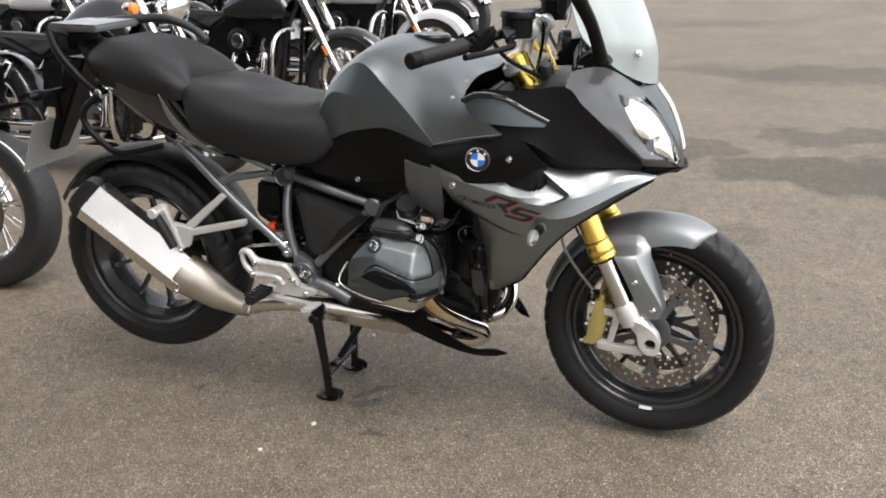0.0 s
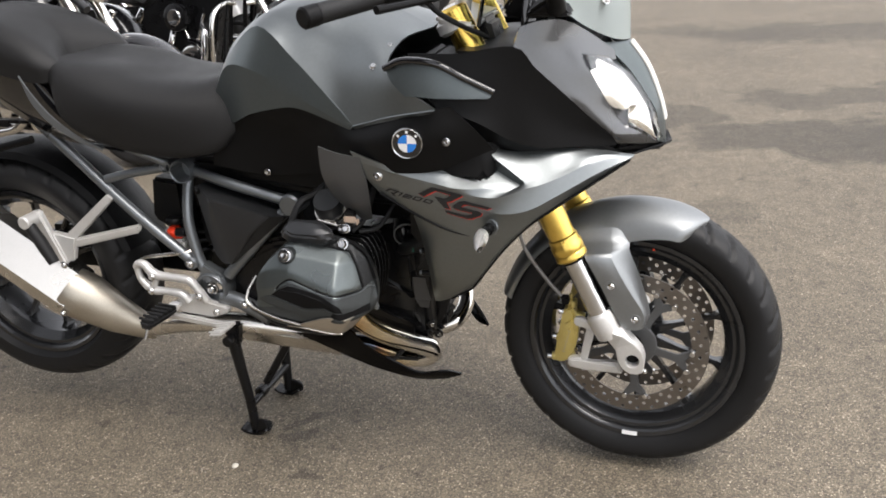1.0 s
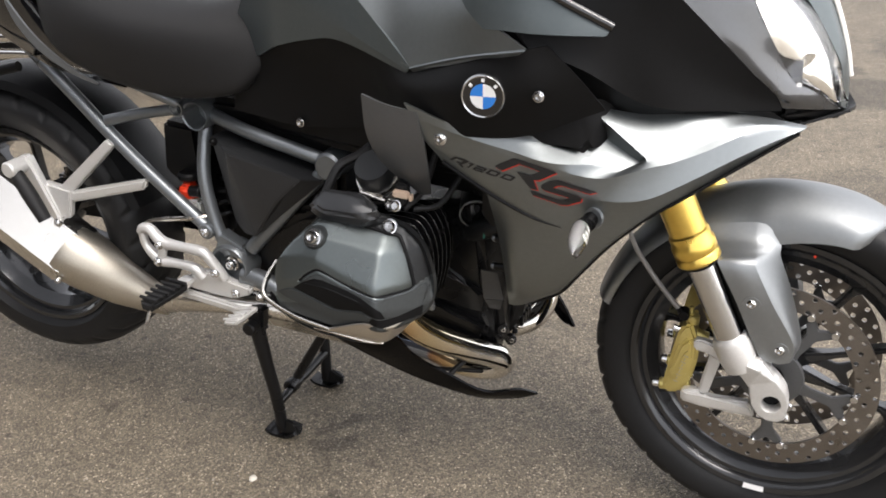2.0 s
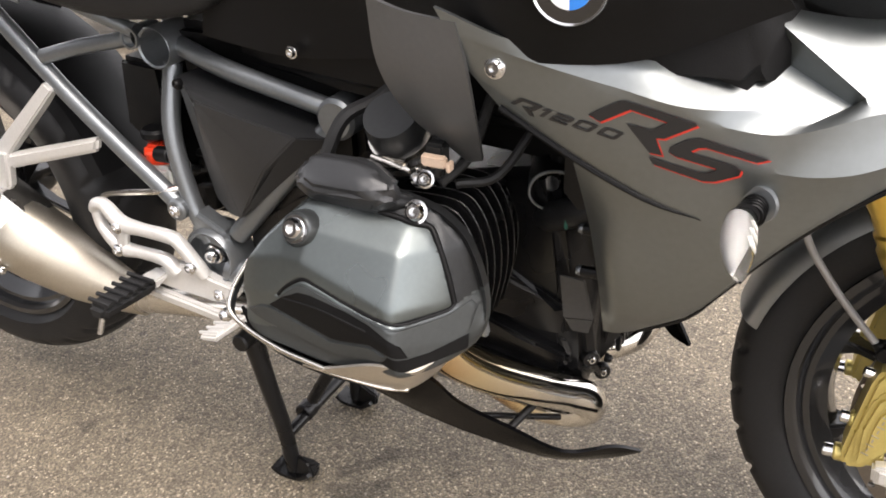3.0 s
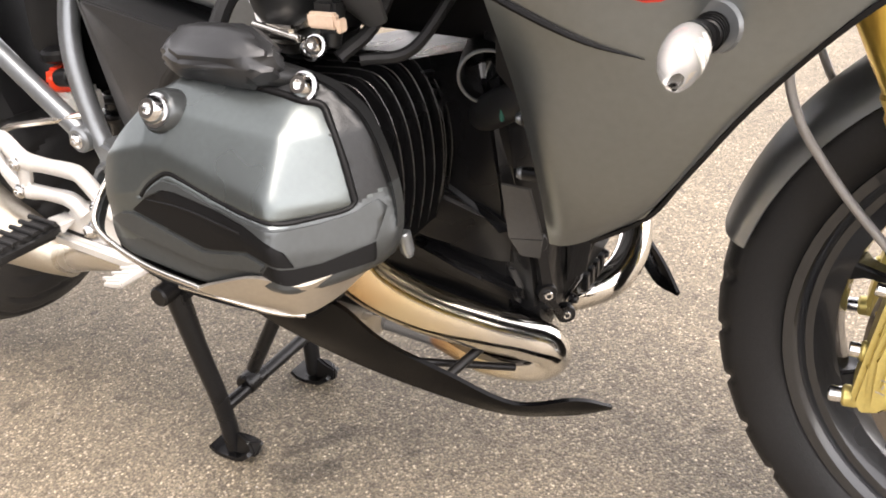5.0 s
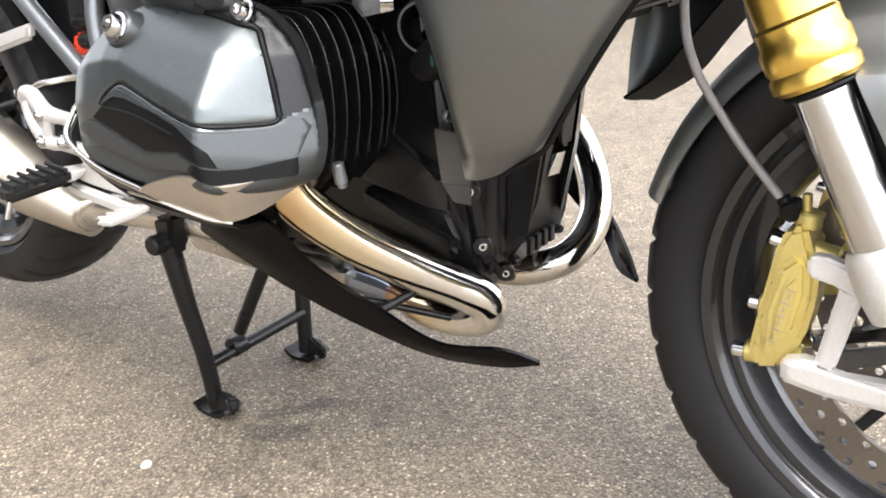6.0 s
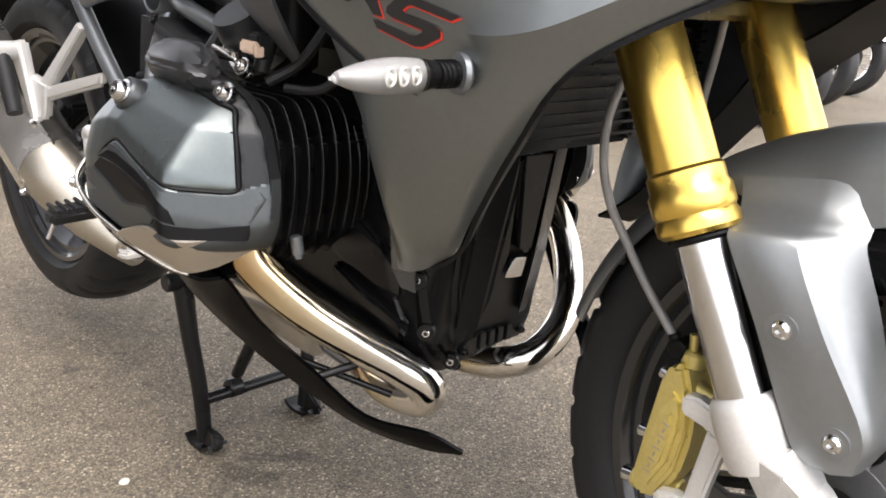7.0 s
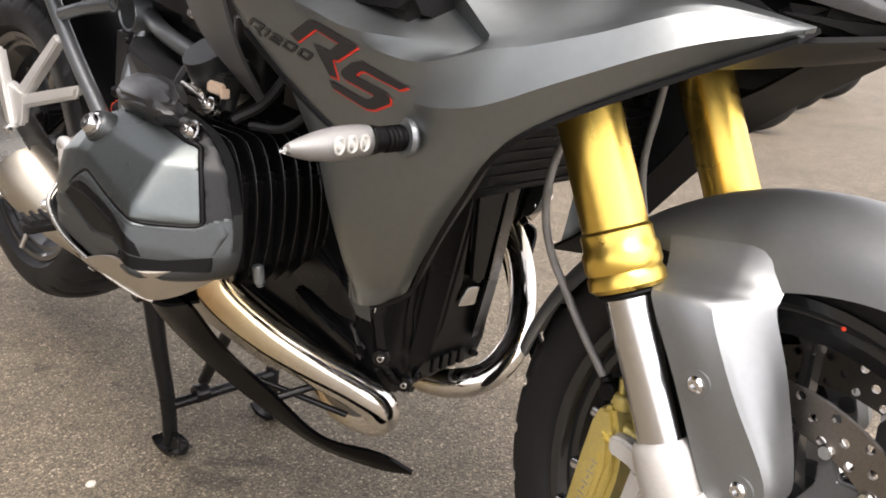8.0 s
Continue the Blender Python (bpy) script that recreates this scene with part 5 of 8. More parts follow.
part("grab_rail", tube([(-0.64, 0.150, 0.945), (-0.69, 0.160, 0.975), (-0.76, 0.158, 0.998), (-0.82, 0.150, 1.003), (-0.90, 0.125, 0.995), (-0.98, 0.09, 0.985)], [0.011, 0.012, 0.013, 0.014, 0.016, 0.014], 14), GREYPLASTIC, bike, "grey grab rail")
rack = hull([(-0.84, -0.10, 1.005), (-0.84, 0.10, 1.005), (-1.02, -0.085, 1.000), (-1.02, 0.085, 1.000), (-1.05, -0.05, 0.985), (-1.05, 0.05, 0.985), (-0.84, -0.10, 0.985), (-0.84, 0.10, 0.985), (-1.02, -0.08, 0.975), (-1.02, 0.08, 0.975)], 0.006)
part("luggage_rack", rack, FRAME, bike, "flat grey luggage rack")
part("tail_light", hull([(-1.04, -0.045, 0.975), (-1.04, 0.045, 0.975), (-1.06, -0.04, 0.94), (-1.06, 0.04, 0.94), (-0.96, -0.07, 0.97), (-0.96, 0.07, 0.97), (-0.97, -0.06, 0.92), (-0.97, 0.06, 0.92)], 0.006), BLACK, bike)
pair("rack_stay", tube([(-1.0, -0.10, 0.975), (-0.955, -0.125, 0.925), (-0.88, -0.135, 0.858), (-0.815, -0.14, 0.818)], 0.013, 12), BLACK, bike)
pair("stay_bolt", rod((-0.815, -0.155, 0.823), (-0.815, -0.12, 0.823), 0.013, 16), STANCHION, bike)
pair("pannier_rail", tube([(-0.815, -0.150, 0.820), (-0.855, -0.168, 0.775), (-0.852, -0.170, 0.733), (-0.805, -0.170, 0.688), (-0.745, -0.168, 0.662), (-0.62, -0.145, 0.690)], 0.0095, 12), BLACK, bike, "black tubular pannier rail")
carrier = part("plate_carrier", hull([(-0.93, -0.05, 0.90), (-0.93, 0.05, 0.90), (-1.00, -0.05, 0.90), (-1.00, 0.05, 0.90), (-1.10, -0.03, 0.60), (-1.10, 0.03, 0.60), (-1.13, -0.03, 0.60), (-1.13, 0.03, 0.60)], 0.006), BLACK, bike, "black number plate carrier")
part("number_plate", block(0, 0, 0, 0.004, 0.235, 0.17, 0.002, Matrix.Translation((-1.125, 0, 0.625)) @ Matrix.Rotation(radians(22), 4, "Y")), PLATE, carrier, "pale number plate")
for s in (-1, 1):
    part("rear_signal", tube([(-1.03, 0.03 * s, 0.80), (-1.03, 0.10 * s, 0.80), (-1.03, 0.15 * s, 0.80), (-1.03, 0.18 * s, 0.80)], [0.009, 0.009, 0.016, 0.004], 12), BLACK, bike)
    part("carrier_bracket", block(-1.06, 0.04 * s, 0.74, 0.02, 0.012, 0.10, 0.003), BLACK, carrier)

# frame tubes
PV = Vector((-0.195, -0.135, 0.357))
PE = Vector((-0.258, -0.092, 0.630))
frame_right = [tube([PE + Vector((0.02, 0, 0.0)), (-0.15, -0.118, 0.618), (-0.06, -0.115, 0.597), (0.01, -0.105, 0.578)], 0.0125),
               tube([(0.01, -0.105, 0.575), (-0.06, -0.115, 0.500), (-0.155, -0.130, 0.392)], 0.014),
               tube([PE + Vector((0.003, 0, -0.025)), (-0.250, -0.120, 0.52), (-0.228, -0.130, 0.43), (-0.200, -0.135, 0.375)], 0.0125),
               rod((0.01, -0.125, 0.575), (0.01, -0.06, 0.575), 0.026, 24)]
part("frame_tube", joined(*frame_right), FRAME, bike, "grey painted tubular frame")
part("frame_tube", joined(*[tube([(p[0], 0.12, p[1]) for p in q], 0.0125) for q in (((-0.25, 0.63), (-0.10, 0.61), (0.01, 0.578)), ((0.01, 0.575), (-0.06, 0.50), (-0.155, 0.392)), ((-0.255, 0.60), (-0.25, 0.52), (-0.20, 0.375)))]), FRAME, bike)
part("sub_frame", joined(tube([(-0.640, -0.118, 0.745), (-0.54, -0.125, 0.662), (-0.40, -0.133, 0.543), (-0.244, -0.138, 0.424)], 0.0125), rod((-0.240, -0.152, 0.420), (-0.240, -0.122, 0.420), 0.016)), FRAME, bike, "grey tubular rear frame")
part("frame_socket", lathe([(0.0275, 0.03), (0.0275, -0.024), (0.0260, -0.026), (0.0235, -0.024), (0.0225, 0.02), (0, 0.02)], 32, Matrix.Translation(PE)), FRAME, bike, "open round frame socket")
part("frame_socket", lathe([(0.0145, 0.03), (0.0145, -0.018), (0.0115, -0.018), (0.0105, 0.01), (0, 0.01)], 24, Matrix.Translation((-0.293, -0.104, 0.640))), FRAME, bike)
part("cross_tube", tube([(-0.445, -0.132, 0.603), (-0.38, -0.124, 0.621), (-0.295, -0.108, 0.638)], 0.0105), FRAME, bike)
part("upper_rail", tube([(-0.290, -0.112, 0.648), (-0.37, -0.130, 0.682), (-0.46, -0.138, 0.716)], 0.010), FRAME, bike)
part("sub_frame", joined(tube([(-0.640, 0.118, 0.745), (-0.54, 0.125, 0.662), (-0.40, 0.133, 0.540), (-0.262, 0.140, 0.408)], 0.0135)), FRAME, bike)
piv = part("pivot_boss", joined(lathe([(0.042, 0.03), (0.042, -0.012), (0.038, -0.018), (0.034, -0.016), (0.033, 0.004), (0.018, 0.006), (0.018, 0.03)], 36, Matrix.Translation(PV)),
                                hull([PV + Vector(v) for v in ((-0.035, -0.01, 0.02), (-0.035, 0.02, 0.02), (-0.02, -0.01, 0.065), (-0.02, 0.02, 0.065), (0.03, -0.01, 0.04), (0.03, 0.02, 0.04), (0.04, -0.01, 0.01), (0.04, 0.02, 0.01))], 0.005),
                                tube([PV + Vector((0.02, 0.0, -0.02)), (-0.13, -0.135, 0.330), (-0.05, -0.14, 0.30)], 0.018)), FRAME, bike, "dark pivot boss")
bolt(PV + Vector((0, -0.006, 0)), (0, -1, 0), 0.011, piv, STANCHION, 0.01)
bolt((-0.240, -0.153, 0.420), (0, -1, 0), 0.0075, bike)

part("battery_box", hull([(-0.25, -0.09, 0.66), (-0.25, 0.09, 0.66), (0.02, -0.09, 0.66), (0.02, 0.09, 0.66), (-0.24, -0.085, 0.44), (-0.24, 0.085, 0.44), (0.02, -0.085, 0.42), (0.02, 0.085, 0.42)], 0.012), BLACK, bike, "black battery box behind the frame tubes")
part("intake_filler", hull([(0.06, -0.11, 0.57), (0.06, 0.11, 0.57), (0.36, -0.12, 0.56), (0.36, 0.12, 0.56), (0.06, -0.12, 0.74), (0.06, 0.12, 0.74), (0.38, -0.16, 0.74), (0.38, 0.16, 0.74)], 0.012), BLACK, bike, "black plastic duct above the engine")
# black triangular side box between the frame tubes, inner box, red cap
box = hull([(-0.222, -0.125, 0.602), (-0.185, -0.150, 0.598), (-0.165, -0.165, 0.590), (-0.03, -0.150, 0.556), (0.0, -0.118, 0.548), (-0.075, -0.158, 0.512), (-0.13, -0.150, 0.430), (-0.165, -0.130, 0.42), (-0.185, -0.128, 0.44),
            (-0.22, -0.06, 0.60), (0.0, -0.06, 0.55), (-0.16, -0.06, 0.41)], 0.007)
sb = part("side_box", box, GREYPLASTIC, bike, "black plastic side box")
bolt((-0.205, -0.142, 0.598), (-0.3, -1, 0.2), 0.006, sb, BLACK)
part("inner_box", hull([(-0.36, -0.085, 0.60), (-0.28, -0.095, 0.60), (-0.37, -0.085, 0.50), (-0.27, -0.095, 0.45), (-0.36, 0.06, 0.60), (-0.26, 0.06, 0.60), (-0.37, 0.06, 0.46), (-0.26, 0.06, 0.45)], 0.008), BLACK, bike)
cap = part("hose_cap", joined(rod((-0.300, -0.100, 0.462), (-0.300, -0.100, 0.482), 0.020, 20), hull([(-0.318, -0.118, 0.470), (-0.282, -0.118, 0.470), (-0.318, -0.08, 0.470), (-0.282, -0.08, 0.470), (-0.315, -0.115, 0.49), (-0.285, -0.115, 0.49), (-0.30, -0.085, 0.495)], 0.004)), RED, bike, "bright red hose cap")
part("cap_neck", joined(rod((-0.286, -0.118, 0.482), (-0.258, -0.122, 0.486), 0.011, 16), rod((-0.300, -0.100, 0.497), (-0.300, -0.100, 0.512), 0.021, 20)), BLACK, cap)
part("fluid_bottle", block(-0.292, -0.095, 0.445, 0.04, 0.05, 0.035, 0.006), WHITEPLASTIC, bike, "off-white fluid bottle")
shock = part("shock_absorber", rod((-0.30, -0.02, 0.36), (-0.27, -0.02, 0.62), 0.03), ENGINE, bike)
part("coil_spring", tube([(-0.298 + 0.0035 * k / 2 + 0.042 * math.cos(k * 0.8), -0.02 + 0.042 * math.sin(k * 0.8), 0.39 + 0.0035 * k) for k in range(64)], 0.006, 8, 2), ENGINE, shock)

# rear mudguard over the tyre, swing arm, final drive
rows = []
for k in range(15):
    a = radians(18 + (150 - 18) * k / 14)
    w = 0.088
    prof = [(-w, 0.318), (-w * 0.9, 0.334), (-w * 0.5, 0.346), (0, 0.350), (w * 0.5, 0.346), (w * 0.9, 0.334), (w, 0.318)]
    rows.append([RA + Vector((q * math.cos(a), y, q * math.sin(a))) for y, q in prof])
part("rear_mudguard", grid_mesh(rows, 0.003), BLACK, bike, "black rear mudguard")
part("swing_arm", joined(hull([(-0.20, 0.06, 0.40), (-0.20, 0.15, 0.40), (-0.20, 0.06, 0.29), (-0.20, 0.15, 0.29), (-0.62, 0.11, 0.36), (-0.62, 0.17, 0.36), (-0.62, 0.11, 0.26), (-0.62, 0.17, 0.26)], 0.012),
                         hull([(-0.60, 0.10, 0.37), (-0.60, 0.18, 0.37), (-0.60, 0.10, 0.25), (-0.60, 0.18, 0.25), (-0.86, 0.10, 0.36), (-0.86, 0.17, 0.36), (-0.86, 0.10, 0.24), (-0.86, 0.17, 0.24)], 0.02)), ENGINE, bike)
part("rear_caliper", hull([(-0.67, -0.10, 0.43), (-0.60, -0.10, 0.41), (-0.67, -0.05, 0.43), (-0.60, -0.05, 0.41), (-0.65, -0.10, 0.36), (-0.61, -0.10, 0.36), (-0.65, -0.05, 0.36)], 0.006), ENGINE, bike)

# passenger peg bracket
pb = part("peg_bracket", joined(
    hull([(-0.425, -0.150, 0.562), (-0.440, -0.150, 0.572), (-0.425, -0.135, 0.562), (-0.440, -0.135, 0.572), (-0.452, -0.150, 0.535), (-0.452, -0.135, 0.535), (-0.565, -0.165, 0.460), (-0.565, -0.148, 0.460), (-0.580, -0.165, 0.440), (-0.580, -0.148, 0.440), (-0.550, -0.165, 0.440), (-0.550, -0.148, 0.440)], 0.005),
    hull([(-0.360, -0.150, 0.505), (-0.360, -0.135, 0.505), (-0.368, -0.150, 0.482), (-0.368, -0.135, 0.482), (-0.545, -0.165, 0.455), (-0.545, -0.148, 0.455), (-0.550, -0.165, 0.430), (-0.550, -0.148, 0.430)], 0.005),
    hull([(-0.600, -0.168, 0.470), (-0.600, -0.150, 0.470), (-0.530, -0.168, 0.462), (-0.530, -0.150, 0.462), (-0.575, -0.170, 0.395), (-0.575, -0.152, 0.395), (-0.545, -0.170, 0.400), (-0.545, -0.152, 0.400)], 0.005),
    hull([(-0.640, -0.178, 0.520), (-0.615, -0.178, 0.525), (-0.640, -0.158, 0.520), (-0.615, -0.158, 0.525), (-0.645, -0.178, 0.485), (-0.62, -0.178, 0.478), (-0.645, -0.158, 0.485), (-0.56, -0.175, 0.39), (-0.58, -0.175, 0.385), (-0.56, -0.158, 0.39)], 0.005)), ALU, bike, "cast aluminium passenger peg bracket")
part("passenger_peg", tube([(-0.628, -0.200, 0.500), (-0.600, -0.202, 0.455), (-0.572, -0.204, 0.408)], [0.013, 0.015, 0.013], 12), RUBBER, pb, "folded passenger peg")
part("peg_hinge", rod((-0.630, -0.215, 0.505), (-0.630, -0.165, 0.505), 0.016, 20), ALU, pb)
bolt((-0.568, -0.180, 0.392), (0, -1, 0), 0.007, pb)

# silencer: six-sided steel can, black end cap, satin cone, link pipe
ax = Vector((0.279, 0.040, -0.214)).normalized()
side = Vector((0, 1, 0))
side = (side - ax * side.dot(ax)).normalized()
nrm = side.cross(ax) * -1
if nrm.z < 0:
    nrm = -nrm
C0 = Vector((-0.878, -0.180, 0.524))


def can_ring(t, k, shift=0.0):
    c = C0 + ax * t + nrm * shift
    shape = [(-0.012, 0.064), (0.035, 0.060), (0.056, 0.020), (0.050, -0.040), (0.020, -0.062), (-0.022, -0.062), (-0.050, -0.045), (-0.060, -0.005)]
    return [c + side * (a * k) + nrm * (b * k) for a, b in shape]


can = layers([can_ring(0.02, 0.98), can_ring(0.028, 1.0), can_ring(0.37, 1.0), can_ring(0.378, 0.98)])
sil = part("silencer", can, STEEL, bike, "six-sided brushed steel silencer", 25)
part("end_cap", layers([can_ring(-0.022, 0.62), can_ring(-0.018, 0.80), can_ring(0.0, 0.96), can_ring(0.026, 1.015)]), ENGINE, sil, "dark silencer end cap", 25)
part("tail_pipe", lathe([(0.020, 0.02), (0.024, 0.0), (0.026, 0.0), (0.028, 0.03)], 24, Matrix.Translation(C0 + ax * -0.02) @ ax.to_track_quat("Y", "Z").to_matrix().to_4x4()), CHROME, sil)
E0 = C0 + ax * 0.354


def ring_at(c, d, rx, rz, n=24):
    d = Vector(d).normalized()
    s_ = Vector((0, 1, 0))
    s_ = (s_ - d * s_.dot(d)).normalized()
    u_ = s_.cross(d)
    return [Vector(c) + s_ * rx * math.cos(2 * math.pi * i / n) + u_ * rz * math.sin(2 * math.pi * i / n) for i in range(n)]


cone = layers([ring_at(E0, ax, 0.058, 0.064), ring_at(E0 + ax * 0.012, ax, 0.060, 0.066), ring_at(E0 + ax * 0.06 + Vector((0, 0.004, 0.004)), ax, 0.057, 0.062),
               ring_at(E0 + ax * 0.13 + Vector((0, 0.015, 0.006)), (0.95, 0.12, -0.33), 0.044, 0.050), ring_at(E0 + ax * 0.20 + Vector((0, 0.030, 0.012)), (0.97, 0.15, -0.25), 0.030, 0.034),
               ring_at(E0 + ax * 0.235 + Vector((0, 0.04, 0.018)), (0.98, 0.15, -0.2), 0.026, 0.027)])
part("silencer_cone", cone, CONE, sil, "satin steel silencer cone", 50)
bolt(E0 + ax * 0.05 + Vector((0, -0.046, 0.036)), (0, -0.75, 0.66), 0.009, sil)
bolt(E0 + ax * 0.02 + Vector((0, -0.058, -0.03)), (0, -1, -0.3), 0.006, sil)
part("link_pipe", tube([E0 + ax * 0.22 + Vector((0, 0.036, 0.016)), (-0.29, -0.115, 0.245), (-0.18, -0.09, 0.245), (-0.05, -0.06, 0.23), (0.08, -0.05, 0.22)], 0.026, 18), STEEL, sil)
part("collector", hull([(-0.20, -0.09, 0.235), (0.12, -0.10, 0.235), (-0.20, 0.09, 0.235), (0.12, 0.10, 0.235), (-0.18, -0.07, 0.18), (0.10, -0.08, 0.18), (-0.18, 0.07, 0.18), (0.10, 0.08, 0.18)], 0.012), STEEL, bike)

# rider peg plate, peg, brake lever
plate = part("footrest_plate", joined(
    tube([(-0.374, -0.168, 0.404), (-0.366, -0.170, 0.414), (-0.350, -0.170, 0.414), (-0.328, -0.168, 0.391), (-0.290, -0.166, 0.387), (-0.252, -0.164, 0.385), (-0.236, -0.162, 0.379), (-0.216, -0.158, 0.350), (-0.205, -0.154, 0.328)], [0.009, 0.0095, 0.010, 0.0115, 0.0095, 0.010, 0.010, 0.010, 0.010], 12),
    tube([(-0.372, -0.168, 0.410), (-0.366, -0.168, 0.376), (-0.338, -0.167, 0.350), (-0.305, -0.165, 0.348), (-0.266, -0.162, 0.344), (-0.250, -0.158, 0.326)], [0.008, 0.0085, 0.0110, 0.009, 0.010, 0.011], 12),
    tube([(-0.328, -0.168, 0.388), (-0.330, -0.168, 0.370), (-0.338, -0.167, 0.350)], 0.0085, 10),
    prism([(-0.298, 0.314), (-0.261, 0.337), (-0.222, 0.342), (-0.194, 0.330), (-0.148, 0.322), (-0.150, 0.308), (-0.189, 0.290), (-0.272, 0.294), (-0.298, 0.297)], -0.160, -0.142, 0.004)), ALU, bike, "cast aluminium footrest plate")
for p in ((-0.329, -0.178, 0.388), (-0.338, -0.177, 0.350), (-0.217, -0.168, 0.345), (-0.181, -0.160, 0.306)):
    bolt(p, (0, -1, 0.1), 0.0075, plate)
peg = part("footpeg", hull([(-0.306, -0.183, 0.328), (-0.264, -0.183, 0.324), (-0.268, -0.183, 0.303), (-0.300, -0.183, 0.303), (-0.324, -0.262, 0.316), (-0.290, -0.262, 0.312), (-0.295, -0.262, 0.291), (-0.319, -0.262, 0.291)], 0.006), RUBBER, plate, "ribbed rubber footpeg")
for k in range(6):
    part("peg_rib", rod((-0.309 - 0.0028 * k, -0.194 - 0.012 * k, 0.3290 - 0.0020 * k), (-0.266 - 0.0042 * k, -0.192 - 0.012 * k, 0.3250 - 0.0020 * k), 0.0032, 8), RUBBER, peg)
part("peg_mount", hull([(-0.300, -0.150, 0.318), (-0.268, -0.150, 0.320), (-0.300, -0.186, 0.322), (-0.270, -0.186, 0.320), (-0.296, -0.150, 0.300), (-0.272, -0.186, 0.304), (-0.296, -0.186, 0.304)], 0.003), ALU, peg)
part("peg_feeler", rod((-0.305, -0.254, 0.294), (-0.309, -0.262, 0.270), 0.004, 10), STANCHION, peg)
lever = part("brake_lever", joined(hull([(-0.325, -0.164, 0.292), (-0.325, -0.150, 0.292), (-0.318, -0.164, 0.274), (-0.318, -0.150, 0.274), (-0.140, -0.186, 0.292), (-0.140, -0.172, 0.292), (-0.142, -0.186, 0.276), (-0.142, -0.172, 0.276)], 0.004),
                                   hull([(-0.152, -0.174, 0.294), (-0.122, -0.174, 0.300), (-0.168, -0.224, 0.284), (-0.138, -0.224, 0.290), (-0.152, -0.174, 0.284), (-0.122, -0.174, 0.288), (-0.168, -0.224, 0.275), (-0.138, -0.224, 0.280)], 0.003)), ALU, bike, "cast aluminium rear brake lever")
for k in range(4):
    part("lever_rib", rod((-0.158 - 0.004 * k, -0.188 - 0.010 * k, 0.2925 - 0.0025 * k), (-0.128 - 0.004 * k, -0.186 - 0.010 * k, 0.2985 - 0.0025 * k), 0.0022, 8), ALU, lever)
part("brake_switch", joined(rod((-0.325, -0.16, 0.305), (-0.318, -0.16, 0.285), 0.010), hull([(-0.34, -0.172, 0.30), (-0.30, -0.172, 0.305), (-0.34, -0.15, 0.30), (-0.30, -0.15, 0.305), (-0.335, -0.17, 0.285), (-0.31, -0.17, 0.288)], 0.003)), BLACK, bike)
part("brake_line", tube([(-0.380, -0.156, 0.398), (-0.366, -0.152, 0.420), (-0.318, -0.150, 0.432), (-0.263, -0.145, 0.442), (-0.23, -0.12, 0.446)], 0.0045, 8), STEEL, bike)

# engine block, front cover, gearbox
part("engine_block", joined(
    hull([(-0.16, -0.11, 0.46), (0.28, -0.12, 0.56), (0.30, -0.12, 0.42), (0.30, -0.10, 0.27), (-0.08, -0.11, 0.25), (-0.17, -0.10, 0.30), (-0.16, 0.11, 0.46), (0.28, 0.12, 0.56), (0.30, 0.12, 0.42), (0.30, 0.10, 0.27), (-0.08, 0.11, 0.25), (-0.17, 0.10, 0.30)], 0.012),
    hull([(0.27, -0.11, 0.53), (0.335, -0.06, 0.53), (0.270, -0.12, 0.40), (0.318, -0.108, 0.38), (0.322, -0.095, 0.29), (0.325, -0.06, 0.250), (0.31, 0.06, 0.250), (0.31, 0.10, 0.29), (0.31, 0.11, 0.40), (0.33, 0.06, 0.53), (0.27, 0.11, 0.53), (0.27, -0.09, 0.24), (0.27, 0.09, 0.24)], 0.008)), ENGINE, bike, "black engine casing")
fc = part("front_engine_cover", joined(
    hull([(0.318, -0.050, 0.258), (0.318, 0.085, 0.258), (0.340, -0.035, 0.300), (0.340, 0.070, 0.300), (0.345, -0.02, 0.38), (0.345, 0.06, 0.38), (0.360, -0.02, 0.51), (0.360, 0.06, 0.51), (0.32, -0.065, 0.52), (0.32, 0.085, 0.52), (0.32, -0.075, 0.35), (0.32, 0.095, 0.35)], 0.007),
    hull([(0.358, -0.055, 0.520), (0.376, -0.022, 0.520), (0.352, -0.020, 0.385), (0.360, -0.006, 0.400), (0.340, -0.055, 0.385), (0.330, -0.060, 0.300), (0.346, -0.030, 0.305), (0.33, -0.060, 0.52)], 0.004),
    hull([(0.376, -0.022, 0.520), (0.378, 0.030, 0.520), (0.364, 0.000, 0.400), (0.364, 0.028, 0.398), (0.356, -0.022, 0.500), (0.350, 0.030, 0.39)], 0.004),
    hull([(0.378, 0.030, 0.520), (0.362, 0.075, 0.520), (0.366, 0.030, 0.400), (0.350, 0.072, 0.385), (0.348, 0.034, 0.310), (0.335, 0.075, 0.305), (0.34, 0.04, 0.52)], 0.004)), ENGINE, bike, "black front engine cover with folded facets", 25)
part("cover_plate", hull([(0.3585, 0.006, 0.392), (0.3585, 0.026, 0.390), (0.352, -0.004, 0.366), (0.352, 0.030, 0.362), (0.350, 0.006, 0.388), (0.346, 0.030, 0.362)], 0.0010), STANCHION, fc)
part("cover_lettering", joined(*[block(0.341, -0.020 + 0.016 * k, 0.288, 0.006, 0.010, 0.020, 0.001) for k in range(4)]), ENGINE, fc)
for k, (v, z) in enumerate(((-0.052, 0.262), (-0.040, 0.276), (0.062, 0.280))):
    bolt((0.334, v, z), (1, 0, 0), 0.005, fc, ENGINE, 0.005)
for p in ((0.321, -0.113, 0.377), (0.328, -0.100, 0.314), (0.333, -0.061, 0.270)):
    bolt(p, (0.6, -0.8, 0), 0.0055, bike, STANCHION, 0.006)
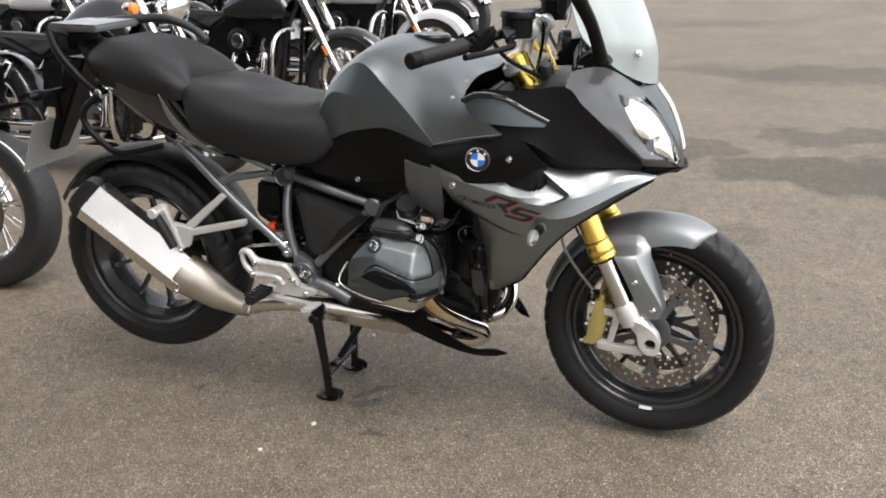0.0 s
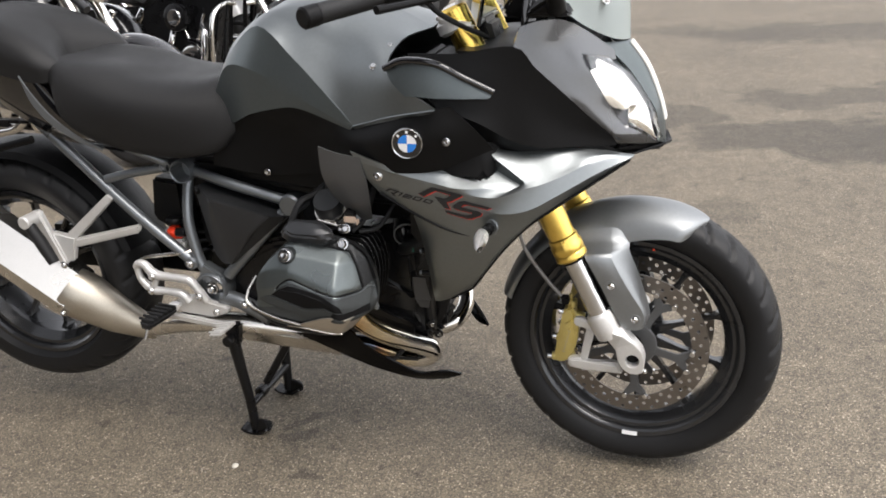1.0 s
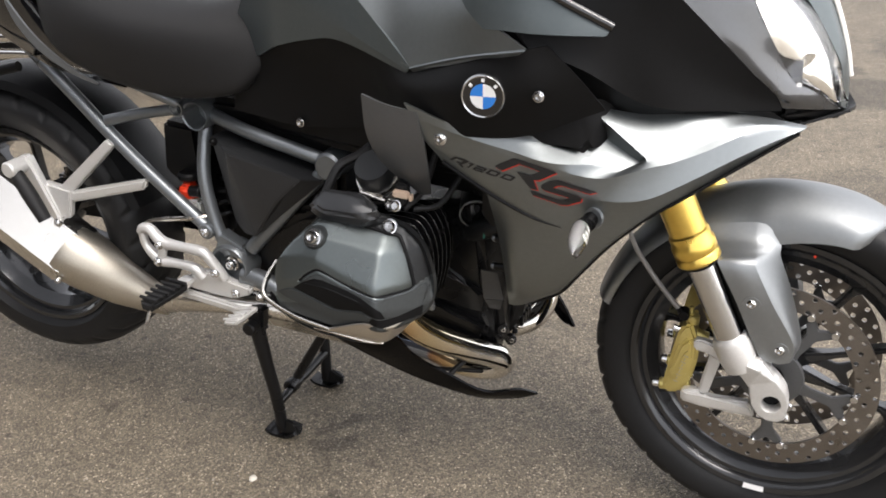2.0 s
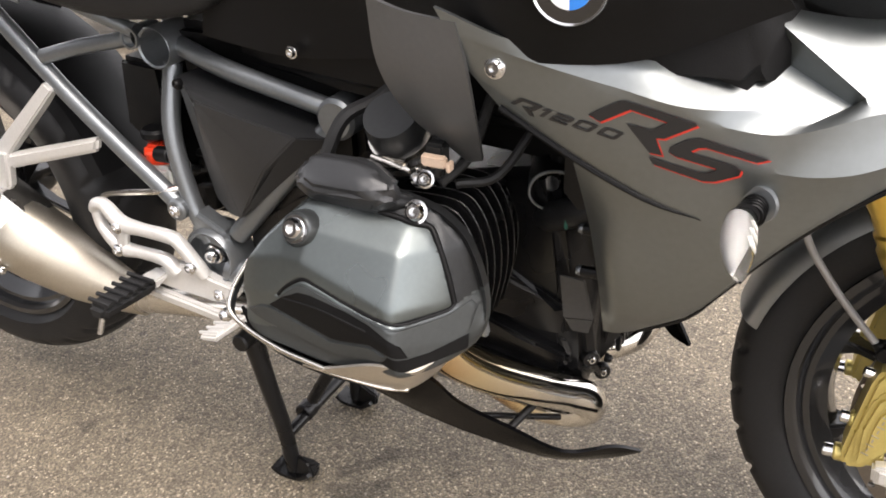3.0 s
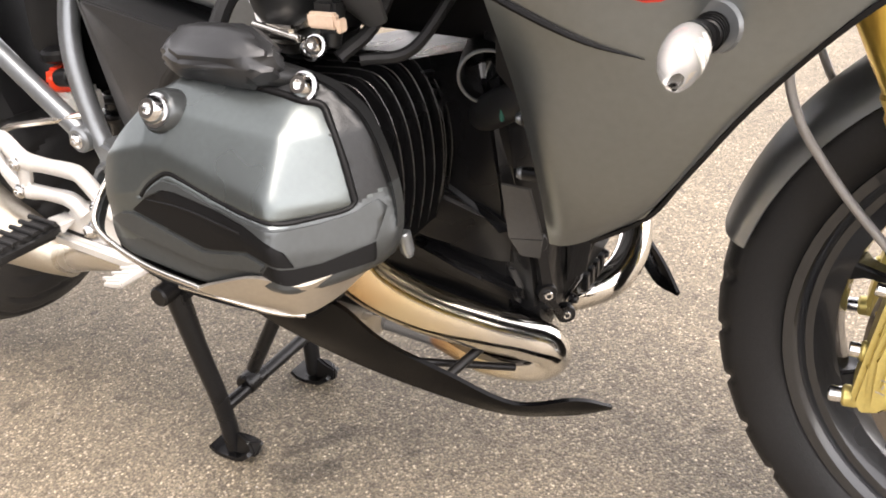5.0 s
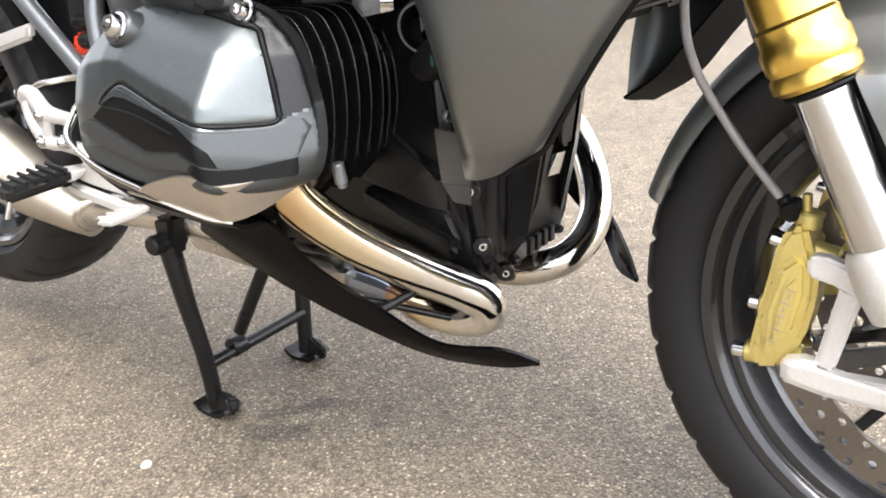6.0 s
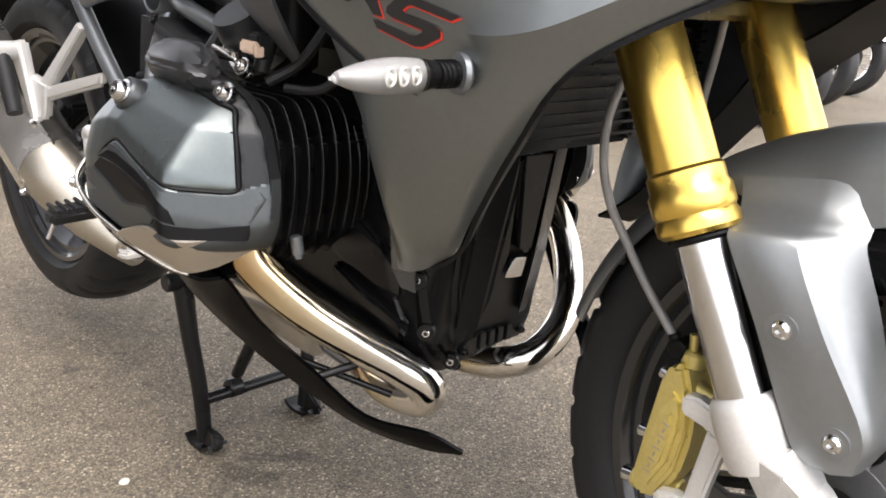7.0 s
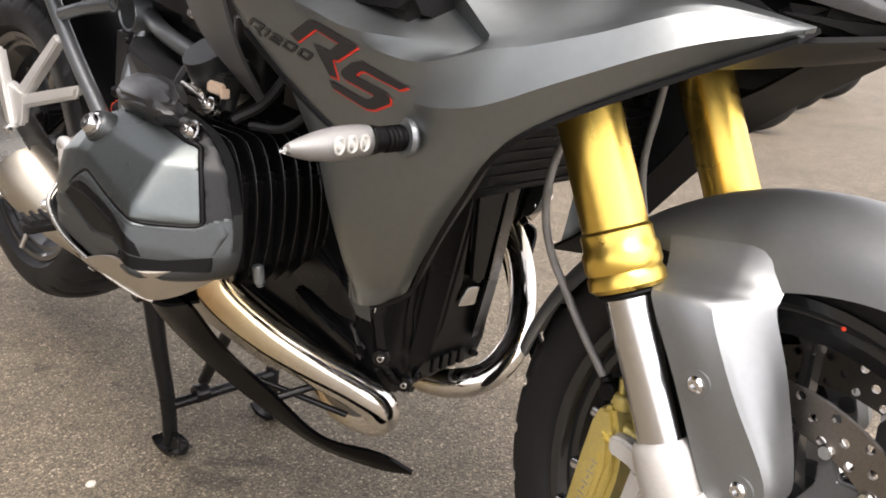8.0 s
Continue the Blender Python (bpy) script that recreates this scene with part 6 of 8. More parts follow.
part("sheet_bracket", joined(hull([(0.297, -0.139, 0.444), (0.325, -0.137, 0.442), (0.337, -0.133, 0.391), (0.303, -0.137, 0.388), (0.297, -0.136, 0.444), (0.325, -0.134, 0.442), (0.336, -0.130, 0.391), (0.303, -0.134, 0.388)], 0.0010),
                            hull([(0.303, -0.137, 0.389), (0.336, -0.133, 0.391), (0.312, -0.130, 0.368), (0.330, -0.122, 0.364), (0.303, -0.134, 0.389), (0.335, -0.130, 0.391), (0.312, -0.127, 0.368)], 0.0010)), SHEET, bike, "grey sheet bracket with a folded edge")
# bulged clutch-side casing with a slanting ridge, bolted flange, cast webs
part("side_casing", joined(hull([(0.180, -0.118, 0.450), (0.215, -0.132, 0.425), (0.290, -0.128, 0.400), (0.305, -0.118, 0.385), (0.300, -0.112, 0.345), (0.270, -0.124, 0.350), (0.200, -0.130, 0.372), (0.150, -0.118, 0.380), (0.180, -0.100, 0.450), (0.300, -0.100, 0.385), (0.150, -0.100, 0.380), (0.300, -0.100, 0.345)], 0.006),
                           hull([(0.190, -0.128, 0.362), (0.230, -0.134, 0.352), (0.302, -0.120, 0.322), (0.306, -0.112, 0.300), (0.250, -0.118, 0.315), (0.180, -0.118, 0.335), (0.190, -0.1, 0.362), (0.306, -0.1, 0.322), (0.306, -0.1, 0.300), (0.180, -0.1, 0.335)], 0.005),
                           hull([(0.060, -0.128, 0.330), (0.240, -0.124, 0.300), (0.300, -0.110, 0.282), (0.300, -0.10, 0.268), (0.060, -0.118, 0.290), (0.060, -0.10, 0.330), (0.300, -0.09, 0.282)], 0.006)), ENGINE, bike, "black engine side casing", 30)
part("casing_flange", joined(hull([(0.318, -0.118, 0.400), (0.326, -0.112, 0.396), (0.322, -0.108, 0.350), (0.330, -0.102, 0.350), (0.326, -0.098, 0.300), (0.334, -0.092, 0.300), (0.312, -0.116, 0.398), (0.318, -0.106, 0.350), (0.322, -0.096, 0.300)], 0.003),
                             hull([(0.326, -0.100, 0.304), (0.334, -0.092, 0.304), (0.330, -0.064, 0.258), (0.338, -0.056, 0.262), (0.322, -0.096, 0.300), (0.326, -0.060, 0.256)], 0.003)), ENGINE, bike, "", 30)
for q in ((0.322, -0.113, 0.376), (0.327, -0.099, 0.314), (0.333, -0.061, 0.270)):
    part("bolt_eye", lathe([(0, 0.004), (0.0095, 0.004), (0.0105, 0.0025), (0.0105, -0.006), (0, -0.006)], 22, Matrix.Translation(q) @ Vector((0.6, -0.8, 0)).to_track_quat("Y", "Z").to_matrix().to_4x4()), ENGINE, bike)
part("sensor_lug", hull([(0.296, -0.128, 0.352), (0.306, -0.124, 0.350), (0.304, -0.120, 0.325), (0.312, -0.117, 0.323), (0.296, -0.12, 0.352), (0.304, -0.112, 0.325)], 0.002), GREYPLASTIC, bike)
part("bell_housing", hull([(-0.16, -0.115, 0.40), (-0.05, -0.125, 0.48), (-0.05, 0.125, 0.48), (-0.16, 0.115, 0.40), (-0.10, -0.12, 0.26), (0.05, -0.12, 0.25), (0.05, 0.12, 0.25), (-0.10, 0.12, 0.26), (0.1, -0.125, 0.5), (0.1, 0.125, 0.5)], 0.012), ENGINE, bike)

# round hose end and its hose, coolant hose
part("air_hose", joined(lathe([(0.024, 0.03), (0.0265, 0.0), (0.027, -0.022), (0.0245, -0.024), (0.0225, -0.020), (0.0215, 0.02), (0, 0.02)], 32, Matrix.Translation((0.274, -0.106, 0.542)) @ Matrix.Rotation(radians(12), 4, "X") @ Matrix.Rotation(radians(20), 4, "Z")),
                        tube([(0.281, -0.106, 0.562), (0.290, -0.108, 0.60), (0.298, -0.11, 0.66)], [0.012, 0.011, 0.012], 12)), BLACK, bike, "black round hose end")
part("hose_stub", rod((0.278, -0.095, 0.537), (0.276, -0.115, 0.540), 0.010), STANCHION, bike)
part("coolant_hose", tube([(0.262, -0.10, 0.492), (0.284, -0.122, 0.506), (0.312, -0.134, 0.522), (0.345, -0.134, 0.536)], 0.017, 14), RUBBER, bike)
part("hose_rim", lathe([(0.0262, 0.0005), (0.0272, -0.0012), (0.0262, -0.0028), (0.0248, -0.0028), (0.0240, -0.0012), (0.0248, 0.0005), (0.0262, 0.0005)], 36, Matrix.Translation((0.274, -0.106, 0.542)) @ Matrix.Rotation(radians(12), 4, "X") @ Matrix.Rotation(radians(20), 4, "Z") @ Matrix.Translation((0, -0.0225, 0))), FRAME, bike, "lighter grey rim of the hose end")
# spacer sleeves that carry the side fairing
for z in (0.462, 0.512):
    sleeve = part("spacer_sleeve", rod((0.324, -0.150, z), (0.360, -0.152, z + 0.002), 0.0062), ENGINE, bike)
    bolt((0.322, -0.150, z), (-1, -0.3, 0), 0.0048, sleeve, FRAME, 0.004)
part("hose_mark", block(0.304, -0.1475, 0.512, 0.004, 0.003, 0.012, 0.001), material("green_mark", (0.008, 0.085, 0.06), 0.5), bike)
part("bracket_plate", prism([(0.300, 0.60), (0.335, 0.60), (0.338, 0.54), (0.318, 0.53), (0.300, 0.55)], -0.150, -0.146, 0.001), ENGINE, bike)
rad = part("radiator", block(0.435, 0, 0.63, 0.02, 0.20, 0.16, 0.004), ENGINE, bike, "black radiator behind the fork")
for ry in (-0.11, 0.11):
    part("radiator_tank", block(0.44, ry, 0.63, 0.03, 0.12, 0.17, 0.004), ENGINE, rad)
for k in range(14):
    part("radiator_fin", block(0.457, 0, 0.555 + 0.0115 * k, 0.006, 0.34, 0.003, 0), ENGINE, rad)
part("front_duct", hull([(0.40, -0.16, 0.70), (0.40, 0.16, 0.70), (0.42, -0.14, 0.53), (0.42, 0.14, 0.53), (0.34, -0.10, 0.70), (0.34, 0.10, 0.70), (0.36, -0.06, 0.53), (0.36, 0.06, 0.53)], 0.01), PANEL, bike)
pair("inner_cowl", skin([[(0.60, -0.13, 0.82), (0.68, -0.11, 0.80), (0.74, -0.07, 0.785)], [(0.56, -0.165, 0.74), (0.65, -0.14, 0.735), (0.735, -0.105, 0.755)]], 4, 3, 0.004), PANEL, bike)
part("inner_mud_shield", skin([[(0.80, -0.05, 0.755), (0.81, 0, 0.75), (0.80, 0.05, 0.755)], [(0.70, -0.13, 0.735), (0.70, 0, 0.72), (0.70, 0.13, 0.735)], [(0.58, -0.16, 0.70), (0.58, 0, 0.70), (0.58, 0.16, 0.70)], [(0.46, -0.16, 0.72), (0.46, 0, 0.72), (0.46, 0.16, 0.72)]], 4, 3, 0.004), PANEL, bike)


def cylinder_side(s):
    """One cylinder of the flat twin: finned barrel, head, cover with its inserts, skid trim, throttle body."""
    def Y(v):
        return v * s

    barrel = part("barrel", hull([(0.06, Y(0.11), 0.41), (0.232, Y(0.11), 0.41), (0.235, Y(0.11), 0.52), (0.06, Y(0.11), 0.53), (0.06, Y(0.26), 0.41), (0.232, Y(0.26), 0.41), (0.235, Y(0.26), 0.52), (0.06, Y(0.26), 0.53)], 0.006), ENGINE, bike, "black finned cylinder")
    for k in range(6):
        y = 0.155 + 0.0179 * k
        part("fin", prism([(0.045, 0.40), (0.06, 0.375), (0.215, 0.385), (0.240, 0.41), (0.250, 0.46), (0.249, 0.505), (0.238, 0.540), (0.216, 0.560), (0.07, 0.560), (0.045, 0.53)], Y(y), Y(y + 0.0028), 0.0010), FIN, barrel)
        # thin lighter line in place of the light caught by the fin's edge
        part("fin_edge", tube([(0.2397, Y(y + 0.0014), 0.412), (0.2495, Y(y + 0.0014), 0.46), (0.2487, Y(y + 0.0014), 0.505), (0.2376, Y(y + 0.0014), 0.540), (0.216, Y(y + 0.0014), 0.5595), (0.16, Y(y + 0.0014), 0.5597)], 0.0005, 6, 4), FINEDGE, barrel)
    for k in range(5):
        y = 0.096 + 0.0125 * k
        part("root_fin", prism([(0.07, 0.40), (0.21, 0.395), (0.233, 0.415), (0.241, 0.46), (0.239, 0.500), (0.226, 0.530), (0.07, 0.540)], Y(y), Y(y + 0.0026), 0.0010), FIN, barrel)
        part("fin_edge", tube([(0.2327, Y(y + 0.0013), 0.416), (0.2407, Y(y + 0.0013), 0.46), (0.2387, Y(y + 0.0013), 0.500), (0.226, Y(y + 0.0013), 0.529)], 0.0005, 6, 4), FINEDGE, barrel)
    base = [(0.036, 0.456), (0.033, 0.492), (0.046, 0.525), (0.070, 0.553), (0.100, 0.574), (0.150, 0.577), (0.203, 0.568), (0.228, 0.556), (0.248, 0.534), (0.264, 0.485), (0.262, 0.442), (0.242, 0.414), (0.190, 0.406), (0.141, 0.402), (0.088, 0.412), (0.048, 0.434)]
    face = [(0.0380, 0.4660), (0.0360, 0.4980), (0.0500, 0.5240), (0.0670, 0.5440), (0.0930, 0.5640), (0.1490, 0.5690), (0.2000, 0.5590), (0.2210, 0.5490), (0.2390, 0.5300), (0.2560, 0.4820), (0.2530, 0.4480), (0.2340, 0.4280), (0.1960, 0.4300), (0.1450, 0.4220), (0.0860, 0.4270), (0.0380, 0.4380)]
    joint = [(0.0820, 0.4870), (0.0910, 0.4970), (0.1040, 0.5060), (0.1120, 0.5085), (0.1220, 0.5060), (0.1570, 0.4935), (0.1850, 0.4850), (0.2080, 0.4800), (0.2260, 0.4770), (0.2380, 0.4765), (0.2410, 0.4810), (0.2330, 0.5100), (0.2200, 0.5400), (0.2110, 0.5510), (0.1980, 0.5560), (0.1760, 0.5610), (0.1500, 0.5660)]

    def soft(u, k=0.0012):
        return u if u > 12 * k else k * math.log(1 + math.exp(u / k))

    def depth(x, z):
        # side face, bent at a ridge below the leaning main face, a top band and a facet turned to the front
        ridge = 0.526 - 0.33 * max(0.0, x - 0.107) - 0.25 * max(0.0, 0.085 - x)
        bend = 0.554 - 0.17 * (x - 0.100)
        edge = 0.2065 - 0.13 * (z - 0.480)
        slope = 1.65 - 11.0 * max(0.0, min(0.075, z - 0.480))
        d = 0.3455 + min(0.0085, 0.25 * (ridge - z)) - 0.52 * soft(z - ridge) - 0.75 * soft(z - bend) - slope * soft(x - edge, 0.0022) - 7 * max(0.0, 0.065 - x) ** 2
        return max(d, 0.262)

    def P(x, z, out=0.0):
        return (x, Y(depth(x, z) + out), z)

    n = 15
    fine_base = smooth_line([(x, 0, z) for x, z in base + base[:1]], n)[:-1]
    fine_face = smooth_line([(x, 0, z) for x, z in face + face[:1]], n)[:-1]
    seam = np.array([(p.x, p.z) for p in smooth_line([(x, 0, z) for x, z in joint], 8)])

    def near(x, z):
        return float(np.min(np.hypot(seam[:, 0] - x, seam[:, 1] - z)))

    middle = Vector((0.150, 0, 0.492))
    rings = [[(p.x, Y(0.255), p.z) for p in fine_base], [(p.x, Y(0.266), p.z) for p in fine_base]]
    for k, drop in ((0.12, 0.62), (0.30, 0.34), (0.52, 0.15), (0.76, 0.04)):
        ring = [p.lerp(q, k) for p, q in zip(fine_base, fine_face)]
        rings.append([(p.x, Y(0.268 + (depth(p.x, p.z) - 0.268) * (1 - drop)), p.z) for p in ring])
    for j in range(44):
        ring = [middle.lerp(p, 1 - j / 44.5) for p in fine_face]
        rings.append([P(p.x, p.z, -0.0035 * math.exp(-(near(p.x, p.z) / 0.0017) ** 2)) for p in ring])
    cov = layers(rings)

    def casting(f):
        c = f.calc_center_median()
        x, z = c.x, c.z
        ahead = x > np.interp(z, [0.477, 0.481, 0.510, 0.540, 0.551, 0.556], [0.2400, 0.2410, 0.2330, 0.2200, 0.2110, 0.1980])
        above = (z - 0.5665) + 0.25 * (x - 0.150) > 0 and x > 0.150
        return (ahead or above) and z > 0.477 + 0.6 * (x - 0.240)

    cov.normal_update()
    head = cov.copy()
    bmesh.ops.delete(head, geom=[f for f in head.faces if not casting(f)], context="FACES")
    bmesh.ops.delete(cov, geom=[f for f in cov.faces if casting(f)], context="FACES")
    def lower(f):
        c = f.calc_center_median()
        return c.z < np.interp(c.x, [0.03, 0.10, 0.125, 0.157, 0.208, 0.240, 0.270], [0.440, 0.452, 0.492, 0.490, 0.4765, 0.4760, 0.494])

    skirt = cov.copy()
    bmesh.ops.delete(skirt, geom=[f for f in skirt.faces if not lower(f)], context="FACES")
    bmesh.ops.delete(cov, geom=[f for f in cov.faces if lower(f)], context="FACES")
    cover = part("head_cover", cov, COVERLIGHT, bike, "slate grey metallic cylinder head cover", 50)
    part("cover_skirt", skirt, COVER, cover, "", 50)
    part("cylinder_head", head, HEADCAST, bike, "black cast cylinder head", 50)

    def plate(pts, lo, hi, bevel=0.0012):
        # a piece cut to an outline, lying on the curved outer face
        bm = bmesh.new()
        bm.faces.new([bm.verts.new((x, 0, z)) for x, z in pts])
        bmesh.ops.triangulate(bm, faces=bm.faces[:])
        for _ in range(4):
            bmesh.ops.subdivide_edges(bm, edges=[e for e in bm.edges if e.calc_length() > 0.006], cuts=1)
            bmesh.ops.triangulate(bm, faces=bm.faces[:])
        for v in bm.verts:
            v.co = P(v.co.x, v.co.z, lo)
        g = bmesh.ops.extrude_face_region(bm, geom=bm.faces[:])
        bmesh.ops.translate(bm, verts=[v for v in g["geom"] if isinstance(v, bmesh.types.BMVert)], vec=(0, (hi - lo) * s, 0))
        bmesh.ops.recalc_face_normals(bm, faces=bm.faces[:])
        bmesh.ops.bevel(bm, geom=[e for e in bm.edges if e.calc_face_angle(0) > 0.9], offset=bevel, segments=2, affect="EDGES", clamp_overlap=True)
        return bm

    # dark joint that runs under and round the insert
    part("cover_joint", tube([P(x, z, -0.0022) for x, z in joint[:11]], 0.0022, 8, 5), BLACK, cover)
    part("head_joint", tube([P(x, z, -0.0012) for x, z in joint[10:]], 0.0032, 10, 6), BLACK, cover)
    # band above the pad, pad with its ridge, band below
    part("cover_rib", plate([(0.0850, 0.4860), (0.0960, 0.4965), (0.1080, 0.5035), (0.1210, 0.5020), (0.1570, 0.4895), (0.1850, 0.4810), (0.2080, 0.4755), (0.2260, 0.4725), (0.2400, 0.4725), (0.2520, 0.4780), (0.2570, 0.4700), (0.2540, 0.4480), (0.2300, 0.4430), (0.2190, 0.4460), (0.2140, 0.4590), (0.2070, 0.4660), (0.1840, 0.4790), (0.1610, 0.4870), (0.1210, 0.4965), (0.1070, 0.4970), (0.0890, 0.4880)], -0.003, 0.0022, 0.0018), COVER, cover, "", 40)
    part("rubber_insert", plate([(0.0710, 0.4740), (0.0880, 0.4870), (0.1070, 0.4960), (0.1200, 0.4980), (0.1610, 0.4865), (0.1840, 0.4785), (0.2065, 0.4655), (0.2130, 0.4590), (0.2180, 0.4450), (0.1840, 0.4580), (0.1490, 0.4530), (0.1410, 0.4530)], -0.003, 0.0012), BLACK, cover, "black rubber pad on the head cover", 30)
    part("pad_ridge", tube([P(0.0910, 0.4860, 0.001), P(0.1300, 0.4840, 0.001), P(0.1800, 0.4720, 0.001)], 0.0012, 6), BLACK, cover)
    part("lower_rib", plate([(0.0400, 0.4600), (0.0580, 0.4700), (0.0720, 0.4720), (0.1400, 0.4500), (0.1490, 0.4510), (0.1840, 0.4560), (0.2000, 0.4490), (0.1950, 0.4420), (0.1690, 0.4400), (0.1440, 0.4360), (0.1250, 0.4400), (0.0670, 0.4520)], -0.003, 0.0022, 0.0018), COVER, cover, "", 40)
    part("lower_strip", plate([(0.1900, 0.4400), (0.1960, 0.4420), (0.2020, 0.4495), (0.2180, 0.4445), (0.2300, 0.4425), (0.2540, 0.4465), (0.2540, 0.4300), (0.2200, 0.4290), (0.1980, 0.4390)], -0.003, 0.0006), BLACK, cover, "", 40)
    # polished skid trim under the cover
    lip = [(0.022, Y(0.318), 0.494), (0.010, Y(0.338), 0.464), (0.018, Y(0.351), 0.444), (0.072, Y(0.359), 0.427), (0.133, Y(0.3575), 0.4155)]
    part("trim_rim", tube(lip, 0.0026, 10, 6), STEEL, bike, "bright metal rim under the cylinder head", 60)
    skid = skin([[(0.131, Y(0.3605), 0.417), (0.152, Y(0.3625), 0.4265), (0.190, Y(0.3585), 0.438), (0.222, Y(0.3430), 0.4295), (0.237, Y(0.313), 0.431), (0.249, Y(0.283), 0.435)],
                 [(0.134, Y(0.357), 0.412), (0.154, Y(0.356), 0.412), (0.186, Y(0.350), 0.413), (0.214, Y(0.333), 0.408), (0.230, Y(0.306), 0.414), (0.242, Y(0.276), 0.424)],
                 [(0.138, Y(0.350), 0.406), (0.158, Y(0.342), 0.399), (0.182, Y(0.332), 0.391), (0.204, Y(0.322), 0.388), (0.222, Y(0.298), 0.396), (0.237, Y(0.268), 0.412)]], 5, 4, 0.003)
    part("skid_trim", skid, TRIM, bike, "satin metal trim below the cylinder head", 40)
    part("skid_strip", skin([[(0.016, Y(0.316), 0.488), (0.006, Y(0.334), 0.458), (0.015, Y(0.348), 0.439), (0.072, Y(0.356), 0.423), (0.134, Y(0.355), 0.411)],
                             [(0.013, Y(0.314), 0.478), (0.004, Y(0.330), 0.449), (0.016, Y(0.344), 0.430), (0.074, Y(0.350), 0.411), (0.138, Y(0.348), 0.4045)]], 5, 3, 0.003), COVER, bike, "", 40)
    part("trim_edge", tube([(0.100, Y(0.350), 0.4065), (0.138, Y(0.3485), 0.4045), (0.160, Y(0.341), 0.3975), (0.184, Y(0.331), 0.3895), (0.204, Y(0.321), 0.3865)], 0.0020, 8, 6), STEEL, bike, "", 60)
    part("skid_pad", skin([[(0.012, Y(0.326), 0.440), (0.04, Y(0.340), 0.419), (0.10, Y(0.346), 0.4045), (0.160, Y(0.338), 0.396), (0.200, Y(0.318), 0.386)], [(0.02, Y(0.31), 0.418), (0.05, Y(0.318), 0.398), (0.10, Y(0.318), 0.385), (0.16, Y(0.308), 0.377), (0.196, Y(0.295), 0.375)], [(0.03, Y(0.24), 0.400), (0.05, Y(0.24), 0.384), (0.10, Y(0.24), 0.374), (0.18, Y(0.24), 0.372), (0.20, Y(0.24), 0.374)]], 4, 3, 0.004), BLACK, bike)
    for p, d, r in (((0.098, Y(0.334), 0.5535), (0, s, 0.5), 0.0110), ((0.198, Y(0.2775), 0.5655), (0.1, s, 0.5), 0.0095), ((0.249, Y(0.262), 0.433), (0.5, s, 0), 0.0075), ((0.006, Y(0.349), 0.440), (-0.3, s, 0), 0.006), ((0.185, Y(0.245), 0.585), (0, s, 0.3), 0.008)):
        bolt(p, d, r, cover, STANCHION, r * 0.9)
    part("bolt_collar", lathe([(0.012, -0.004), (0.0195, -0.004), (0.0175, 0.010), (0.0155, 0.0125), (0.012, 0.012)], 26, Matrix.Translation((0.098, Y(0.322), 0.5480)) @ Vector((0, s, 0.5)).to_track_quat("Y", "Z").to_matrix().to_4x4()), COVER, cover)
    # coil cover on the head
    up_, out_ = Vector((0, -0.66 * s, 0.75)), Vector((0, 0.75 * s, 0.66))
    heart = Vector((0.126, Y(0.284), 0.588))

    def slab(pts, d):
        return [heart + Vector((u, 0, 0)) + up_ * v + out_ * d for u, v in pts]

    coil = hull(slab([(-0.058, -0.012), (-0.050, 0.016), (-0.034, 0.026), (0.022, 0.028), (0.052, 0.010), (0.058, -0.008), (0.040, -0.024), (-0.030, -0.026)], -0.016)
                + slab([(-0.056, -0.012), (-0.048, 0.014), (-0.034, 0.022), (0.020, 0.024), (0.050, 0.008), (0.056, -0.008), (0.038, -0.022), (-0.030, -0.024)], 0.006)
                + slab([(-0.040, -0.010), (-0.034, 0.006), (-0.004, 0.010), (0.018, 0.008), (0.036, -0.004), (0.026, -0.016), (-0.024, -0.017)], 0.017), 0.004)
    part("coil_neck", rod(heart + Vector((0.03, 0, 0)) + up_ * -0.012, (0.184, Y(0.262), 0.564), 0.012, 18, 0.009), HEADCAST, bike)
    part("coil_boot", rod(heart + out_ * -0.015, heart + out_ * -0.055, 0.022, 18), BLACK, bike)
    part("coil_cover", coil, GREYPLASTIC, bike, "dark grey ignition coil cover", 35)
    part("throttle_body", joined(rod((0.150, Y(0.165), 0.580), (0.150, Y(0.165), 0.680), 0.030, 24), rod((0.165, Y(0.205), 0.605), (0.130, Y(0.15), 0.62), 0.022, 20)), ENGINE, bike)
    lean = Matrix.Translation((0.150, Y(0.205), 0.600)) @ Matrix.Rotation(radians(90 - 35 * s), 4, "X")
    part("intake_clamp", joined(lathe([(0.030, -0.008), (0.0345, -0.008), (0.0345, 0.004), (0.030, 0.004), (0.030, -0.008)], 32, lean), lathe([(0.030, 0.014), (0.0335, 0.014), (0.0335, 0.020), (0.030, 0.020), (0.030, 0.014)], 32, lean)), STEEL, bike, "polished hose clamp")
    part("intake_stub", lathe([(0, -0.02), (0.030, -0.02), (0.031, 0.03), (0.028, 0.05), (0, 0.05)], 28, lean), HEADCAST, bike)
    part("clamp_block", joined(block(0.158, Y(0.250), 0.598, 0.036, 0.010, 0.012, 0.003), rod((0.138, Y(0.254), 0.603), (0.180, Y(0.252), 0.594), 0.0035)), STEEL, bike)
    part("injector", joined(rod((0.196, Y(0.235), 0.585), (0.205, Y(0.225), 0.64), 0.009), block(0.205, Y(0.243), 0.612, 0.020, 0.016, 0.026, 0.003)), HEADCAST, bike)
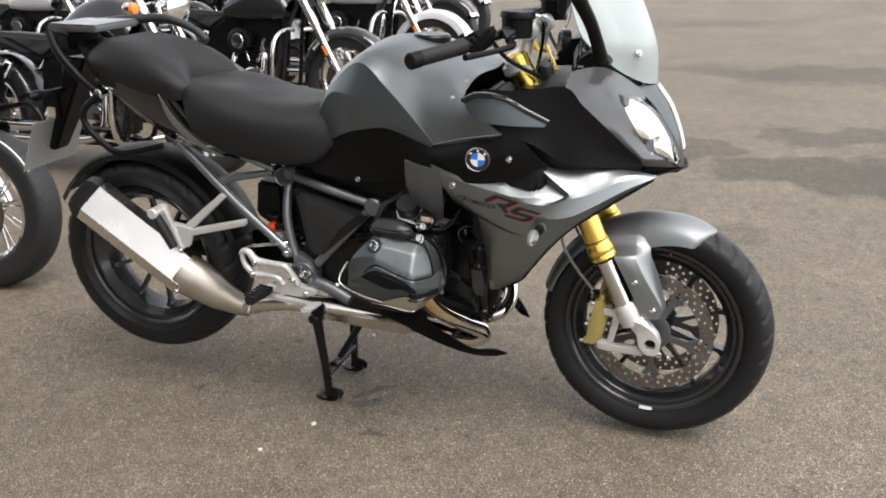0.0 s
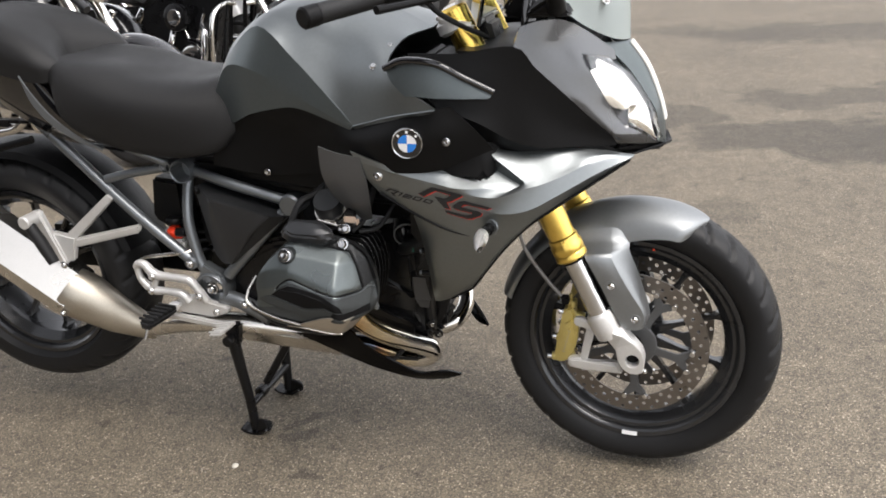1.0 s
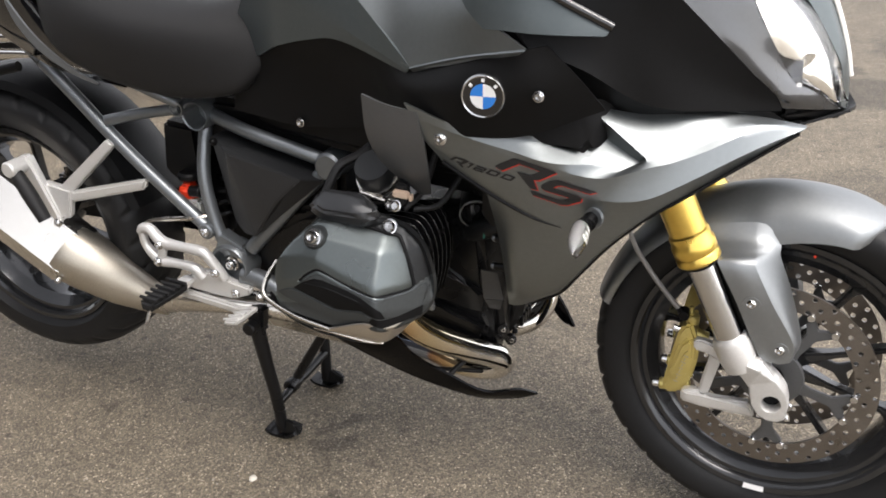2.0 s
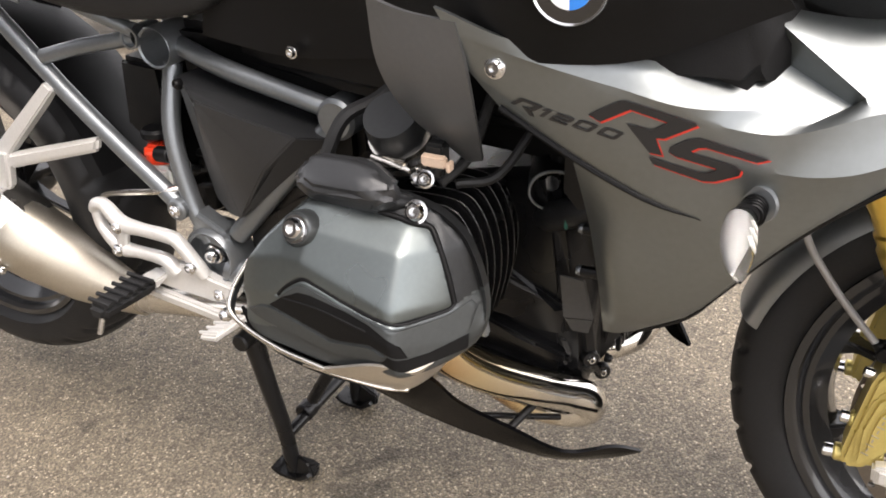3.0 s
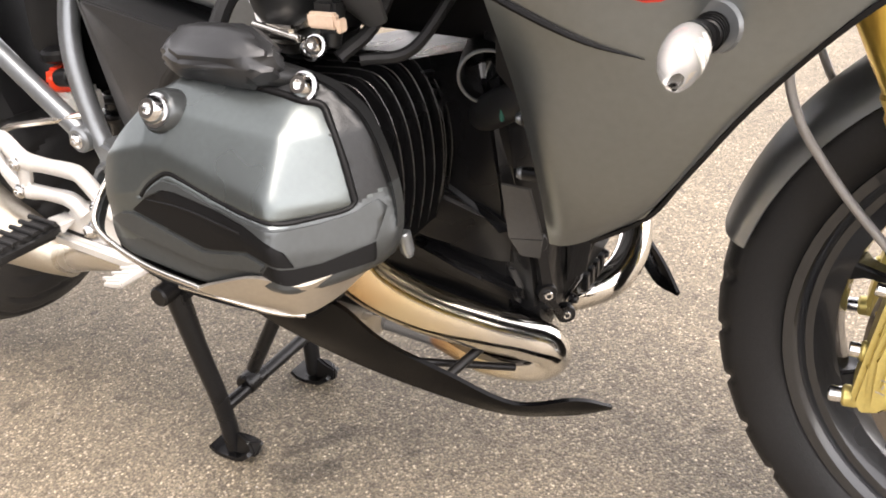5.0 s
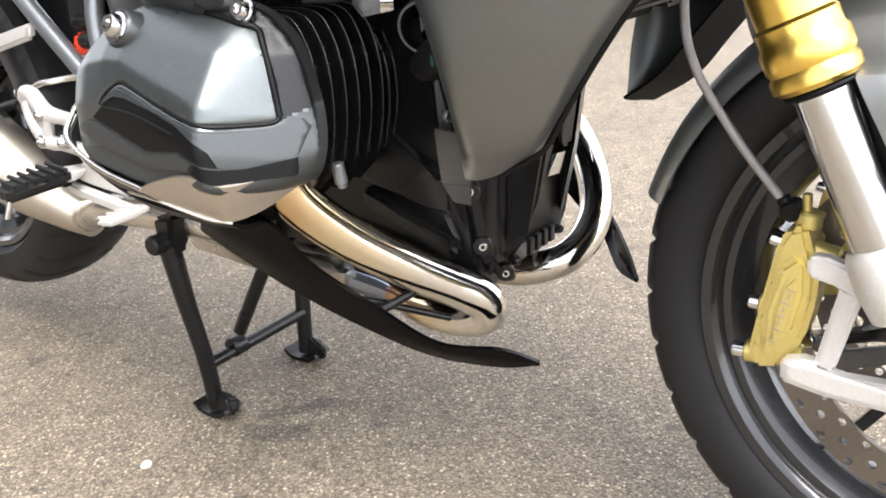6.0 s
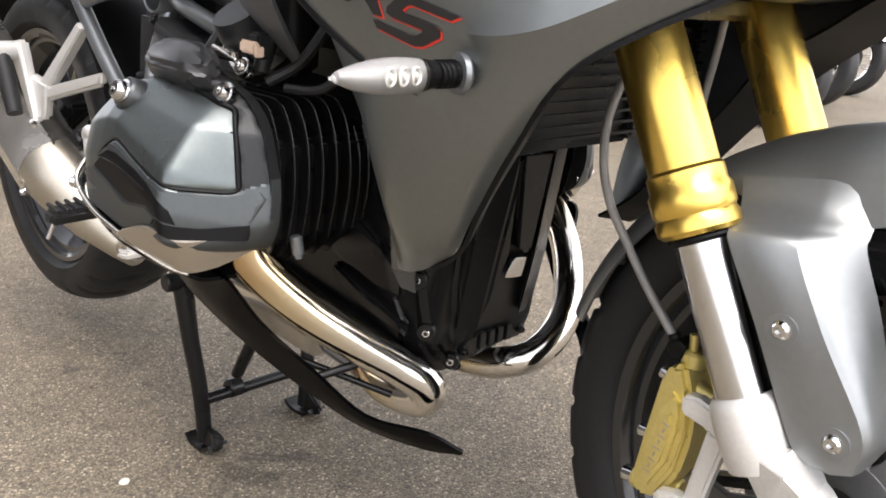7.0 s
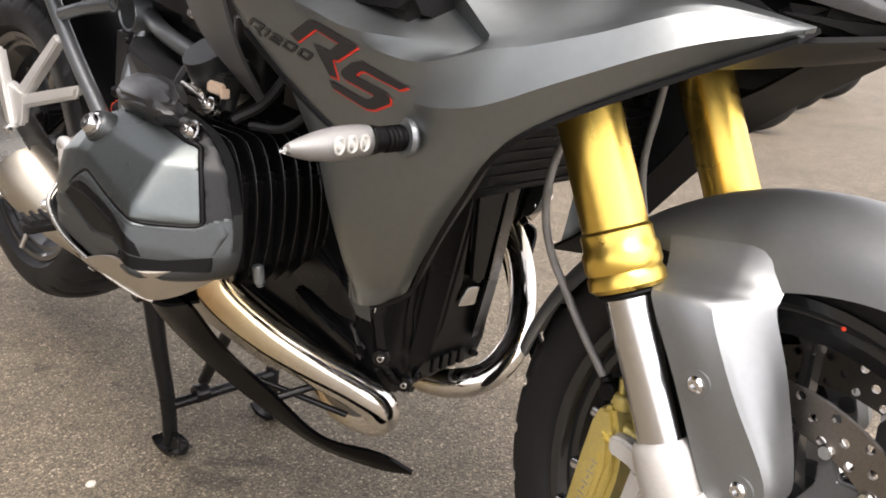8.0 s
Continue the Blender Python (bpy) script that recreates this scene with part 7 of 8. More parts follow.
    part("connector", joined(block(0.208, Y(0.256), 0.611, 0.026, 0.008, 0.012, 0.002), block(0.224, Y(0.256), 0.608, 0.004, 0.010, 0.010, 0.001)), material("tan_connector", (0.50, 0.38, 0.29), 0.45), bike, "tan plastic connector")
    bolt((0.199, Y(0.258), 0.5915), (0.1, s, 0.4), 0.0072, bike, STANCHION, 0.006)
    for line, r in (([(0.06, 0.22, 0.575), (0.075, 0.20, 0.615), (0.10, 0.17, 0.63), (0.13, 0.13, 0.66)], 0.008), ([(0.20, 0.23, 0.575), (0.22, 0.20, 0.60), (0.23, 0.16, 0.66)], 0.006), ([(0.21, 0.215, 0.57), (0.245, 0.19, 0.575), (0.27, 0.15, 0.62)], 0.005)):
        part("cable", tube([(x, Y(yy), z) for x, yy, z in line], r, 8), RUBBER, bike)
    return barrel


cylinder_side(-1)
cylinder_side(1)

# exhaust headers
part("exhaust_header", tube([(0.205, -0.262, 0.425), (0.216, -0.250, 0.388), (0.243, -0.208, 0.340), (0.277, -0.158, 0.298), (0.303, -0.120, 0.270), (0.323, -0.096, 0.250), (0.325, -0.086, 0.231), (0.302, -0.086, 0.217), (0.25, -0.085, 0.212), (0.18, -0.06, 0.210), (0.10, -0.05, 0.21)], 0.0225, 24, 8), HEADER, bike, "chromed exhaust header tinted by heat")
part("exhaust_header", tube([(0.205, 0.245, 0.400), (0.240, 0.235, 0.380), (0.290, 0.200, 0.352), (0.330, 0.160, 0.32), (0.352, 0.125, 0.285), (0.350, 0.09, 0.252), (0.325, 0.062, 0.232), (0.26, 0.05, 0.215), (0.10, 0.05, 0.21)], 0.0205, 22, 8), HEADER, bike, "chromed exhaust header tinted by heat")
part("header_flange", joined(lathe([(0.02, -0.005), (0.03, -0.005), (0.03, 0.005), (0.02, 0.005), (0.02, -0.005)], 24, Matrix.Translation((0.178, -0.255, 0.392)) @ Matrix.Rotation(radians(70), 4, "X")), rod((0.222, -0.245, 0.405), (0.214, -0.250, 0.372), 0.006)), STEEL, bike)
part("sensor_stub", joined(rod((0.238, -0.216, 0.420), (0.240, -0.213, 0.399), 0.0065), rod((0.240, -0.213, 0.399), (0.2405, -0.2125, 0.395), 0.0045)), FRAME, bike)

# belly spoiler blades
bl = skin([[(0.100, -0.268, 0.378), (0.155, -0.276, 0.376), (0.206, -0.279, 0.371), (0.228, -0.250, 0.322), (0.273, -0.212, 0.273), (0.327, -0.182, 0.234), (0.372, -0.130, 0.216), (0.399, -0.100, 0.195)],
           [(0.098, -0.272, 0.356), (0.140, -0.277, 0.350), (0.182, -0.270, 0.330), (0.213, -0.246, 0.300), (0.258, -0.213, 0.262), (0.322, -0.181, 0.225), (0.368, -0.129, 0.203), (0.399, -0.0995, 0.194)],
           [(0.090, -0.268, 0.338), (0.125, -0.270, 0.328), (0.160, -0.262, 0.310), (0.198, -0.242, 0.282), (0.244, -0.212, 0.248), (0.312, -0.176, 0.214), (0.362, -0.124, 0.190), (0.397, -0.098, 0.190)]], 5, 4, 0.005)
bl_left = flipped(bl)
bmesh.ops.translate(bl_left, verts=bl_left.verts[:], vec=(0.008, 0.045, 0.004))
for blade in (bl, bl_left):
    part("belly_spoiler", blade, SPOILER, bike, "black belly spoiler blade", 30)
part("spoiler_stay", joined(rod((0.265, -0.200, 0.262), (0.285, -0.140, 0.275), 0.005), rod((0.23, -0.20, 0.27), (0.30, -0.12, 0.23), 0.004)), ENGINE, bike)
for p in ((0.222, -0.214, 0.276),):
    bolt(p, (0.2, -0.8, -0.3), 0.004, bike, ENGINE)

# centre stand
GZ = -0.063
cs = part("centre_stand", joined(*[tube([(-0.168, 0.122 * k, 0.215), (-0.158, 0.116 * k, 0.13), (-0.150, 0.103 * k, 0.03), (-0.146, 0.098 * k, GZ + 0.014)], [0.016, 0.0135, 0.0125, 0.0125], 16) for k in (-1, 1)],
    rod((-0.147, -0.098, 0.022), (-0.147, 0.098, 0.022), 0.0095)), ENGINE, bike, "black tubular centre stand")
for s in (-1, 1):
    part("stand_foot", joined(skin([[(-0.182, 0.080 * s, GZ + 0.012), (-0.166, 0.080 * s, GZ + 0.003), (-0.130, 0.080 * s, GZ + 0.004), (-0.108, 0.080 * s, GZ + 0.018)],
                                    [(-0.182, 0.114 * s, GZ + 0.012), (-0.166, 0.114 * s, GZ + 0.003), (-0.130, 0.114 * s, GZ + 0.004), (-0.108, 0.114 * s, GZ + 0.018)]], 4, 2, 0.006),
                              hull([(-0.146, 0.090 * s, GZ + 0.008), (-0.104, 0.090 * s, GZ + 0.012), (-0.146, 0.106 * s, GZ + 0.008), (-0.104, 0.106 * s, GZ + 0.012), (-0.112, 0.090 * s, GZ + 0.040), (-0.098, 0.090 * s, GZ + 0.035), (-0.112, 0.106 * s, GZ + 0.040), (-0.140, 0.098 * s, GZ + 0.046)], 0.003)), ENGINE, cs)
    part("stand_pivot", joined(hull([(-0.185, 0.102 * s, 0.255), (-0.145, 0.102 * s, 0.262), (-0.185, 0.132 * s, 0.255), (-0.145, 0.132 * s, 0.262), (-0.182, 0.102 * s, 0.212), (-0.152, 0.102 * s, 0.200), (-0.182, 0.132 * s, 0.212), (-0.152, 0.132 * s, 0.200)], 0.006), rod((-0.168, 0.097 * s, 0.222), (-0.168, 0.152 * s, 0.222), 0.014)), ENGINE, cs)
part("stand_bar_lug", rod((-0.150, -0.030, 0.026), (-0.150, -0.055, 0.026), 0.016), ENGINE, cs)
part("spring", tube([(-0.13, -0.05, 0.06), (-0.05, -0.05, 0.20)], 0.010, 10), ENGINE, cs)
part("side_stand", tube([(-0.02, 0.16, 0.24), (-0.12, 0.17, 0.21), (-0.26, 0.175, 0.19)], [0.014, 0.012, 0.014], 12), ENGINE, bike)

# ---- the row of parked cruisers behind ----


def cruiser(paint, label):
    """A chromed V-twin cruiser along x, front axle over the origin, leaning on its side stand."""
    c = new("cruiser_motorcycle")
    tagged(c, label, "motorcycle", "row of parked cruisers")
    hz = 0.33
    for name, x, R, half in (("front_wheel", 0.0, 0.33, 0.065), ("rear_wheel", -1.63, 0.33, 0.09)):
        rr = R - 0.115
        w = part(name, lathe([(rr + 0.010, -half * 0.8), (rr + 0.012, -half * 0.7), (rr - 0.008, -half * 0.5), (rr - 0.012, 0), (rr - 0.008, half * 0.5), (rr + 0.012, half * 0.7), (rr + 0.010, half * 0.8), (rr - 0.004, half * 0.75),
                              (rr - 0.022, half * 0.4), (rr - 0.024, 0), (rr - 0.022, -half * 0.4), (rr - 0.004, -half * 0.75), (rr + 0.010, -half * 0.8)], 56), CHROME, c, "chromed spoked wheel", 30, Matrix.Translation((x, 0, hz)))
        prof = [(rr + 0.008, -half * 0.75), (rr + 0.03, -half * 0.98)] + [(R - 0.038 + 0.038 * math.sin(math.pi * k / 10) ** 0.7, -half * math.cos(math.pi * k / 10)) for k in range(11)] + [(rr + 0.03, half * 0.98), (rr + 0.008, half * 0.75)]
        part("tyre", lathe(prof, 64), CRUISERTYRE, w, sharp=60)
        part("hub", lathe([(0.01, -0.07), (0.035, -0.07), (0.05, -0.045), (0.03, -0.03), (0.03, 0.03), (0.05, 0.045), (0.035, 0.07), (0.01, 0.07)], 24), CHROME, w)
        part("brake_disc", lathe([(0.075, -0.078), (0.145, -0.078), (0.145, -0.073), (0.075, -0.073), (0.075, -0.078)], 40), DISC, w)
        first = None
        for k in range(20):
            m = Matrix.Rotation(2 * math.pi * k / 20, 4, "Y") @ Matrix.Rotation(radians(14 if k % 2 else -14), 4, "Y", ) 
            if first is None:
                first = part("spoke", rod((0.035, 0.03, 0), (rr - 0.015, 0.004, 0), 0.0032, 6), CHROME, w)
                first.matrix_basis = m
            else:
                o = new("spoke", first.data)
                o.parent, o.matrix_basis = w, m
    slope = 0.58
    for s in (-1, 1):
        leg = part("fork_leg", joined(tube([(0.0, 0.105 * s, hz), (-0.03, 0.105 * s, hz + 0.06), (-0.20, 0.105 * s, hz + 0.36)], [0.028, 0.030, 0.026], 16)), CHROME, c, "chromed fork leg")
        part("upper_tube", rod((-0.20, 0.105 * s, hz + 0.36), (-0.40, 0.105 * s, hz + 0.71), 0.033, 18), paint if paint is COPPER else CHROME, leg)
        part("reflector", block(-0.115, 0.138 * s, hz + 0.20, 0.018, 0.006, 0.075, 0.003, Matrix.Translation((-0.115, 0, hz + 0.20)) @ Matrix.Rotation(radians(-30), 4, "Y") @ Matrix.Translation((0.115, 0, -hz - 0.20))), ORANGE, leg, "orange reflector")
        sig = part("turn_signal", lathe([(0, -0.035), (0.02, -0.033), (0.033, -0.015), (0.036, 0.01), (0.03, 0.03), (0, 0.035)], 20, Matrix.Translation((-0.33, 0.22 * s, hz + 0.62)) @ Matrix.Rotation(radians(90), 4, "Z")), CHROME, c)
        part("signal_lens", lathe([(0, 0.034), (0.03, 0.03), (0.034, 0.012)], 20, Matrix.Translation((-0.322, 0.22 * s, hz + 0.62)) @ Matrix.Rotation(radians(-90), 4, "Z")), ORANGE, sig)
    rows = []
    for k in range(25):
        a = radians((75 if paint is COPPER else 28) + (172 - (75 if paint is COPPER else 28)) * k / 24)
        w, r = 0.085, 0.365
        rows.append([Vector((q * math.cos(a), y, hz + q * math.sin(a))) for y, q in ((-w, r - 0.075), (-w, r - 0.03), (-w * 0.8, r - 0.008), (-w * 0.35, r), (0, r + 0.002), (w * 0.35, r), (w * 0.8, r - 0.008), (w, r - 0.03), (w, r - 0.075))])
    fen = part("front_mudguard", grid_mesh(rows, 0.003), CRUISERGREY if paint is COPPER else paint, c, "", 50)
    tip = [[Vector((q * math.cos(a), y, hz + q * math.sin(a))) for y, q in ((-0.088, 0.292), (-0.088, 0.338), (-0.066, 0.362), (0, 0.372), (0.066, 0.362), (0.088, 0.338), (0.088, 0.292))] for a in (radians(27), radians(33))]
    if paint is not COPPER:
        part("chrome_tip", grid_mesh(tip, 0.003), CHROME, fen)
    if paint is not COPPER:
        part("mudguard_lettering", joined(*[block(0, -0.0882, 0.315, 0.014, 0.002, 0.012 if k % 3 else 0.018, 0.0005, Matrix.Translation((0, 0, hz)) @ Matrix.Rotation(radians(42 + k * 2.9 - 90), 4, "Y")) for k in range(7)]), WHITE, fen)
    part("mudguard_line", tube([(0.345 * math.cos(radians(a)), -0.0872, hz + 0.305 * math.sin(radians(a)) + 0.03) for a in range(60, 20, -8)], 0.003, 6), WHITE, fen)
    part("headlight", lathe([(0, -0.10), (0.05, -0.095), (0.085, -0.05), (0.095, 0.0), (0.098, 0.03), (0.09, 0.035), (0, 0.038)], 32, Matrix.Translation((-0.20, 0, hz + 0.62)) @ Matrix.Rotation(radians(-90), 4, "Z")), CHROME, c, "round chromed headlight")
    bar = part("handlebar", tube([(-0.72, -0.42, hz + 0.80), (-0.58, -0.38, hz + 0.84), (-0.45, -0.20, hz + 0.80), (-0.41, 0, hz + 0.74), (-0.45, 0.20, hz + 0.80), (-0.58, 0.38, hz + 0.84), (-0.72, 0.42, hz + 0.80)], 0.014, 12), CHROME, c)
    for s in (-1, 1):
        part("grip", tube([(-0.73, 0.425 * s, hz + 0.797), (-0.60, 0.385 * s, hz + 0.838)], 0.019, 12), RUBBER, bar)
    tk = [[(x, 0, z + 0.10) for x, z in ((-0.42, 0.46), (-0.50, 0.56), (-0.65, 0.60), (-0.82, 0.57), (-0.95, 0.48))],
          [(x, -0.09, z + 0.09) for x, z in ((-0.42, 0.45), (-0.50, 0.54), (-0.65, 0.58), (-0.82, 0.55), (-0.95, 0.47))],
          [(x, -0.15, z + 0.02) for x, z in ((-0.42, 0.46), (-0.50, 0.52), (-0.65, 0.54), (-0.82, 0.52), (-0.95, 0.47))],
          [(x, -0.13, z - 0.04) for x, z in ((-0.42, 0.47), (-0.50, 0.46), (-0.65, 0.46), (-0.82, 0.46), (-0.95, 0.47))],
          [(x, 0, z - 0.05) for x, z in ((-0.42, 0.47), (-0.50, 0.46), (-0.65, 0.46), (-0.82, 0.46), (-0.95, 0.47))]]
    t = skin([[(x, y, z + hz) for x, y, z in r] for r in tk], 5, 5, 0.0)
    t = joined(t.copy(), flipped(t))
    bmesh.ops.remove_doubles(t, verts=t.verts[:], dist=1e-4)
    part("tank", t, paint, c, "", 60)
    part("seat", hull([(-0.92, -0.10, hz + 0.46), (-0.92, 0.10, hz + 0.46), (-1.25, -0.17, hz + 0.40), (-1.25, 0.17, hz + 0.40), (-1.55, -0.13, hz + 0.50), (-1.55, 0.13, hz + 0.50), (-1.60, -0.10, hz + 0.42), (-1.60, 0.10, hz + 0.42), (-1.1, -0.14, hz + 0.32), (-1.1, 0.14, hz + 0.32)], 0.03), SEAT, c)
    rows = []
    for k in range(21):
        a = radians(20 + 150 * k / 20)
        w, r = 0.105, 0.375
        rows.append([Vector((-1.63 + q * math.cos(a), y, hz + q * math.sin(a))) for y, q in ((-w, r - 0.09), (-w, r - 0.03), (-w * 0.8, r - 0.008), (0, r + 0.002), (w * 0.8, r - 0.008), (w, r - 0.03), (w, r - 0.09))])
    part("rear_mudguard", grid_mesh(rows, 0.003), paint, c, "", 50)
    # V-twin
    for lean in (22.5, -22.5):
        prof = [(0, 0.10)]
        for k in range(9):
            prof += [(0.062, 0.10 + 0.018 * k), (0.085, 0.101 + 0.018 * k), (0.085, 0.106 + 0.018 * k), (0.062, 0.107 + 0.018 * k)]
        prof += [(0.06, 0.27), (0, 0.27)]
        m = Matrix.Translation((-0.78, 0, hz + 0.02)) @ Matrix.Rotation(radians(lean), 4, "Y") @ Matrix.Rotation(radians(90), 4, "X")
        cyl = part("finned_cylinder", lathe(prof, 28, m), ENGINE, c, "", 30)
        m2 = Matrix.Translation((-0.78, 0, hz + 0.02)) @ Matrix.Rotation(radians(lean), 4, "Y")
        part("rocker_cover", block(0, 0, 0.305, 0.16, 0.13, 0.065, 0.015, m2), CHROME, cyl)
        part("push_rod_tube", rod(m2 @ Vector((0.03, -0.095, 0.05)), m2 @ Vector((0.02, -0.085, 0.29)), 0.012, 12), CHROME, cyl)
    part("crankcase", hull([(-0.58, -0.13, hz + 0.06), (-0.60, -0.13, hz - 0.12), (-0.98, -0.13, hz - 0.12), (-0.98, -0.13, hz + 0.08), (-0.78, -0.13, hz + 0.13), (-0.58, 0.13, hz + 0.06), (-0.60, 0.13, hz - 0.12), (-0.98, 0.13, hz - 0.12), (-0.98, 0.13, hz + 0.08), (-0.78, 0.13, hz + 0.13)], 0.02), ENGINE, c)
    part("cam_cover", lathe([(0, -0.03), (0.06, -0.03), (0.085, -0.022), (0.095, -0.005), (0.095, 0.03), (0, 0.03)], 32, Matrix.Translation((-0.72, -0.15, hz - 0.01))), CHROME, c)
    part("gearbox_cover", hull([(-0.90, -0.17, hz + 0.05), (-0.90, -0.17, hz - 0.09), (-1.10, -0.15, hz + 0.06), (-1.10, -0.15, hz - 0.08), (-0.90, -0.12, hz + 0.06), (-1.10, -0.10, hz - 0.08), (-1.15, -0.13, hz)], 0.012), CHROME, c)
    ac = part("air_cleaner", lathe([(0, -0.045), (0.07, -0.045), (0.088, -0.038), (0.092, -0.02), (0.085, 0.0), (0.085, 0.02), (0, 0.02)], 36, Matrix.Translation((-0.80, -0.17, hz + 0.26))), ENGINE, c, "round black air cleaner")
    part("cleaner_badge", lathe([(0, -0.006), (0.05, -0.005), (0.055, 0.0), (0.055, 0.01)], 30, Matrix.Translation((-0.80, -0.213, hz + 0.26))), CHROME, ac)
    for dz, x1 in ((0.0, -2.05), (-0.085, -1.85)):
        part("exhaust_pipe", tube([(-0.66 if dz else -0.90, -0.10, hz + 0.20), (-0.60 if dz else -0.86, -0.17, hz + 0.14), (-0.66 if dz else -0.92, -0.19, hz - 0.02 + dz), (-1.05, -0.20, hz - 0.06 + dz), (-1.4, -0.21, hz - 0.06 + dz), (x1, -0.215, hz - 0.04 + dz)], [0.022, 0.022, 0.024, 0.03, 0.042, 0.046], 18), CHROME, c, "chromed exhaust pipe")
    for s in (-1, 1):
        part("crash_bar", tube([(-0.42, 0.06 * s, hz + 0.34), (-0.40, 0.20 * s, hz + 0.34), (-0.40, 0.33 * s, hz + 0.26), (-0.42, 0.34 * s, hz + 0.05), (-0.46, 0.26 * s, hz - 0.12), (-0.52, 0.10 * s, hz - 0.15)], 0.016, 12), CHROME, c, "chromed crash bar")
        part("footboard", block(-0.62, 0.27 * s, hz - 0.06, 0.30, 0.10, 0.018, 0.006), ENGINE, c)
        part("frame_tube", tube([(-0.36, 0.03 * s, hz + 0.60), (-0.45, 0.10 * s, hz + 0.30), (-0.52, 0.12 * s, hz - 0.12), (-0.75, 0.12 * s, hz - 0.16), (-1.1, 0.12 * s, hz - 0.12), (-1.25, 0.13 * s, hz + 0.05), (-1.63, 0.14 * s, hz)], 0.017, 10), ENGINE, c)
        part("shock", rod((-1.60, 0.15 * s, hz + 0.02), (-1.35, 0.15 * s, hz + 0.32), 0.028, 16), CHROME, c)
    part("engine_core", hull([(-0.50, -0.07, hz + 0.48), (-0.50, 0.07, hz + 0.48), (-1.15, -0.09, hz + 0.42), (-1.15, 0.09, hz + 0.42), (-0.55, -0.09, hz + 0.05), (-0.55, 0.09, hz + 0.05), (-1.2, -0.11, hz - 0.02), (-1.2, 0.11, hz - 0.02)], 0.02), ENGINE, c)
    for s in (-1, 1):
        bag = part("saddlebag", hull([(-1.32, 0.19 * s, hz + 0.34), (-1.98, 0.19 * s, hz + 0.36), (-1.30, 0.37 * s, hz + 0.32), (-1.98, 0.36 * s, hz + 0.34), (-1.36, 0.20 * s, hz + 0.03), (-2.02, 0.20 * s, hz + 0.06), (-1.36, 0.36 * s, hz + 0.04), (-2.0, 0.35 * s, hz + 0.07)], 0.035), SADDLEBAG, c, "black hard saddlebag")
        part("bag_latch", block(-1.62, 0.375 * s, hz + 0.28, 0.05, 0.02, 0.04, 0.005), CHROME, bag)
        part("leg_shield", hull([(-0.40, 0.16 * s, hz + 0.36), (-0.38, 0.30 * s, hz + 0.28), (-0.42, 0.32 * s, hz + 0.02), (-0.50, 0.18 * s, hz - 0.10), (-0.46, 0.16 * s, hz + 0.36), (-0.46, 0.30 * s, hz + 0.25), (-0.49, 0.31 * s, hz + 0.03)], 0.012), ENGINE, c)
    part("side_stand", tube([(-0.70, 0.14, hz - 0.14), (-0.66, 0.24, 0.12), (-0.64, 0.30, 0.05)], 0.014, 10), ENGINE, c)
    part("mirror", joined(rod((-0.52, -0.28, hz + 0.83), (-0.50, -0.34, hz + 0.98), 0.007, 8), lathe([(0, -0.012), (0.05, -0.008), (0.055, 0.004), (0, 0.008)], 24, Matrix.Translation((-0.50, -0.36, hz + 1.01)) @ Matrix.Rotation(radians(80), 4, "Z"))), CHROME, c)
    return c


CRUISERTYRE = tyre_material("cruiser_tyre_rubber", 46, 0.01, 0.06)
SADDLEBAG = material("gloss_black_case", (0.006, 0.006, 0.006), 0.25, 0, 0.1, 20, 0, 0, 0.4, spec=0.4)
LEAN = pose(0, 0, 0, -7, 0, 0)
charcoal = cruiser(CRUISERGREY, "charcoal and chrome V-twin cruiser on its side stand")
charcoal.matrix_world = pose(-1.95, 2.10, 0, 0, 0, -4) @ LEAN
for x, y, yaw in ((-1.66, 3.45, -6), (-1.75, 6.0, -5), (-4.75, 3.1, -3), (-4.55, 5.9, -6), (-4.4, 8.8, -4)):
    copy_thing(charcoal, pose(x, y, 0, 0, 0, yaw) @ LEAN)
white = cruiser(CRUISERWHITE, "pearl white and chrome V-twin cruiser on its side stand")
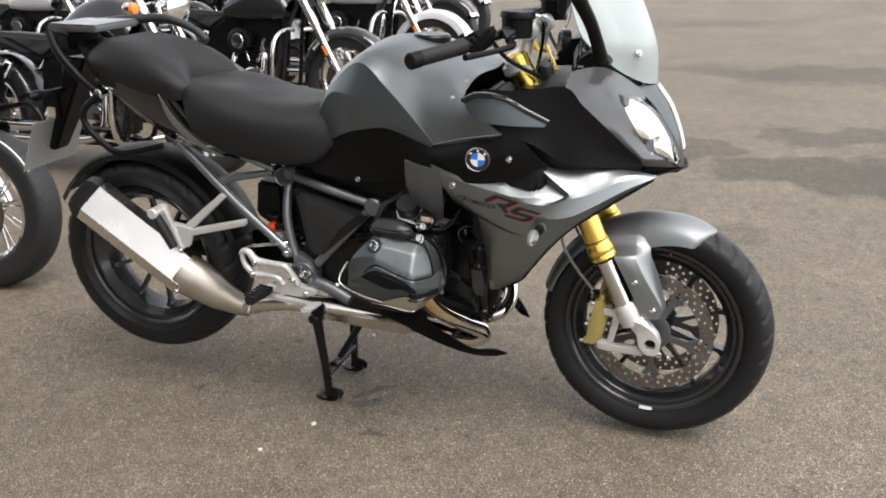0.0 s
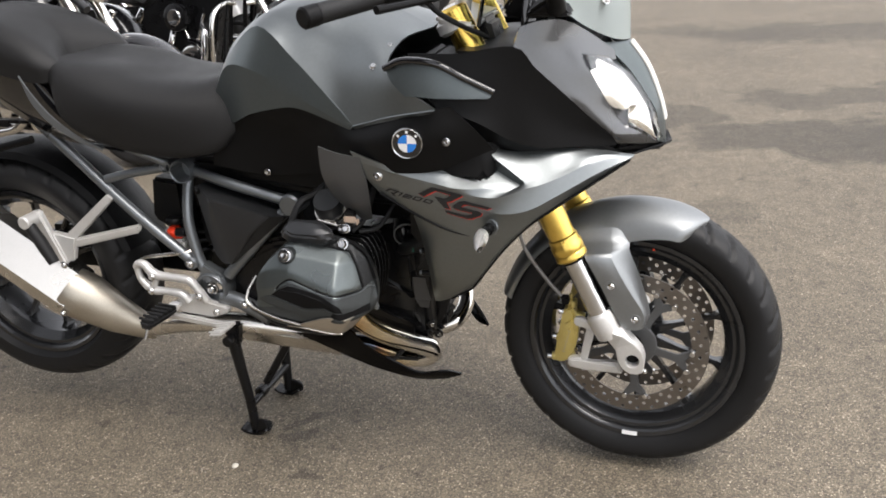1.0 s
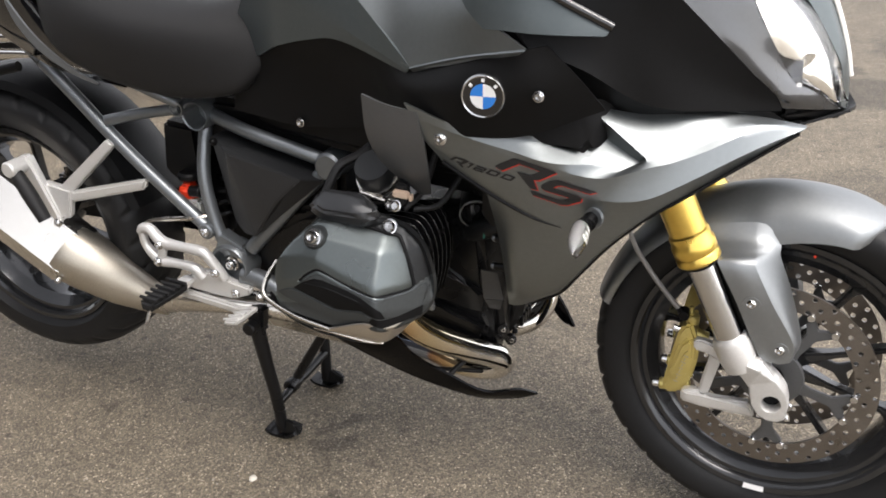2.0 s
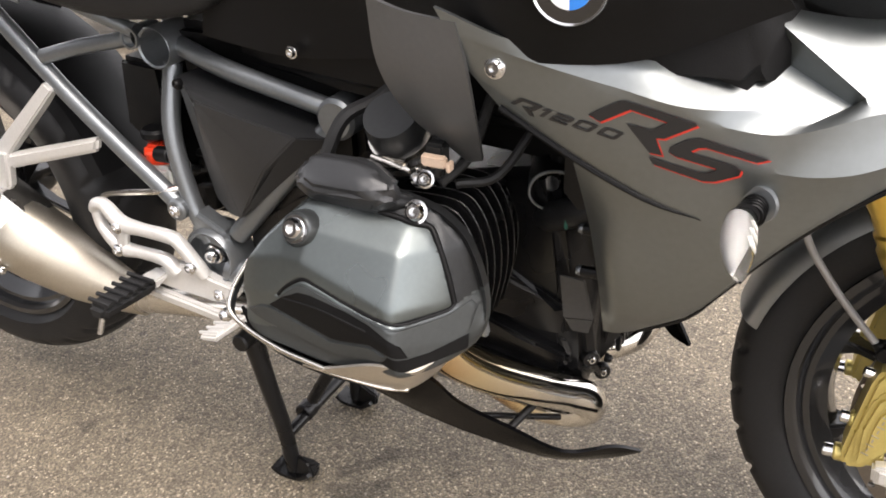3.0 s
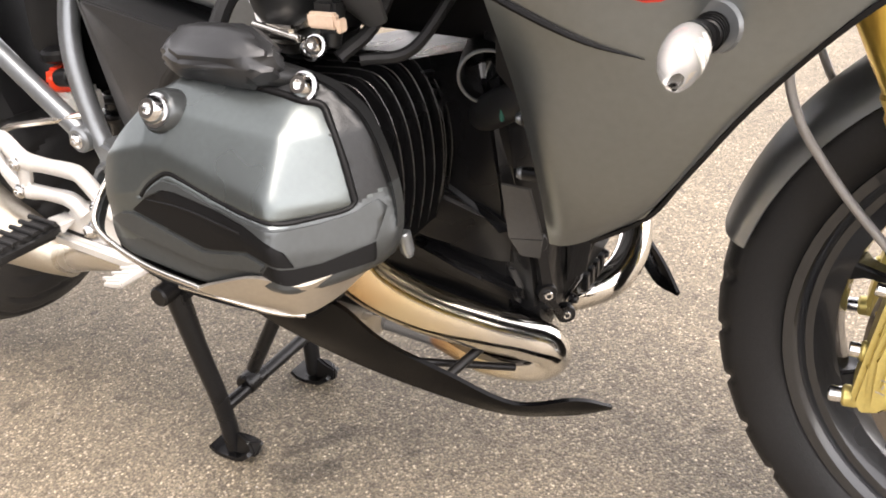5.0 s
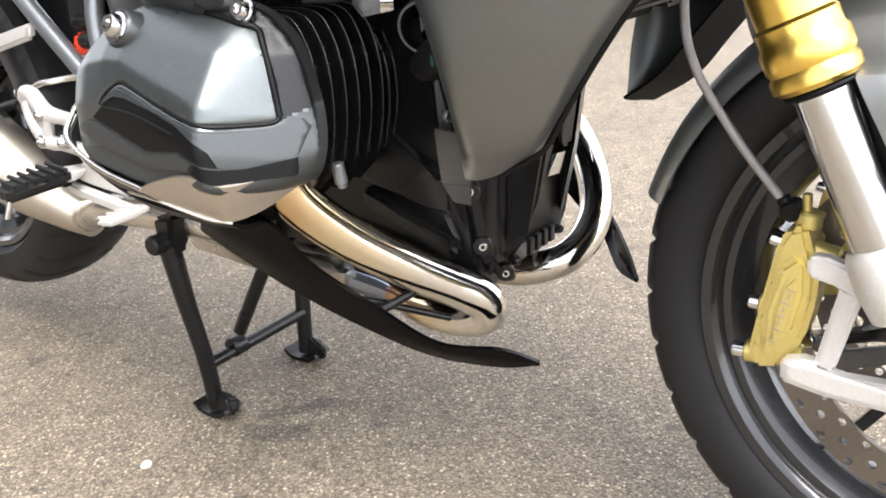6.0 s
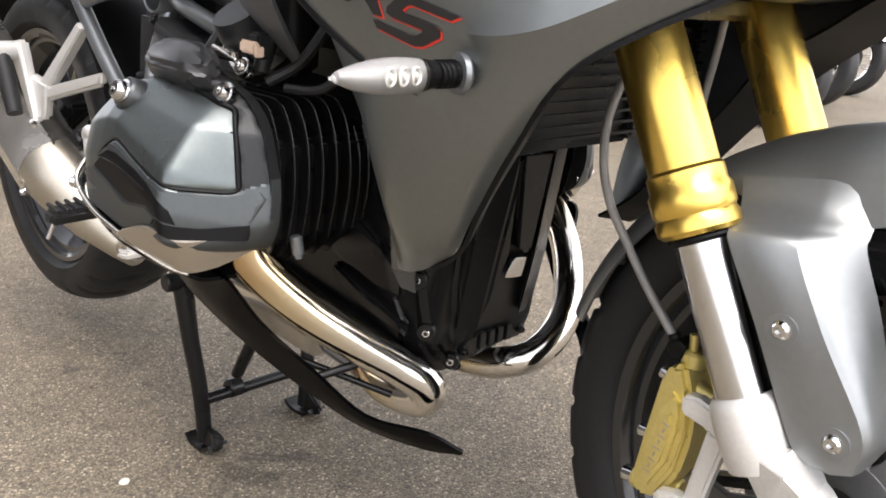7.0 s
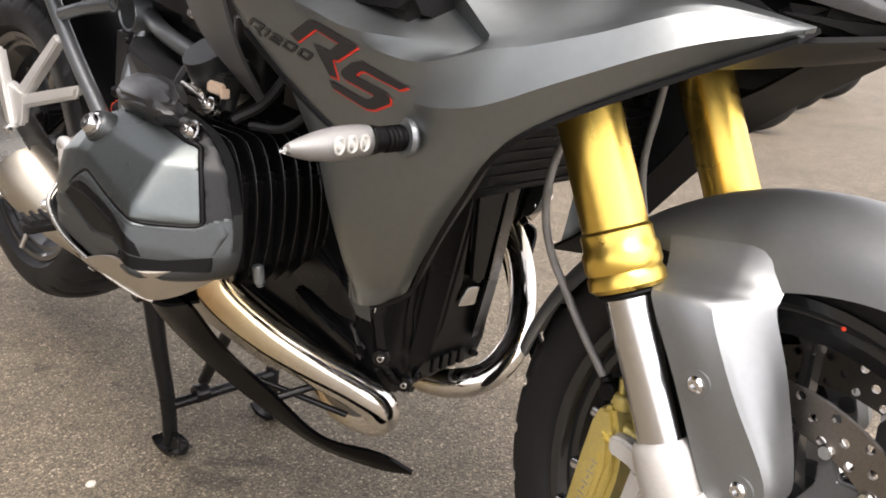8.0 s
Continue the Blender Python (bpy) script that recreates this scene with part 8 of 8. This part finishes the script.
white.matrix_world = pose(-1.40, 4.60, 0, 0, 0, -5) @ LEAN
for x, y, yaw in ((-2.0, 7.4, -5), (-4.6, 4.5, -5), (-4.3, 7.3, -3)):
    copy_thing(white, pose(x, y, 0, 0, 0, yaw) @ LEAN)
copper = cruiser(COPPER, "copper orange and chrome cruiser with a spoked wheel")
copper.matrix_world = pose(-1.94, 0.42, 0, 0, 0, 2) @ LEAN

# ---- loose stones ----


def pebble(x, y, r, seed, mat, label):
    bm = bmesh.new()
    bmesh.ops.create_icosphere(bm, subdivisions=2, radius=r)
    for v in bm.verts:
        v.co *= 1 + 0.35 * noise.noise(v.co / r * 0.9 + Vector((seed, 0, 0)))
        v.co.z *= 0.6
    ob = part("pebble", bm, mat, None)
    ob.location = (x, y, r * 0.32)
    return tagged(ob, label, "pebble", "loose pebbles")


STONE = material("pale_stone", (0.62, 0.58, 0.5), 0.7, 0, 0.2, 200, 0.5, 900)
pebble(-0.152, -0.246, 0.0085, 1, STONE, "pale pebble lying loose on the asphalt")
pebble(-0.24, -0.40, 0.006, 4, STONE, "small pale pebble on the asphalt")
pebble(-0.20, 0.33, 0.006, 7, STONE, "small pale pebble on the asphalt")
rng = random.Random(5)
gv, gf = [], []
for i in range(1500):
    x, y = rng.uniform(-1.2, 1.6), rng.uniform(-0.9, 1.6)
    r = rng.uniform(0.0012, 0.0032)
    n0 = len(gv)
    a0 = rng.uniform(0, 6.28)
    for k in range(4):
        q = r * rng.uniform(0.7, 1.3)
        gv.append((x + q * math.cos(a0 + k * 1.57), y + q * math.sin(a0 + k * 1.57), -0.0005))
    gv.append((x, y, r * 0.9))
    for k in range(4):
        gf.append((n0 + k, n0 + (k + 1) % 4, n0 + 4))
gmesh = bpy.data.meshes.new("loose_grit")
gmesh.from_pydata(gv, [], gf)
gmesh.materials.append(material("grit_stone", (0.3, 0.27, 0.23), 0.8, 0, 0.5, 60))
grit_ob = new("loose_grit", gmesh)
tagged(grit_ob, "fine loose grit strewn over the asphalt", "grit", kind="stuff")
